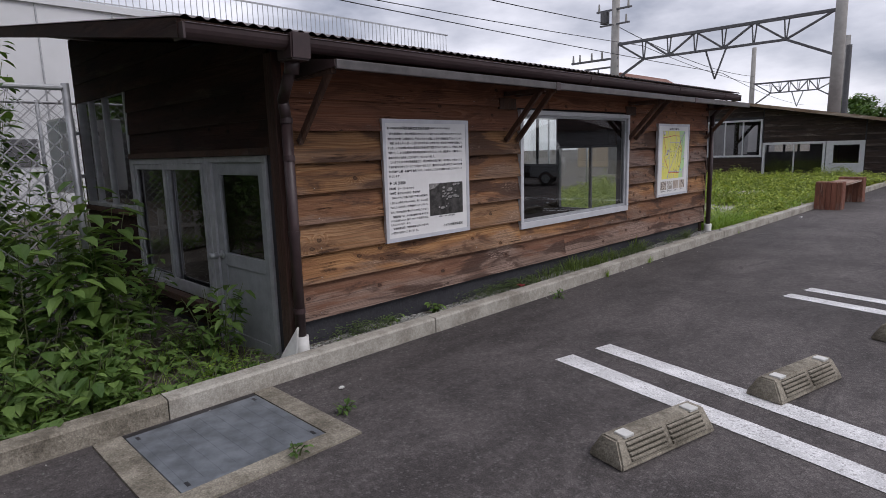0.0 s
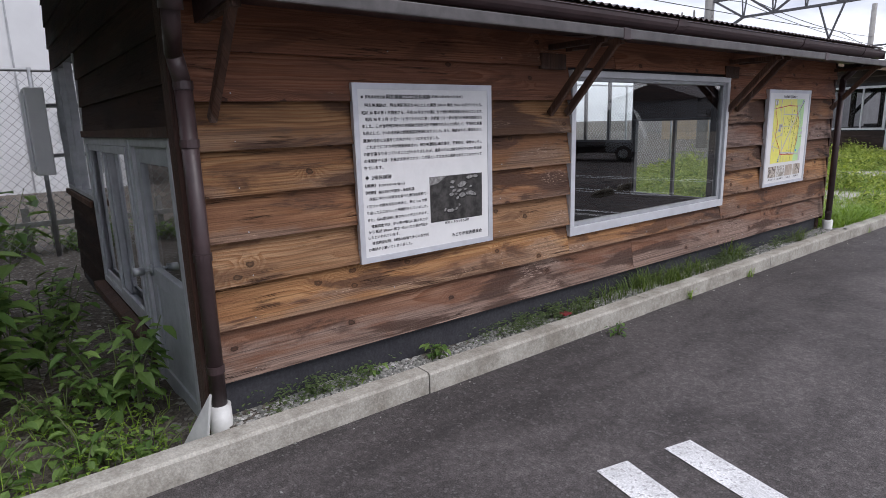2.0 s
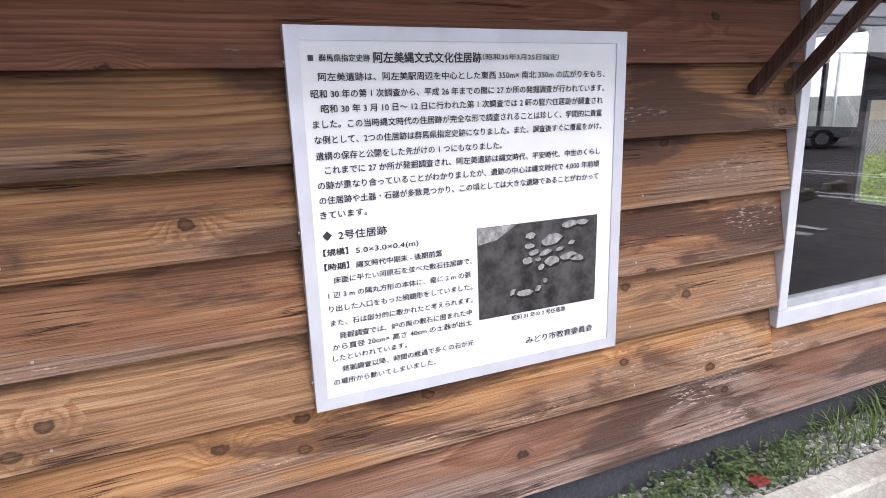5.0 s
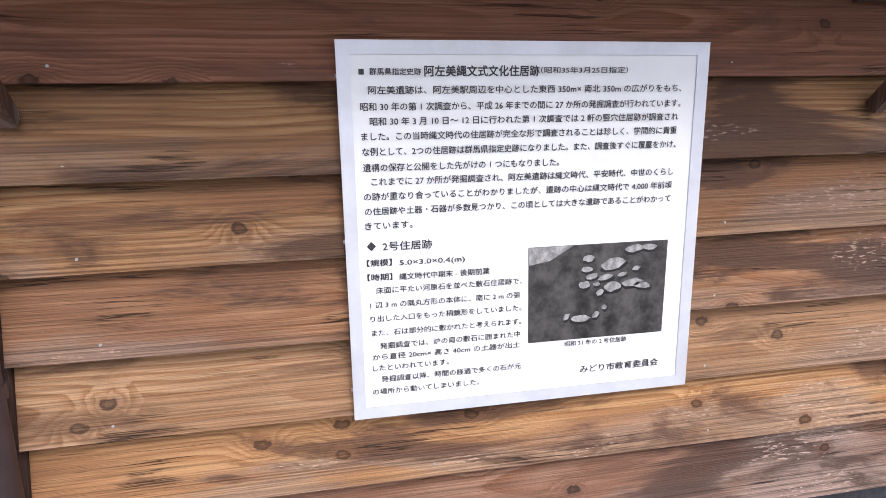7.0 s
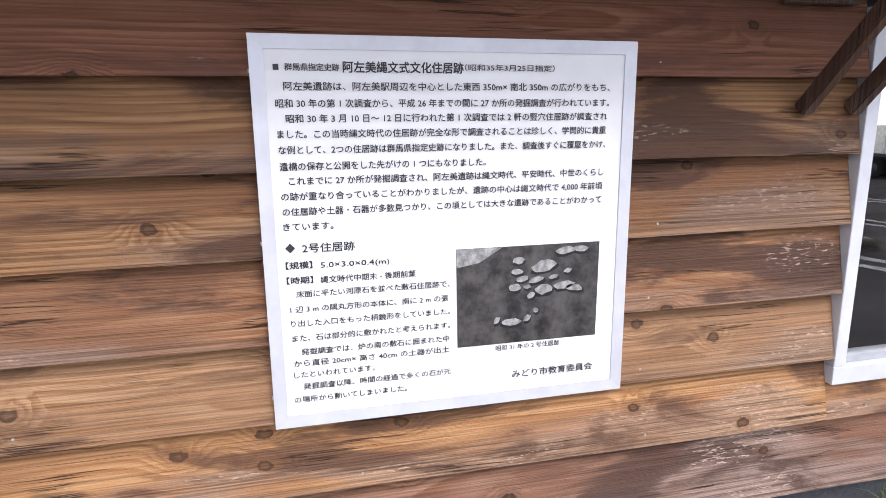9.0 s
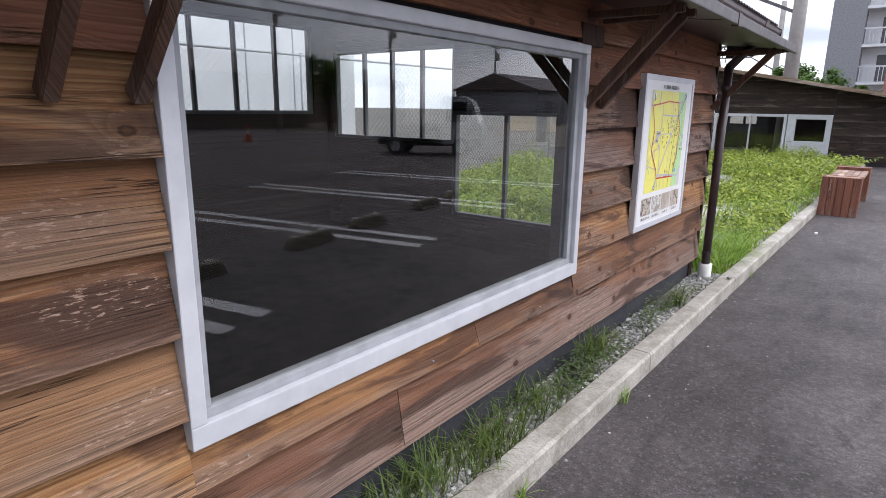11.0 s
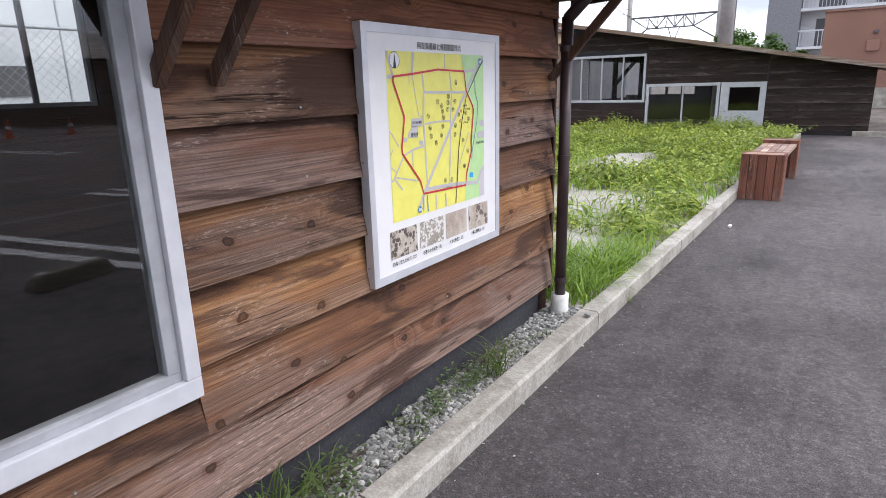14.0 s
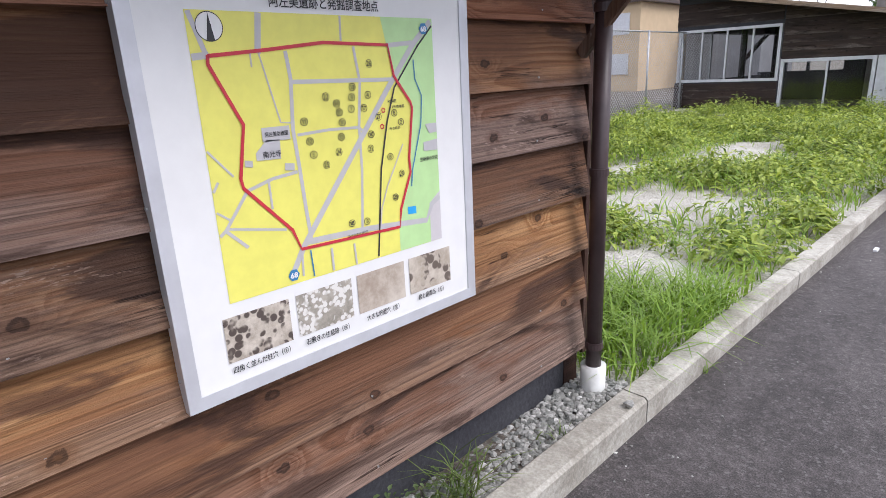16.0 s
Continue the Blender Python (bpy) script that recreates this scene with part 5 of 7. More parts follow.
SX = FX + 0.0355
LINES_TOP = [
    ("■", 2.969, 2.981, 1.577, 0.017, 0.0), ("群馬県指定史跡", 2.994, 3.116, 1.577, 0.0175, 0.0),
    ("阿左美縄文式文化住居跡", 3.124, 3.411, 1.578, 0.027, 0.02), ("（昭和35年3月25日指定）", 3.415, 3.647, 1.580, 0.0165, 0.0),
    ("阿左美遺跡は、阿左美駅周辺を中心とした東西 350m× 南北 350m の広がりをもち、", 2.989, 3.800, 1.535, 0.0205, 0.0),
    ("昭和 30 年の第 1 次調査から、平成 26 年までの間に 27 か所の発掘調査が行われています。", 2.969, 3.800, 1.497, 0.0205, 0.0),
    ("昭和 30 年 3 月 10 日～ 12 日に行われた第 1 次調査では 2 軒の竪穴住居跡が調査され", 2.990, 3.796, 1.463, 0.0205, 0.0),
    ("ました。この当時縄文時代の住居跡が完全な形で調査されることは珍しく、学問的に貴重", 2.969, 3.794, 1.428, 0.0205, 0.0),
    ("な例として、2つの住居跡は群馬県指定史跡になりました。また、調査後すぐに覆屋をかけ、", 2.969, 3.794, 1.392, 0.0205, 0.0),
    ("遺構の保存と公開をした先がけの 1 つにもなりました。", 2.969, 3.468, 1.354, 0.0205, 0.0),
    ("これまでに 27 か所が発掘調査され、阿左美遺跡は縄文時代、平安時代、中世のくらし", 2.988, 3.792, 1.320, 0.0205, 0.0),
    ("の跡が重なり合っていることがわかりましたが、遺跡の中心は縄文時代で 4,000 年前頃", 2.968, 3.790, 1.284, 0.0205, 0.0),
    ("の住居跡や土器・石器が多数見つかり、この頃としては大きな遺跡であることがわかって", 2.969, 3.789, 1.248, 0.0205, 0.0),
    ("きています。", 2.968, 3.085, 1.212, 0.0205, 0.0),
]
LINES_LOW = [
    ("◆", 2.970, 2.992, 1.161, 0.024, 0.0), ("2号住居跡", 3.009, 3.134, 1.159, 0.025, 0.0),
    ("【規模】", 2.968, 3.030, 1.118, 0.019, 0.01), ("5.0×3.0×0.4(m)", 3.050, 3.218, 1.116, 0.019, 0.0),
    ("【時期】", 2.968, 3.030, 1.081, 0.019, 0.01), ("縄文時代中期末 - 後期前葉", 3.048, 3.284, 1.079, 0.019, 0.0),
    ("床面に平たい河原石を並べた敷石住居跡で、", 2.988, 3.372, 1.046, 0.0185, 0.0),
    ("1 辺 3 m の隅丸方形の本体に、南に 2 m の張", 2.972, 3.368, 1.008, 0.0185, 0.0),
    ("り出した入口をもった柄鏡形をしていました。", 2.971, 3.372, 0.972, 0.0185, 0.0),
    ("また、石は部分的に敷かれたと考えられます。", 2.972, 3.372, 0.934, 0.0185, 0.0),
    ("発掘調査では、炉の南の敷石に囲まれた中", 2.992, 3.369, 0.898, 0.0185, 0.0),
    ("から直径 20cm× 高さ 40cm の土器が出土", 2.972, 3.369, 0.868, 0.0185, 0.0),
    ("したといわれています。", 2.971, 3.172, 0.838, 0.0185, 0.0),
    ("発掘調査以降、時間の経過で多くの石が元", 2.992, 3.372, 0.806, 0.0185, 0.0),
    ("の場所から動いてしまいました。", 2.968, 3.254, 0.772, 0.0185, 0.0),
    ("昭和 31 年の 2 号住居跡", 3.497, 3.681, 0.857, 0.0165, 0.0), ("みどり市教育委員会", 3.544, 3.782, 0.778, 0.024, 0.0),
]
for words, a, b, z, size, bold in LINES_TOP + LINES_LOW:
    text(sign, words, SX, a, b, z, size, INK["black"], 0.0, "text_line", 2.2 if bold else 1.35)


def photo_mat(name, dark, light, scale, dots=None):
    """The print of an old photograph: mottled tones."""
    n = Nodes(name, 0.4)
    a = n.noise(n.pos, scale, 8.0, 0.7)
    base = n.mix(n.step(a, 0.3, 0.7), dark, light)
    if dots:
        v = n.voronoi(n.pos, dots[0])
        base = n.mix(n.math("MULTIPLY", n.step(v, dots[1], dots[1] * 0.75), n.step(n.noise(n.pos, 22.0, 2.0), 0.42, 0.52)), base, dots[2])
    n.colour(base)
    return n.m


PHOTO = photo_mat("grey_photo_print", (0.006, 0.0055, 0.005), (0.085, 0.08, 0.075), 16.0)
SHADE = photo_mat("dark_photo_print", (0.004, 0.0038, 0.0036), (0.012, 0.011, 0.010), 60.0)
STONE = photo_mat("grey_photo_stones", (0.13, 0.127, 0.122), (0.40, 0.39, 0.375), 45.0)
pic = sheet(sign, "photograph", [(3.390, 1.134), (3.790, 1.134), (3.788, 0.869), (3.392, 0.869)], SX - 0.0008, PHOTO, "dark grey photograph of stones in bare earth")
sheet(sign, "photograph_bank", [(3.391, 1.133), (3.515, 1.133), (3.45, 1.095), (3.391, 1.085)], SX - 0.0004, STONE)
for cy, cz, a, b, turn in [(3.56, 1.095, 0.017, 0.009, 0.1), (3.63, 1.075, 0.036, 0.016, 0.15), (3.69, 1.115, 0.030, 0.010, 0.1), (3.735, 1.118, 0.022, 0.009, 0.0), (3.555, 1.065, 0.016, 0.008, 0.0),
                           (3.57, 1.045, 0.018, 0.008, 0.1), (3.61, 1.040, 0.022, 0.009, 0.2), (3.55, 1.022, 0.018, 0.010, 0.0), (3.63, 1.012, 0.026, 0.014, 0.1), (3.69, 1.020, 0.030, 0.012, 0.1),
                           (3.72, 1.010, 0.026, 0.009, -0.1), (3.595, 0.998, 0.012, 0.008, 0.3), (3.54, 0.928, 0.028, 0.010, 0.0), (3.585, 0.935, 0.012, 0.008, 0.5), (3.50, 0.935, 0.012, 0.007, 0.8),
                           (3.66, 1.045, 0.014, 0.006, 0.2), (3.585, 1.022, 0.010, 0.006, 0.0), (3.70, 1.06, 0.012, 0.006, 0.2), (3.61, 0.955, 0.008, 0.007, 0.0)]:
    for name, dx, dy, dz, grow, mat in (("photograph_shadow", 0.0006, 0.002, -0.006, 1.12, SHADE), ("photograph_stone", 0.0003, 0.0, 0.0, 1.0, STONE)):
        bm = bmesh.new()
        ring = []
        for k in range(11):
            t = 2 * math.pi * k / 11
            rr = random.uniform(0.82, 1.15) * grow
            p, q = a * rr * math.cos(t), b * rr * math.sin(t)
            ring.append(bm.verts.new((SX - dx, cy + dy + p * math.cos(turn) - q * math.sin(turn), cz + dz + p * math.sin(turn) + q * math.cos(turn))))
        bm.faces.new(ring)
        part(name, bm, mat, sign)

MX, MY, MZ = FX + 0.0455, 7.516, 0.715
text(map_sign, "阿左美遺跡と発掘調査地点", MX, MY + 0.324, MY + 0.633, MZ + 0.888, 0.028, INK["black"])
sheet(map_sign, "map_field", [(0.132, 0.864), (0.822, 0.864), (0.822, 0.230), (0.132, 0.230)], MX - 0.0012, INK["yellow"], "yellow map field", MY, MZ)
bm = bmesh.new()
rows = [[bm.verts.new((MX - 0.0008, MY + a, MZ + b)), bm.verts.new((MX - 0.0008, MY + 0.822, MZ + b))] for a, b in ((0.637, 0.864), (0.653, 0.794), (0.671, 0.708), (0.731, 0.646), (0.711, 0.46), (0.655, 0.30), (0.654, 0.2305))]
for p, q in zip(rows, rows[1:]):
    bm.faces.new((p[0], p[1], q[1], q[0]))
part("map_park", bm, INK["green"], map_sign, "green map area")
sheet(map_sign, "map_area", [(0.778, 0.349), (0.822, 0.380), (0.822, 0.2305), (0.777, 0.2305)], MX - 0.0005, INK["pale"], "", MY, MZ)
ROADS = [
    (0.016, [(0.815, 0.857), (0.742, 0.793), (0.643, 0.681), (0.339, 0.316), (0.295, 0.245)]), (0.016, [(0.349, 0.328), (0.553, 0.32), (0.763, 0.30), (0.789, 0.347), (0.82, 0.362)]),
    (0.011, [(0.139, 0.862), (0.167, 0.768)]), (0.014, [(0.133, 0.772), (0.171, 0.776)]), (0.015, [(0.294, 0.863), (0.282, 0.778)]), (0.006, [(0.511, 0.863), (0.508, 0.805)]),
    (0.010, [(0.351, 0.783), (0.357, 0.721), (0.348, 0.606), (0.354, 0.512), (0.359, 0.413), (0.365, 0.325)]), (0.010, [(0.36, 0.714), (0.665, 0.708)]),
    (0.008, [(0.544, 0.792), (0.556, 0.706), (0.542, 0.595), (0.54, 0.485), (0.524, 0.319)]), (0.007, [(0.358, 0.592), (0.45, 0.596), (0.542, 0.593), (0.558, 0.578)]),
    (0.004, [(0.284, 0.778), (0.318, 0.625), (0.347, 0.622)]), (0.012, [(0.653, 0.794), (0.742, 0.801)]),
]
ROADS += [
    (0.008, [(0.213, 0.481), (0.279, 0.499), (0.347, 0.506)]), (0.006, [(0.268, 0.495), (0.269, 0.428)]), (0.008, [(0.213, 0.481), (0.15, 0.402), (0.134, 0.39)]),
    (0.006, [(0.154, 0.404), (0.299, 0.372)]), (0.005, [(0.134, 0.445), (0.163, 0.423)]), (0.008, [(0.149, 0.40), (0.196, 0.351)]), (0.005, [(0.134, 0.58), (0.185, 0.518)]),
    (0.006, [(0.134, 0.49), (0.148, 0.511)]), (0.007, [(0.421, 0.296), (0.421, 0.234)]), (0.006, [(0.493, 0.291), (0.496, 0.233)]), (0.006, [(0.334, 0.31), (0.33, 0.244)]),
    (0.004, [(0.687, 0.534), (0.622, 0.426), (0.596, 0.367), (0.588, 0.317)]), (0.004, [(0.263, 0.778), (0.263, 0.749)]),
]
for k, (w, pts) in enumerate(ROADS):
    ribbon(map_sign, "map_road", pts, MX - 0.0004 + 0.00004 * k, w, INK["road"], MY, MZ)
ribbon(map_sign, "map_stream", [(0.743, 0.757), (0.746, 0.705), (0.768, 0.659), (0.759, 0.582), (0.718, 0.459), (0.71, 0.411)], MX + 0.0008, 0.004, INK["blue"], MY, MZ)
ribbon(map_sign, "map_stream", [(0.358, 0.305), (0.361, 0.235)], MX + 0.0008, 0.004, INK["blue"], MY, MZ)
ribbon(map_sign, "map_railway", [(0.818, 0.845), (0.762, 0.793), (0.669, 0.687), (0.636, 0.6), (0.604, 0.476), (0.572, 0.235)], MX + 0.0011, 0.005, INK["black"], MY, MZ)
ribbon(map_sign, "map_boundary", [(0.167, 0.774), (0.30, 0.785), (0.454, 0.801), (0.655, 0.795), (0.67, 0.716), (0.723, 0.646), (0.729, 0.63), (0.707, 0.493), (0.709, 0.452), (0.665, 0.354), (0.657, 0.302), (0.334, 0.314), (0.314, 0.368), (0.204, 0.489), (0.201, 0.511), (0.225, 0.628), (0.165, 0.757), (0.167, 0.776)], MX + 0.0014, 0.008, INK["red"], MY, MZ)
for pts in ([(0.266, 0.617), (0.338, 0.617), (0.338, 0.585), (0.266, 0.585)], [(0.275, 0.589), (0.31, 0.587), (0.307, 0.543), (0.245, 0.545), (0.245, 0.562)], [(0.216, 0.55), (0.235, 0.547), (0.234, 0.532), (0.215, 0.535)],
            [(0.316, 0.531), (0.341, 0.527), (0.339, 0.51), (0.313, 0.514)], [(0.775, 0.581), (0.82, 0.581), (0.82, 0.555), (0.79, 0.553)], [(0.765, 0.530), (0.82, 0.535), (0.82, 0.503), (0.765, 0.505)]):
    sheet(map_sign, "map_building", pts, MX + 0.0009, INK["road"], "", MY, MZ)
sheet(map_sign, "map_pool", [(0.691, 0.354), (0.723, 0.351), (0.723, 0.329), (0.691, 0.332)], MX + 0.0001, INK["pool"], "", MY, MZ)
disc(map_sign, "compass_face", MY + 0.180, MZ + 0.832, 0.029, MX + 0.0001, INK["white"], 26)
disc(map_sign, "compass_ring", MY + 0.180, MZ + 0.832, 0.030, MX + 0.0003, INK["black"], 26, 0.0018)
sheet(map_sign, "compass_needle", [(0.171, 0.804), (0.180, 0.861), (0.189, 0.804)], MX + 0.0004, INK["black"], "", MY, MZ)
NUMS = "㉖⑲⑨④㉒⑭⑮⑦⑰⑯⑪⑬⑫㉔⑤㉕⑩㉗⑥②㉑⑧㉓⑳③⑱"
DOTS = [(0.588, 0.75), (0.529, 0.695), (0.525, 0.67), (0.577, 0.673), (0.447, 0.675), (0.477, 0.658), (0.483, 0.636), (0.52, 0.642), (0.561, 0.641), (0.489, 0.611), (0.379, 0.622), (0.482, 0.575), (0.389, 0.574),
        (0.471, 0.538), (0.396, 0.541), (0.43, 0.511), (0.578, 0.572), (0.607, 0.615), (0.662, 0.621), (0.684, 0.595), (0.573, 0.534), (0.638, 0.505), (0.675, 0.453), (0.647, 0.391), (0.541, 0.343), (0.491, 0.348)]
for ch, (a, b) in zip(NUMS, DOTS):
    text(map_sign, ch, MX + 0.0018, MY + a - 0.0105, MY + a + 0.0105, MZ + b, 0.023, INK["black"], name="map_number", weight=0.8)
for words, a, b, z, size in (("阿左美幼稚園", 0.273, 0.332, 0.601, 0.012), ("南光寺", 0.262, 0.308, 0.556, 0.017), ("笠懸東小学校", 0.748, 0.818, 0.482, 0.013), ("あざみまなびばし", 0.475, 0.545, 0.314, 0.009),
                             ("阿左美駅", 0.642, 0.672, 0.652, 0.009), ("2号住居跡", 0.655, 0.70, 0.637, 0.009), ("1号住居跡", 0.640, 0.68, 0.580, 0.009),
                             ("四角く並んだ柱穴（⑧）", 0.115, 0.267, 0.067, 0.019), ("石敷きの住居跡（⑧）", 0.315, 0.451, 0.066, 0.019), ("大きな貯蔵穴（⑦）", 0.513, 0.632, 0.067, 0.019), ("墓と副葬品（⑥）", 0.711, 0.817, 0.069, 0.019)):
    text(map_sign, words, MX + 0.0018, MY + a, MY + b, MZ + z, size, INK["black"])
for a, b in ((0.786, 0.837), (0.303, 0.254)):
    disc(map_sign, "route_badge", MY + a, MZ + b, 0.016, MX + 0.0016, INK["blue"], 6)
    text(map_sign, "68", MX + 0.0020, MY + a - 0.010, MY + a + 0.010, MZ + b, 0.019, INK["white"], 0.02)
for a, b in ((0.625, 0.630), (0.617, 0.588)):
    disc(map_sign, "dwelling_mark", MY + a, MZ + b, 0.007, MX + 0.0017, INK["red"], 12, 0.003)
PICS = [(0.108, 0.280, photo_mat("dig_photo_holes", (0.36, 0.31, 0.25), (0.62, 0.56, 0.48), 30.0, (48.0, 0.55, (0.09, 0.07, 0.06)))),
        (0.300, 0.472, photo_mat("dig_photo_stones", (0.24, 0.22, 0.18), (0.44, 0.40, 0.34), 25.0, (75.0, 0.62, (0.72, 0.70, 0.66)))),
        (0.491, 0.662, photo_mat("dig_photo_pit", (0.34, 0.27, 0.21), (0.62, 0.56, 0.48), 9.0)),
        (0.681, 0.853, photo_mat("dig_photo_grave", (0.38, 0.32, 0.25), (0.60, 0.54, 0.46), 22.0, (30.0, 0.5, (0.14, 0.11, 0.09))))]
for a, b, m in PICS:
    sheet(map_sign, "photograph", [(a, 0.198), (b, 0.198), (b, 0.086), (a, 0.086)], MX - 0.0006, m, "small colour photograph of an excavation", MY, MZ)
for s, y0, y1, z0, z1 in ((sign, 2.918, 3.872, 0.70, 1.648), (map_sign, 7.516, 8.48, 0.715, 1.67)):
    for y in (y0 - 0.002, y1 + 0.002):
        for z in (z0 + 0.08, (z0 + z1) / 2, z1 - 0.08):
            part("rivet", rod(bmesh.new(), (FX + 0.026, y - 0.002, z), (FX + 0.026, y + 0.002, z), 0.005, 8), M["galv"], s)


# ---- plants and gravel ----
RNG = np.random.default_rng(7)


def leaf_set(base, az, pitch, L, W, droop=0.25):
    """Folded, pointed leaves: arrays of base points, headings, sizes. Eight corners and six faces a leaf."""
    n = len(az)
    fw = np.stack([np.cos(pitch) * np.cos(az), np.cos(pitch) * np.sin(az), np.sin(pitch)], 1)
    sd = np.stack([-np.sin(az), np.cos(az), np.zeros(n)], 1)
    up = np.cross(fw, sd)
    def pt(u, s, h):
        return base + fw * (u * L)[:, None] + sd * (s * W)[:, None] + up * (h * L)[:, None]
    one = np.ones(n)
    ps = [pt(0 * one, 0 * one, 0 * one), pt(0.30 * one, 0.48 * one, 0.06 * one), pt(0.68 * one, 0.36 * one, 0.03 * one - droop * 0.3), pt(one, 0 * one, -droop * one),
          pt(0.68 * one, -0.36 * one, 0.03 * one - droop * 0.3), pt(0.30 * one, -0.48 * one, 0.06 * one), pt(0.32 * one, 0 * one, -0.02 * one), pt(0.70 * one, 0 * one, -0.05 * one - droop * 0.35)]
    v = np.stack(ps, 1).reshape(-1, 3)
    k = (np.arange(n) * 8)[:, None]
    tri = np.array([[0, 6, 1], [2, 7, 3], [0, 5, 6], [4, 3, 7]])
    quad = np.array([[1, 6, 7, 2], [5, 4, 7, 6]])
    faces = [f for r in range(4) for f in (k + tri[r]).tolist()] + [f for r in range(2) for f in (k + quad[r]).tolist()]
    return v, faces


def blade_set(base, az, lean, L, W):
    """Grass blades that bow over: seven corners and three faces a blade."""
    n = len(az)
    hd = np.stack([np.cos(az), np.sin(az), np.zeros(n)], 1)
    sd = np.stack([-np.sin(az), np.cos(az), np.zeros(n)], 1)
    zz = np.array([0, 0, 1.0])
    rows = []
    for f, w in ((0.0, 0.8), (0.4, 1.0), (0.75, 0.7)):
        c = base + hd * (lean * L * f * f)[:, None] + zz * (L * (f - 0.35 * lean * f * f))[:, None]
        rows += [c + sd * (W * w / 2)[:, None], c - sd * (W * w / 2)[:, None]]
    rows.append(base + hd * (lean * L)[:, None] + zz * (L * (1 - 0.45 * lean))[:, None])
    v = np.stack(rows, 1).reshape(-1, 3)
    k = (np.arange(n) * 7)[:, None]
    faces = (k + np.array([0, 1, 3, 2])).tolist() + (k + np.array([2, 3, 5, 4])).tolist() + (k + np.array([4, 5, 6])).tolist()
    return v, faces


def joined(sets):
    vs, fs, n = [], [], 0
    for v, f in sets:
        vs.append(v)
        fs += [[i + n for i in q] for q in f]
        n += len(v)
    return np.concatenate(vs), fs


def bush(name, at, radius, height, stems, per_stem, size, mat, label, category="weed", lean=0.5):
    """A leafy plant: bowed stems from the ground, leaves in pairs along each."""
    ob = thing(name, at, label, category)
    bm = bmesh.new()
    base, az, pitch, L = [], [], [], []
    for s in range(stems):
        a = RNG.uniform(0, 2 * math.pi)
        r0 = radius * 0.55 * math.sqrt(RNG.uniform())
        foot = np.array([at[0] + r0 * math.cos(a), at[1] + r0 * math.sin(a), at[2]])
        h = height * RNG.uniform(0.55, 1.0)
        out = radius * RNG.uniform(0.2, 0.9) * lean * 2
        prev = foot
        for k in range(1, 6):
            f = k / 5
            p = foot + np.array([out * f * f * math.cos(a), out * f * f * math.sin(a), h * (f - 0.15 * f * f)])
            rod(bm, prev, p, 0.004 * (1.2 - f) + 0.0015, 4, cap=False)
            prev = p
        for k in range(per_stem):
            f = 0.18 + 0.82 * (k + RNG.uniform()) / per_stem
            p = foot + np.array([out * f * f * math.cos(a), out * f * f * math.sin(a), h * (f - 0.15 * f * f)])
            q = RNG.uniform(0, 2 * math.pi)
            base.append(p + np.array([math.cos(q), math.sin(q), 0]) * size * 0.35)
            az.append(q)
            pitch.append(RNG.uniform(-0.5, 0.35))
            L.append(size * RNG.uniform(0.6, 1.25))
    part("stalk", bm, M["stem"], ob)["kind"] = "stuff"
    L = np.array(L)
    v, f = leaf_set(np.array(base), np.array(az), np.array(pitch), L, L * RNG.uniform(0.5, 0.68, len(L)))
    raw("foliage", v, f, mat, parent=ob)["kind"] = "stuff"
    return ob


# the overgrown corner in front of the end wall
for x, y, r, h, n, k, size, words in ((-4.62, 1.22, 0.40, 1.62, 16, 26, 0.155, "tall broad-leaved green weed beside a fence post"), (-4.50, 0.72, 0.42, 1.35, 16, 24, 0.15, "tall broad-leaved green weed under a fence"),
                                (-4.40, 0.25, 0.42, 1.20, 16, 24, 0.14, "tall broad-leaved green weed under a fence"), (-4.95, 0.50, 0.38, 2.55, 14, 34, 0.11, "dark climbing shrub behind a chain-link fence"),
                                (-5.35, 0.85, 0.40, 2.0, 12, 28, 0.13, "dark climbing shrub behind a chain-link fence"), (-7.25, 0.82, 0.46, 3.3, 36, 48, 0.11, "dark climbing shrub behind a chain-link fence"), (-7.0, -0.9, 0.9, 3.3, 26, 40, 0.16, "dark climbing shrub behind a chain-link fence"), (-8.6, -0.9, 0.9, 2.6, 26, 36, 0.16, "dark overgrown shrub on bare soil"), (-10.4, -0.8, 1.0, 2.8, 28, 36, 0.17, "dark overgrown shrub on bare soil"), (-12.4, -0.9, 1.1, 3.0, 28, 36, 0.18, "dark overgrown shrub on bare soil"), (-4.08, 1.82, 0.20, 0.68, 9, 15, 0.10, "small green bush growing beside a door"),
                                (-4.95, 1.52, 0.28, 1.0, 11, 20, 0.10, "broad-leaved green weed below a window")):
    bush("leafy_shrub", (x, y, -0.1), r, h, n, k, size, M["leafdark" if "dark" in words else "leaf"], words, "shrub", 0.4)
for x, y, h, s in ((-3.75, 0.85, 0.50, 0.10), (-3.95, 0.45, 0.62, 0.105), (-3.70, 0.35, 0.45, 0.10), (-4.0, 1.02, 0.62, 0.11), (-3.95, 0.05, 0.7, 0.10), (-4.2, -0.2, 0.9, 0.11), (-3.62, 1.12, 0.32, 0.085), (-3.75, -0.1, 0.45, 0.10), (-3.55, 0.55, 0.30, 0.09)):
    bush("weed_clump", (x, y, -0.1), 0.30, h, 18, 11, s, M["leaf"], "low clump of green leafy weeds on bare soil", "weed")
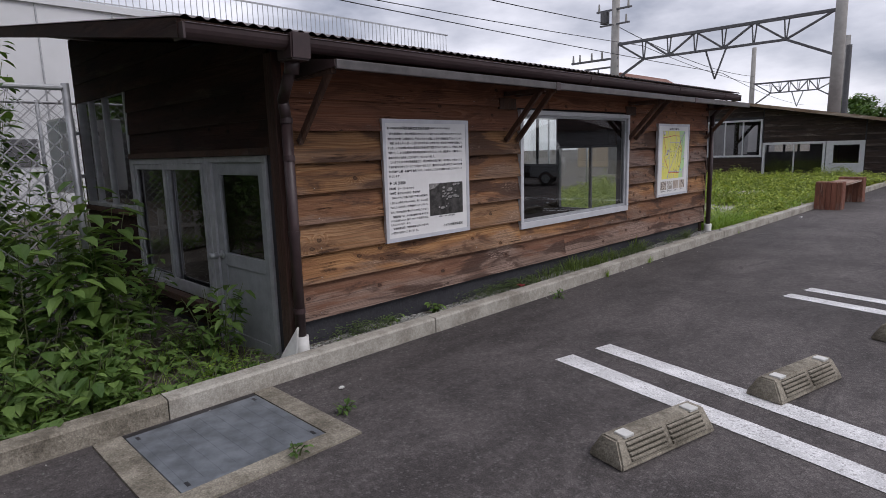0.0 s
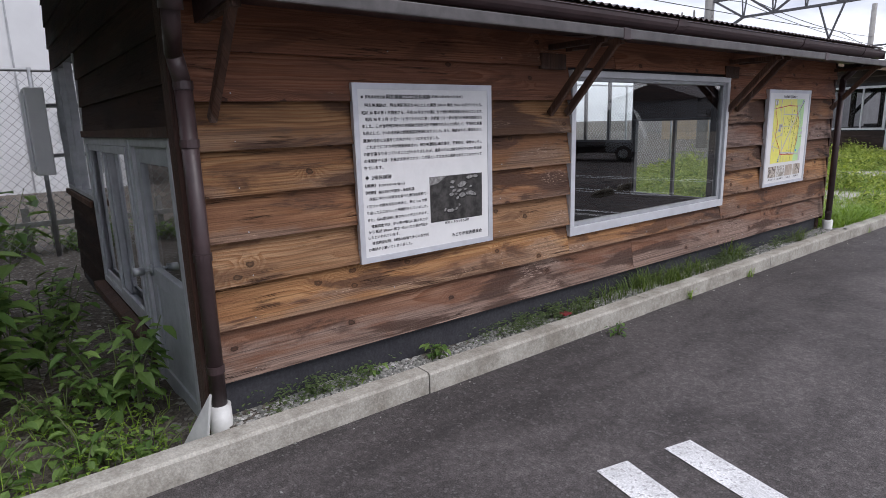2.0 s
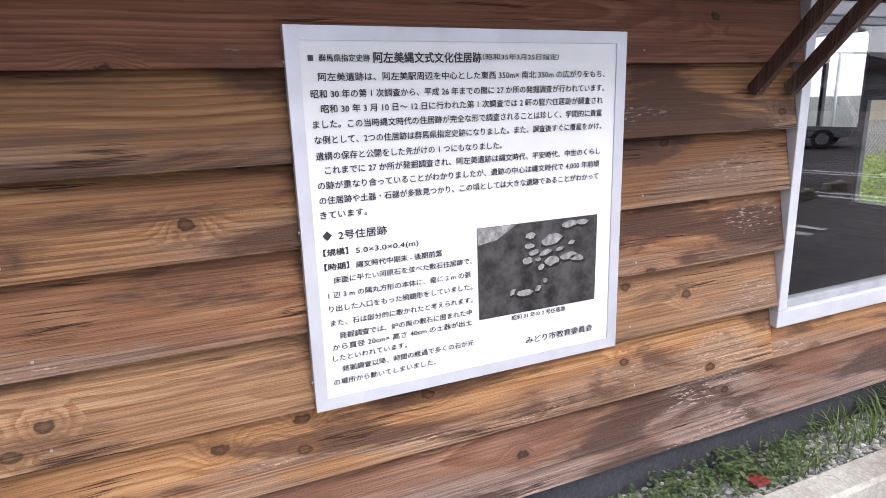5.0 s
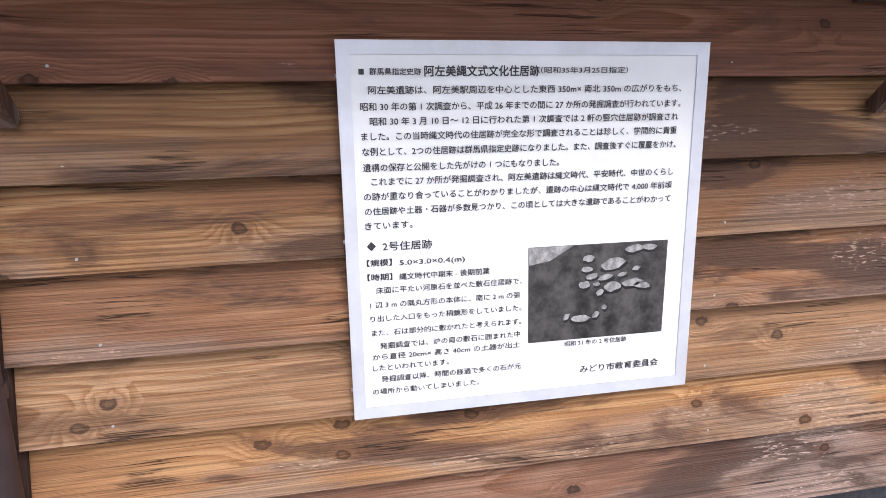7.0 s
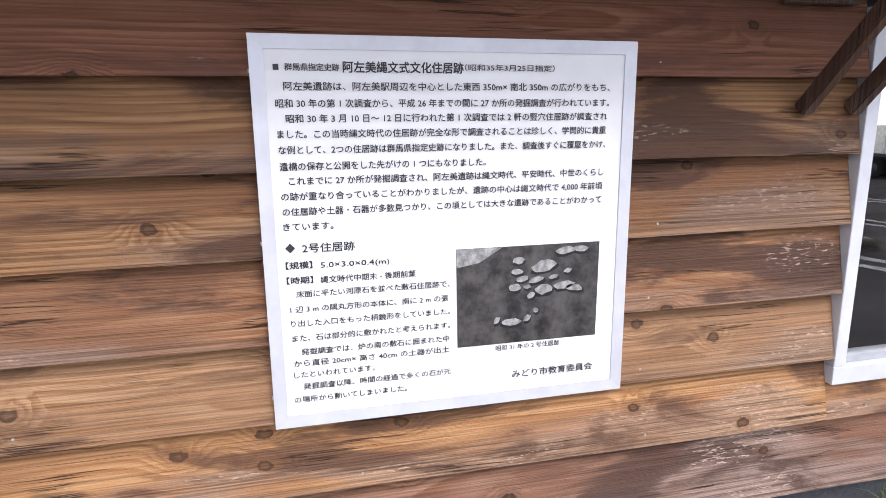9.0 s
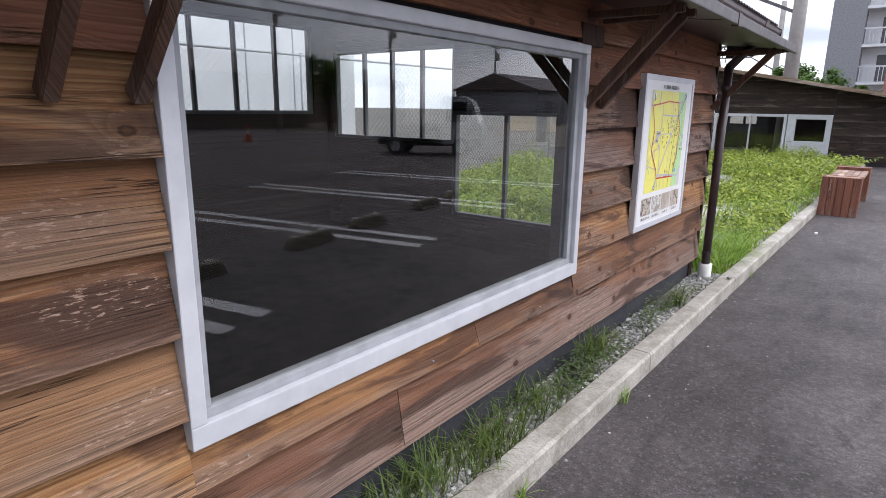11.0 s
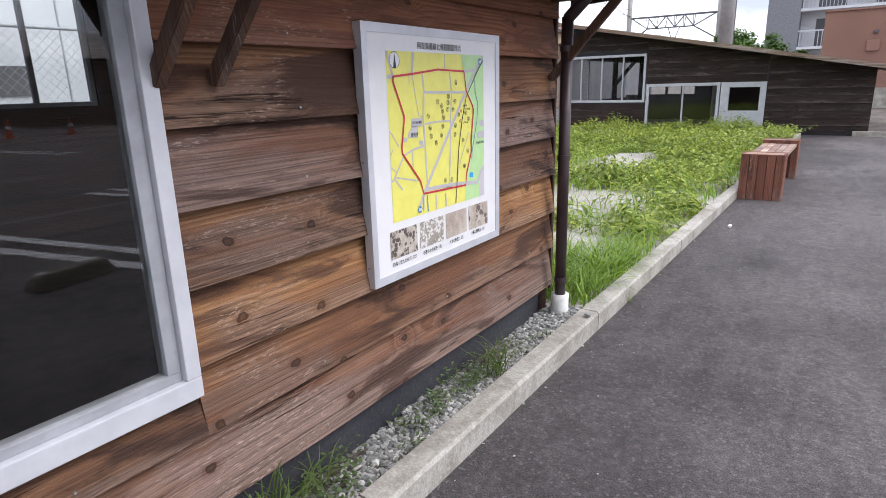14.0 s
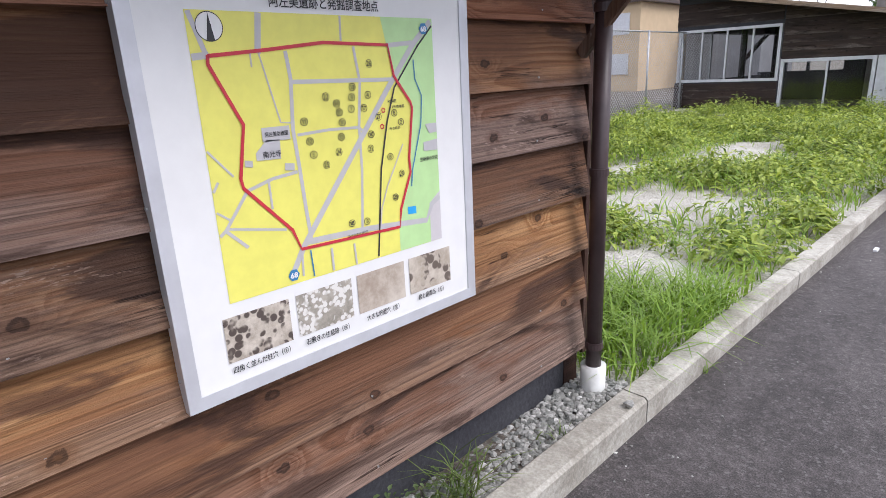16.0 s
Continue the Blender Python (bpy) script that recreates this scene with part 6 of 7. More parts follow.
for x, y, h, s in ((-3.75, 1.60, 0.26, 0.07), (-3.55, 1.78, 0.2, 0.06), (-4.2, 1.50, 0.30, 0.07), (-3.45, 1.5, 0.18, 0.06), (-3.42, 0.9, 0.2, 0.06), (-4.45, 1.75, 0.3, 0.08)):
    bush("weed_clump", (x, y, -0.1), 0.18, h, 11, 7, s, M["leaf"], "low clump of green leafy weeds on bare soil", "weed")

for k in range(7):
    bush("weed_clump", (-9.95, -0.9 + 0.62 * k, -0.1), 0.34, 0.42 + 0.12 * math.sin(k * 1.9), 14, 10, 0.11, M["leaf"], "low leafy weeds before a picket fence", "weed")


def scatter(n, x0, x1, y0, y1, keep=None):
    p = np.stack([RNG.uniform(x0, x1, n), RNG.uniform(y0, y1, n)], 1)
    if keep is not None:
        p = p[keep(p)]
    return p


def on(p, z):
    return np.concatenate([p, np.full((len(p), 1), z) if np.isscalar(z) else z[:, None]], 1)


p = scatter(2600, -4.6, -3.24, -0.6, 2.05, lambda q: RNG.uniform(size=len(q)) < 0.35 + 0.5 * np.sin(q[:, 0] * 7) * np.sin(q[:, 1] * 6 + 1))
n = len(p)
sets = [blade_set(on(p, -0.09), RNG.uniform(0, 6.28, n), RNG.uniform(0.2, 0.9, n), RNG.uniform(0.05, 0.22, n), RNG.uniform(0.003, 0.007, n))]
p = scatter(2600, -4.4, -3.24, -0.6, 1.9, lambda q: (np.sin(q[:, 0] * 5 + 2) * np.sin(q[:, 1] * 4) > -0.25))
n = len(p)
sets.append(leaf_set(on(p, -0.07 + 0.06 * RNG.uniform(size=n)), RNG.uniform(0, 6.28, n), RNG.uniform(-0.1, 0.7, n), RNG.uniform(0.02, 0.04, n), RNG.uniform(0.010, 0.022, n)))
v, f = joined(sets)
tagged(raw("ground_weeds", v, f, M["grass"]), "thin grass and low weeds on bare soil", "weeds", kind="stuff")

# weedy yard between the two huts, on pale grit
bm = bmesh.new()
xs = [-9.4 + 0.31 * i for i in range(21)]
xs[-1] = KB - 0.004
ys = [9.32 + 0.5 * i for i in range(30)]
g = {}
for i, x in enumerate(xs):
    for j, y in enumerate(ys):
        g[i, j] = bm.verts.new((x + (kerb_x(y) if i == len(xs) - 1 else 0), y, 0.03 + 0.025 * noise.noise((x, y, 3.0))))
for i in range(len(xs) - 1):
    for j in range(len(ys) - 1):
        bm.faces.new((g[i, j], g[i + 1, j], g[i + 1, j + 1], g[i, j + 1]))
solid("yard", bm, M["sand"], "pale grit yard between two huts", "gravel", kind="structure", smooth=True)


def bare(q):
    """How open the yard is: pale patches without plants."""
    out = np.zeros(len(q))
    for cx, cy, rx, ry in ((-4.65, 12.95, 0.88, 0.80), (-4.10, 10.80, 0.55, 0.48), (-5.4, 16.8, 0.60, 1.5), (-6.1, 14.4, 0.35, 0.9), (-5.0, 9.9, 0.5, 0.35), (-6.5, 20.5, 1.3, 0.5)):
        out = np.maximum(out, np.exp(-(((q[:, 0] - cx) / rx) ** 2 + ((q[:, 1] - cy) / ry) ** 2) ** 2 * 1.2))
    return out


def yard_keep(q):
    return RNG.uniform(size=len(q)) > 1.03 * bare(q)


def tall(q):
    return np.clip(0.55 + 0.45 * np.sin(q[:, 0] * 1.9 + 0.6) * np.sin(q[:, 1] * 1.3) - 0.15 * np.clip((q[:, 1] - 15) / 6, 0, 1), 0.22, 1.2)


p = scatter(15000, -9.2, -3.24, 9.35, 23.8, yard_keep)
p = p[RNG.uniform(size=len(p)) < np.clip(1.3 - (p[:, 1] - 9.3) / 14, 0.25, 1)]
n, h = len(p), tall(p)
v, f = blade_set(on(p, 0.02), RNG.uniform(0, 6.28, n), RNG.uniform(0.5, 1.3, n), RNG.uniform(0.20, 0.46, n) * (0.5 + 0.55 * h), RNG.uniform(0.007, 0.014, n))
p = scatter(3200, -5.2, -3.25, 9.36, 10.7, lambda q: bare(q) < 0.3)
n = len(p)
v2, f2 = blade_set(on(p, 0.02), RNG.uniform(0, 6.28, n), RNG.uniform(0.5, 1.3, n), RNG.uniform(0.15, 0.42, n), RNG.uniform(0.006, 0.012, n))
v, f = joined([(v, f), (v2, f2)])
tagged(raw("yard_grass", v, f, M["grass"]), "lush bright green grass in a yard", "grass", kind="stuff")
p = scatter(1050, -9.2, -3.38, 9.5, 23.8, lambda q: bare(q) < 0.10)
n, h = len(p), tall(p)
cnt = 120
rr = np.repeat(RNG.uniform(0.16, 0.42, n), cnt)
u, ang = np.sqrt(RNG.uniform(size=n * cnt)), RNG.uniform(0, 6.28, n * cnt)
b = np.repeat(p, cnt, 0) + np.stack([np.cos(ang), np.sin(ang)], 1) * (rr * u)[:, None]
b[:, 0] = np.minimum(b[:, 0], KB - 0.02 + 0.06 * RNG.uniform(size=n * cnt))
h = h * np.clip(0.40 + (p[:, 1] - 9.3) / 11, 0.4, 1.0)
hz = np.repeat(0.09 + 0.46 * h * RNG.uniform(0.2, 1.55, n), cnt) * (1 - 0.75 * u ** 2) * RNG.uniform(0.55, 1.08, n * cnt)
L = RNG.uniform(0.035, 0.11, n * cnt)
ang = ang + RNG.normal(0, 0.9, n * cnt)
keep = bare(b) < 0.35
b, hz, ang, L = b[keep], hz[keep], ang[keep], L[keep]
n = len(b)
v, f = leaf_set(on(b, 0.03 + hz), ang, RNG.uniform(-0.7, 0.55, n), L, L * RNG.uniform(0.34, 0.55, n))
YL = leaf_mat("yard_weed_leaves", (0.075, 0.15, 0.026), (0.52, 0.60, 0.14))
tagged(raw("yard_weeds", v, f, YL), "dense bright green leafy weeds in a yard", "weeds", kind="stuff")
for x, y, h in ((-3.6, 18.2, 0.75), (-3.45, 20.2, 0.8), (-4.3, 20.6, 0.7), (-3.9, 19.2, 0.7), (-5.3, 22.6, 0.6), (-6.3, 23.0, 0.55), (-7.8, 22.9, 0.6), (-3.35, 21.6, 0.7), (-4.5, 22.9, 0.55), (-5.9, 23.3, 0.7), (-4.9, 23.4, 0.5), (-6.9, 23.2, 0.6), (-3.6, 16.6, 0.55), (-4.6, 17.6, 0.5), (-5.2, 19.2, 0.55)):
    bush("weed_clump", (x, y, 0.02), 0.55, h * 0.72, 26, 16, 0.09, YL, "bushy green weed in a yard", "weed")

# gravel in the strip between footing and kerb
t_ = (1 + 5 ** 0.5) / 2
ICO = np.array([(-1, t_, 0), (1, t_, 0), (-1, -t_, 0), (1, -t_, 0), (0, -1, t_), (0, 1, t_), (0, -1, -t_), (0, 1, -t_), (t_, 0, -1), (t_, 0, 1), (-t_, 0, -1), (-t_, 0, 1)]) / 1.9
ICOF = np.array([(0, 11, 5), (0, 5, 1), (0, 1, 7), (0, 7, 10), (0, 10, 11), (1, 5, 9), (5, 11, 4), (11, 10, 2), (10, 7, 6), (7, 1, 8), (3, 9, 4), (3, 4, 2), (3, 2, 6), (3, 6, 8), (3, 8, 9), (4, 9, 5), (2, 4, 11), (6, 2, 10), (8, 6, 7), (9, 8, 1)])


def stones(p, size):
    n = len(p)
    v = ICO[None] * (1 + RNG.uniform(-0.28, 0.28, (n, 12, 1))) * (size[:, None, None] * np.stack([RNG.uniform(0.7, 1.25, n), RNG.uniform(0.7, 1.25, n), RNG.uniform(0.5, 0.9, n)], 1)[:, None, :])
    a = RNG.uniform(0, 6.28, n)
    c, s = np.cos(a)[:, None], np.sin(a)[:, None]
    v = np.stack([v[:, :, 0] * c - v[:, :, 1] * s, v[:, :, 0] * s + v[:, :, 1] * c, v[:, :, 2]], 2) + p[:, None, :]
    f = ((np.arange(n) * 12)[:, None, None] + ICOF[None]).reshape(-1, 3)
    return v.reshape(-1, 3), f


n_ = Nodes("gravel_stones", 0.85, 0.0, 0.35)
r_ = n_.island()
n_.colour(n_.mix(0.6, n_.ramp(r_, [(0.0, (0.16, 0.165, 0.15)), (0.5, (0.30, 0.30, 0.275)), (0.9, (0.46, 0.45, 0.42)), (1.0, (0.66, 0.65, 0.62))]), n_.ramp(n_.noise(n_.pos, 160.0, 4.0), [(0.3, 0.45), (0.7, 1.3)]), "MULTIPLY"))
M["gravel"] = n_.m


def gravel_z(q):
    f = np.clip((KB - q[:, 0]) / 0.25, 0, 1)
    return 0.085 - 0.03 * f + 0.012 * np.sin(q[:, 1] * 5)


bm = bmesh.new()
sweep(bm, [(KB, -0.1), (KB, 0.07), (FX - 0.03, 0.055), (FX - 0.03, -0.1)], "y", 2.12, 9.30)
solid("gravel_bed", bm, M["soil"], "grey soil under loose gravel", "gravel", kind="structure")
p = scatter(12500, FX - 0.02, KB - 0.012, 2.14, 9.28)
n = len(p)
v, f = stones(on(p, gravel_z(p) + RNG.uniform(-0.012, 0.004, n)), RNG.uniform(0.008, 0.019, n))
tagged(raw("gravel", v, f, M["gravel"]), "loose grey crushed gravel along a footing", "gravel", kind="stuff")
p = scatter(500, KX + 0.01, KX + 0.5, -1.0, 14.0, lambda q: RNG.uniform(size=len(q)) < np.exp(-(q[:, 0] - KX) * 6))
n = len(p)
v, f = stones(on(p, 0.002), RNG.uniform(0.002, 0.007, n))
tagged(raw("loose_grit", v, f, M["gravel"]), "loose grit on asphalt beside a kerb", "grit", kind="stuff")


M["stripgrass"] = leaf_mat("strip_grass", (0.075, 0.125, 0.03), (0.20, 0.275, 0.075))


def tuft(x, y, z, n, h, spread, w=0.007, name="grass_tuft", mat="grass"):
    p = np.array([[x, y]]) + RNG.normal(0, spread, (n, 2))
    p[:, 0] = np.clip(p[:, 0], FX + 0.01, KB - 0.01) if FX < x < KB else p[:, 0]
    v, f = blade_set(on(p, z), RNG.uniform(0, 6.28, n), RNG.uniform(0.3, 1.1, n), RNG.uniform(0.45, 1.0, n) * h, RNG.uniform(0.5, 1.0, n) * w)
    ob = raw(name, v, f, M[mat], at=(x, y, z))
    return tagged(ob, "tuft of bright green grass in gravel", "grass tuft", "grass tufts")


for x, y, n, h, s in ((-3.36, 5.05, 90, 0.20, 0.07), (-3.33, 5.30, 110, 0.24, 0.08), (-3.35, 5.60, 120, 0.26, 0.08), (-3.32, 5.90, 110, 0.24, 0.08), (-3.34, 6.20, 110, 0.24, 0.08), (-3.37, 6.95, 70, 0.32, 0.045),
                      (-3.30, 8.25, 75, 0.32, 0.045), (-3.28, 6.55, 40, 0.14, 0.06), (-3.27, 8.75, 16, 0.10, 0.03), (-3.42, 7.15, 30, 0.22, 0.04), (-3.38, 4.75, 60, 0.16, 0.07), (-3.30, 6.40, 70, 0.18, 0.07), (-3.36, 5.45, 90, 0.30, 0.06), (-3.30, 5.80, 80, 0.22, 0.06)):
    tuft(x, y, 0.07, int(n * 0.8), h * 0.92, s, mat="stripgrass")
for x, y, z, n, h, s in ((KX + 0.02, 5.72, 0.0, 16, 0.13, 0.012), (KX + 0.02, 6.72, 0.0, 14, 0.13, 0.012), (KX + 0.02, 9.75, 0.0, 10, 0.12, 0.01), (KB - 0.05, 2.75, 0.06, 20, 0.10, 0.04)):
    tuft(x, y, z, n, h, s)
p = scatter(1500, FX + 0.02, KB - 0.02, 2.2, 9.2, lambda q: RNG.uniform(size=len(q)) < np.exp(-((q[:, 1] - 4.3) / 0.42) ** 2) + 0.9 * np.exp(-((q[:, 1] - 6.75) / 0.4) ** 2) + 0.5 * np.exp(-((q[:, 1] - 2.6) / 0.3) ** 2) + 0.35 * np.exp(-((q[:, 1] - 8.0) / 0.35) ** 2))
n = len(p)
b = np.repeat(p, 9, 0) + RNG.normal(0, 0.02, (n * 9, 2))
b[:, 0] = np.minimum(b[:, 0], KB + 0.01)
L = RNG.uniform(0.014, 0.03, n * 9)
v, f = leaf_set(on(b, 0.075 + RNG.uniform(0, 0.09, n * 9)), RNG.uniform(0, 6.28, n * 9), RNG.uniform(-0.3, 0.7, n * 9), L, L * 0.6)
CLOV = leaf_mat("small_grey_green_leaves", (0.07, 0.11, 0.045), (0.17, 0.23, 0.10))
tagged(raw("creeping_weeds", v, f, CLOV), "small grey-green creeping weeds in gravel", "weeds", kind="stuff")
for x, y, h in ((-3.37, 2.93, 0.16), (-3.32, 3.32, 0.15), (-3.40, 3.40, 0.13)):
    bush("weed_seedling", (x, y, 0.06), 0.05, h, 3, 7, 0.05, M["leaf"], "small green seedling in gravel by a dark footing", "weed")
for x, y in ((-2.47, 1.78), (-2.25, 1.36), (-2.98, 4.6)):
    bush("weed_seedling", (x, y, 0.0), 0.05, 0.11, 4, 5, 0.04, M["leafdark"], "small weed sprouting through asphalt", "weed")


# ---- small things ----
bm = bmesh.new()
box(bm, -3.32, -3.26, 4.40, 4.47, 0.11, 0.122, 0.004)
solid("red_scrap", bm, plain("red_plastic", (0.30, 0.035, 0.04), 0.5), "crumpled red plastic scrap among weeds", "litter")
for fx, fy in ((-4.90, 1.38), (-4.97, 1.36)):
    v, f = leaf_set(np.tile([fx, fy, 0.0], (9, 1)), np.linspace(0, 5.6, 9), np.full(9, 0.5), np.full(9, 0.05), np.full(9, 0.045))
    fl = thing("red_flower", (fx, fy, -0.1), "small orange-red flower on a thin stem", "flower", "red flowers")
    raw("petals", v, f, plain("flower_red", (0.62, 0.06, 0.025), 0.6), parent=fl)
    part("stem", rod(bmesh.new(), (fx, fy, -0.12), (fx, fy, 0.005), 0.004, 6), M["stem"], fl)
solid("white_scrap", boxes((-2.90, -2.87, 12.35, 12.43, 0.0, 0.02), bevel=0.006), M["white"], "small white scrap on asphalt", "litter")
v, f = stones(np.array([[-3.13, 9.07, 0.135]]), np.array([0.022]))
tagged(raw("pebble", v, f, M["gravel"], at=(-3.13, 9.07, 0.125)), "grey pebble lying on a kerb", "stone")
v, f = stones(np.array([[-2.75, 1.97, 0.01]]), np.array([0.016]))
tagged(raw("pebble", v, f, M["pvc"], at=(-2.75, 1.97, 0.0)), "white pebble on asphalt", "stone")

# screw heads along the boards
screw_me = finish("screw", rod(bmesh.new(), (-0.006, 0, 0), (0.003, 0, 0), 0.0036, 8), M["galv"])
for r in range(8):
    for k in range(9):
        y = 2.32 + 0.82 * k + random.uniform(-0.02, 0.02)
        if WY0 - 0.05 < y < WY1 + 0.05 and 1 < r < 7:
            continue
        fr = (y - Y0) / (Y1 - Y0)
        z = LEFT[r] * (1 - fr) + RIGHT[r] * fr + 0.035
        s = new("screw", screw_me)
        s.parent = wall_front
        s.location = Vector((FX + 0.0175, y, z)) - ORG[wall_front.name]

# ---- the lot behind, seen in the glass ----
def light_truck(at, turn):
    """A small pickup: box cab over the front axle, low dropside bed behind."""
    ob = thing("light_truck", at, "small silver pickup truck with a dark empty bed", "truck")
    x, y, z = at
    paint = plain("silver_car_paint", (0.42, 0.44, 0.46), 0.3, 0.4, 0.05)
    dark = plain("dark_car_glass", (0.02, 0.022, 0.025), 0.08)

    def hull(prof, half, mat, name, bevel=0.04, label=""):
        bm = bmesh.new()
        a = [bm.verts.new((x + p, y - half, z + q)) for p, q in prof]
        b = [bm.verts.new((x + p, y + half, z + q)) for p, q in prof]
        bm.faces.new(a), bm.faces.new(b[::-1])
        for i in range(len(prof)):
            j = (i + 1) % len(prof)
            bm.faces.new((a[i], a[j], b[j], b[i]))
        bmesh.ops.bevel(bm, geom=list(bm.edges), offset=bevel, segments=2, affect="EDGES")
        return part(name, bm, mat, ob, label)

    hull([(0.45, 0.32), (1.66, 0.32), (1.70, 0.85), (1.58, 1.0), (1.28, 1.70), (1.12, 1.78), (0.52, 1.78), (0.45, 1.68)], 0.72, paint, "cab")
    part("chassis", boxes((x - 1.65, x + 1.4, y - 0.45, y + 0.45, z + 0.28, z + 0.50), bevel=0.02), M["wire"], ob)
    part("bed_floor", boxes((x - 1.68, x + 0.42, y - 0.70, y + 0.70, z + 0.52, z + 0.60), bevel=0.01), M["truss"], ob)
    for b in ((x - 1.68, x + 0.42, y - 0.72, y - 0.69), (x - 1.68, x + 0.42, y + 0.69, y + 0.72), (x - 1.71, x - 1.68, y - 0.70, y + 0.70)):
        part("dropside", boxes((*b, z + 0.52, z + 0.88), bevel=0.006), M["truss"], ob, "dark steel dropside")
    part("guard_frame", boxes((x + 0.38, x + 0.42, y - 0.68, y - 0.64, z + 0.60, z + 1.72), (x + 0.38, x + 0.42, y + 0.64, y + 0.68, z + 0.60, z + 1.72), (x + 0.38, x + 0.42, y - 0.64, y + 0.64, z + 1.68, z + 1.72)), M["galv"], ob)
    for s in (-1, 1):
        part("window", boxes((x + 0.58, x + 1.22, y + s * 0.715 - 0.012, y + s * 0.715 + 0.012, z + 1.02, z + 1.62), bevel=0.01), dark, ob)
        part("headlight", boxes((x + 1.66, x + 1.72, y + s * 0.5 - 0.12, y + s * 0.5 + 0.12, z + 0.62, z + 0.80), bevel=0.02), M["white"], ob)
        part("mirror", boxes((x + 1.30, x + 1.40, y + s * 0.84 - 0.07, y + s * 0.84 + 0.07, z + 1.15, z + 1.38), bevel=0.02), M["wire"], ob)
        part("mirror_arm", boxes((x + 1.33, x + 1.36, y + min(s * 0.70, s * 0.80), y + max(s * 0.70, s * 0.80), z + 1.24, z + 1.27)), M["wire"], ob)
        for wx in (-1.0, 1.05):
            w = part("wheel", rod(bmesh.new(), (x + wx, y + s * 0.58, z + 0.27), (x + wx, y + s * 0.735, z + 0.27), 0.27, 22), M["wire"], ob)
            part("rim", rod(bmesh.new(), (x + wx, y + s * 0.73, z + 0.27), (x + wx, y + s * 0.745, z + 0.27), 0.16, 18), M["galv"], w)
    part("rear_window", boxes((x + 0.435, x + 0.455, y - 0.5, y + 0.5, z + 1.1, z + 1.58), bevel=0.006), dark, ob)
    part("windscreen", beam(bmesh.new(), (x + 1.57, y, z + 1.06), (x + 1.33, y, z + 1.64), 1.28, 0.03), dark, ob)
    ob.matrix_basis = pose(*at, 0, 0, turn)
    return ob


light_truck((7.3, 18.8, 0), 152)
orange = plain("cone_orange", (0.55, 0.10, 0.03), 0.5)
cone = thing("traffic_cone", (21.0, 15.3, 0), "faded orange traffic cone with a pale band", "traffic cone", "traffic cones")
part("cone_base", boxes((20.82, 21.18, 15.12, 15.48, 0, 0.03), bevel=0.01), orange, cone)
part("cone_body", rod(bmesh.new(), (21, 15.3, 0.03), (21, 15.3, 0.7), 0.14, 18, 0.03), orange, cone, smooth=True)
part("cone_band", rod(bmesh.new(), (21, 15.3, 0.32), (21, 15.3, 0.48), 0.097, 18, 0.073), M["pvc"], cone)
copy_thing(cone, pose(20.6, 17.3, 0))
copy_thing(cone, pose(16.4, 18.2, 0))

dark_wall = plain("dark_house_wall", (0.10, 0.085, 0.075), 0.8, 0.0, 0.1, 1.0)
for x, y, w, d, h, m in ((34, 26, 9, 12, 3.4, "d"), (38, 8, 10, 11, 3.0, "g"), (44, 46, 12, 12, 3.6, "d"), (30, 62, 10, 10, 3.2, "g"), (12, 70, 9, 9, 3.2, "d"), (46, -12, 12, 14, 3.6, "d")):
    hs = thing("house", (x, y, -0.1), "low dark house beyond the car park", "house", "houses beyond the lot")
    part("wall", boxes((x - w / 2, x + w / 2, y - d / 2, y + d / 2, -0.1, h)), dark_wall if m == "d" else GREY, hs)
    bm = bmesh.new()
    prof = [(x - w / 2 - 0.5, h), (x + w / 2 + 0.5, h), (x, h + 1.7)]
    sweep(bm, prof, "y", y - d / 2 - 0.4, y + d / 2 + 0.4)
    part("roof", bm, M["roof"], hs)
    for k in range(3):
        wy = y - d / 2 + (k + 0.6) * d / 3.4
        part("window", boxes((x - w / 2 - 0.03, x - w / 2, wy, wy + 1.3, 0.9, 2.1)), M["truss"], hs)
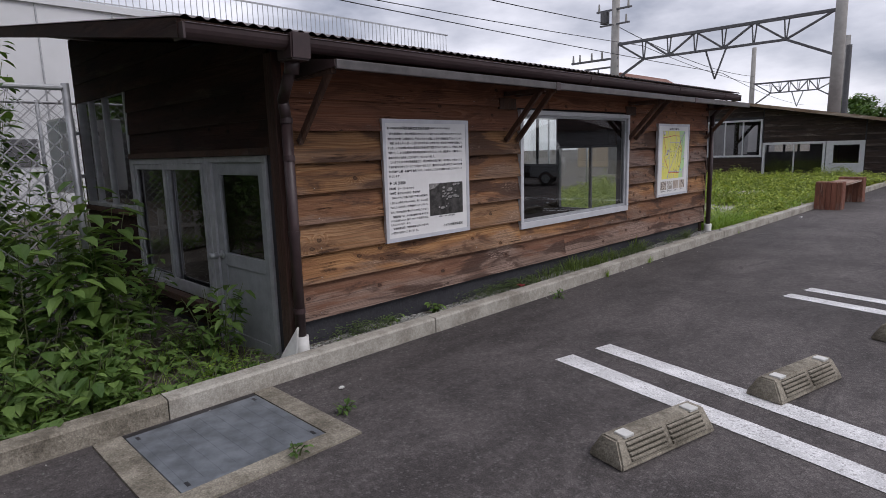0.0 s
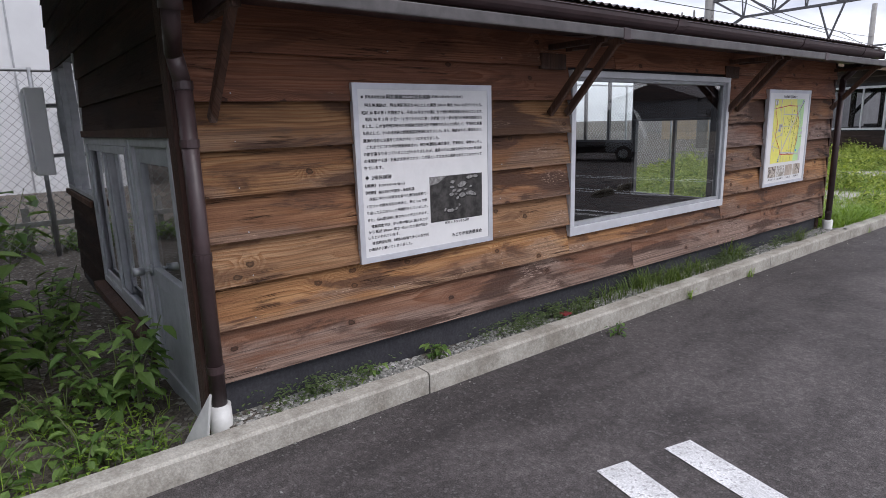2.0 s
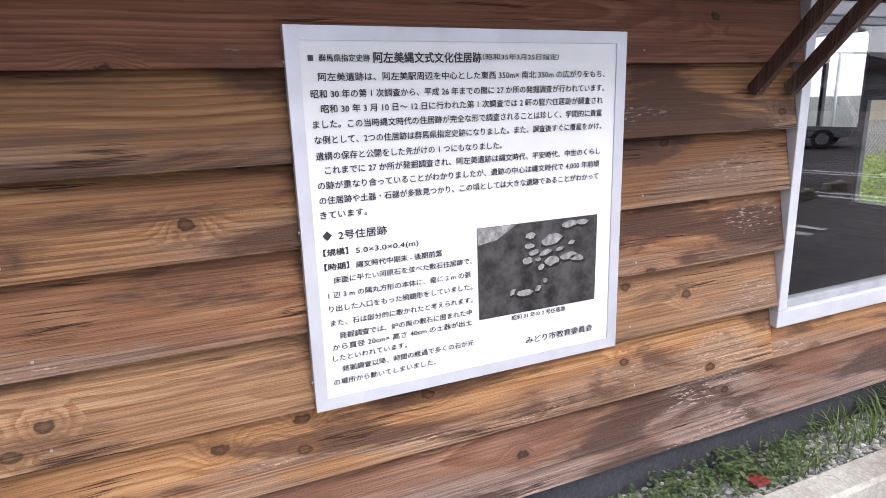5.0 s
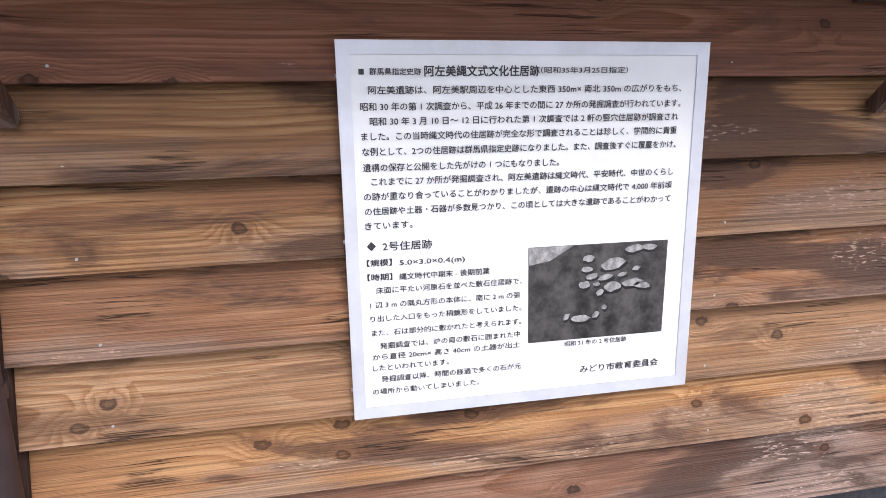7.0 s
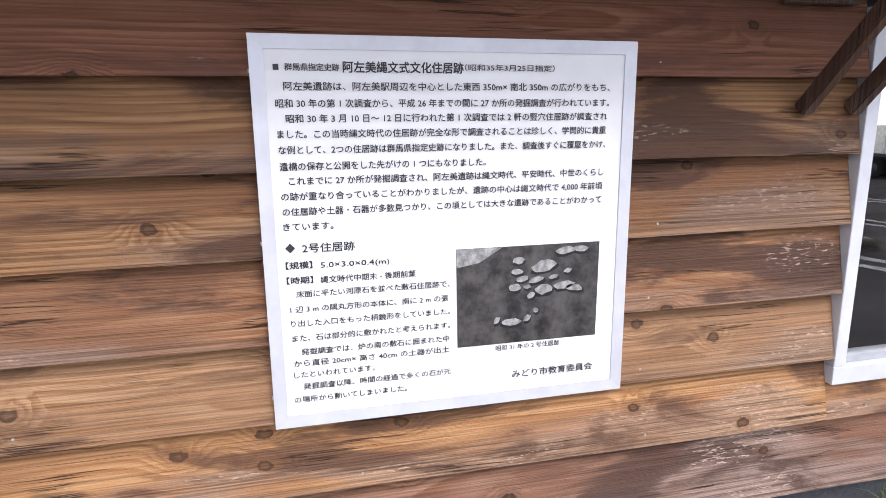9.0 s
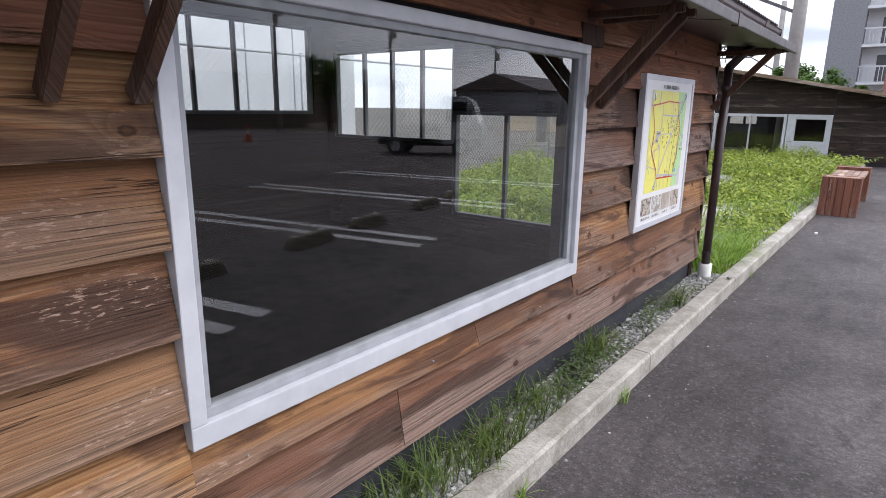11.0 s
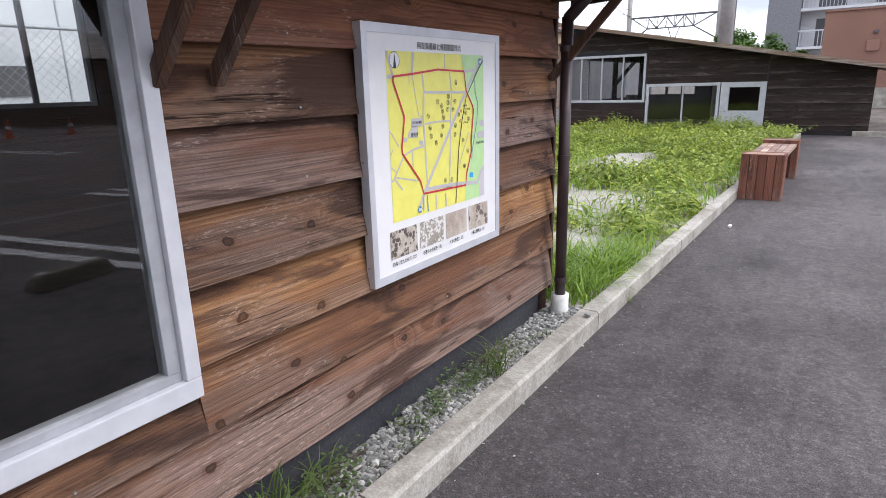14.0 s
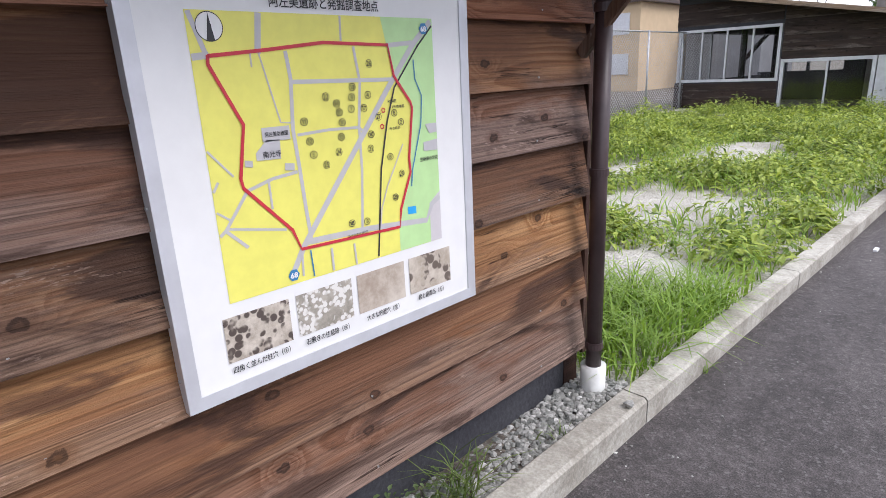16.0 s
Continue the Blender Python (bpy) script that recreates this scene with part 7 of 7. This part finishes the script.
for x, y, h in ((22, 24, 8.5), (27, 38, 9.0), (20, 52, 8.5), (31, 10, 9.0), (36, 66, 9.5), (24, -6, 8.5)):
    up = thing("utility_pole", (x, y, 0), "grey concrete utility pole with crossarms", "utility pole", "street poles")
    part("pole", rod(bmesh.new(), (x, y, -0.1), (x, y, h), 0.16, 12, 0.10), M["pole"], up, smooth=True)
    for z in (h - 0.4, h - 1.1):
        part("crossarm", beam(bmesh.new(), (x - 0.1, y - 0.9, z), (x - 0.1, y + 0.9, z), 0.09, 0.09), M["truss"], up)
    part("transformer", rod(bmesh.new(), (x - 0.35, y, h - 2.6), (x - 0.35, y, h - 1.8), 0.22, 14), M["pole"], up)
wire_line([(22, 24, 8.1), (27, 38, 8.6), (20, 52, 8.1)], 0.5)
wire_line([(24, -6, 8.1), (31, 10, 8.6), (22, 24, 8.1)], 0.5)


def tree(at, h, r, label):
    """A broad tree: tapered trunk, forked limbs, a crown of leaf clumps with gaps."""
    ob = thing("tree", at, label, "tree")
    bm = bmesh.new()
    x, y, z = at
    rod(bm, (x, y, z - 0.1), (x, y, z + h * 0.5), 0.16, 9, 0.1)
    tips = []
    for k in range(7):
        a = k * 0.9 + RNG.uniform(0, 0.5)
        e = (x + r * 0.6 * math.cos(a), y + r * 0.6 * math.sin(a), z + h * RNG.uniform(0.6, 0.9))
        rod(bm, (x, y, z + h * RNG.uniform(0.3, 0.48)), e, 0.07, 6, 0.025)
        tips.append(e)
    part("trunk", bm, M["timber"], ob)
    clumps = []
    for e in tips:
        for _ in range(7):
            clumps.append(np.array(e) + RNG.uniform(-1, 1, 3) * np.array([r * 0.4, r * 0.4, h * 0.16]))
    n = 6000
    q = RNG.normal(0, 1, (n, 3))
    q /= np.linalg.norm(q, axis=1)[:, None]
    c = np.array(clumps)[RNG.integers(0, len(clumps), n)] + q * (RNG.uniform(0.35, 1.0, n) * r * 0.24)[:, None]
    L = RNG.uniform(0.14, 0.28, n)
    v, f = leaf_set(c, RNG.uniform(0, 6.28, n), RNG.uniform(-0.8, 0.6, n), L, L * 0.65)
    raw("crown", v, f, M["leafdark"], parent=ob)
    return ob


tree((26, 31, 0), 4.5, 2.0, "dark round tree beyond the car park")
tree((-7.5, 45, 0), 3.9, 1.8, "leafy tree behind the second hut")
tree((-4.6, 46, 0), 2.7, 1.2, "leafy tree before an apartment block")

for x, y, h, r in ((-11.5, -3.5, 5.5, 2.6), (-15.5, -6.5, 6.5, 3.2), (-8.5, -8.0, 5.5, 2.8), (-17.0, -2.6, 6.0, 2.6)):
    tree((x, y, -0.1), h, r, "dense leafy tree beside the car park")
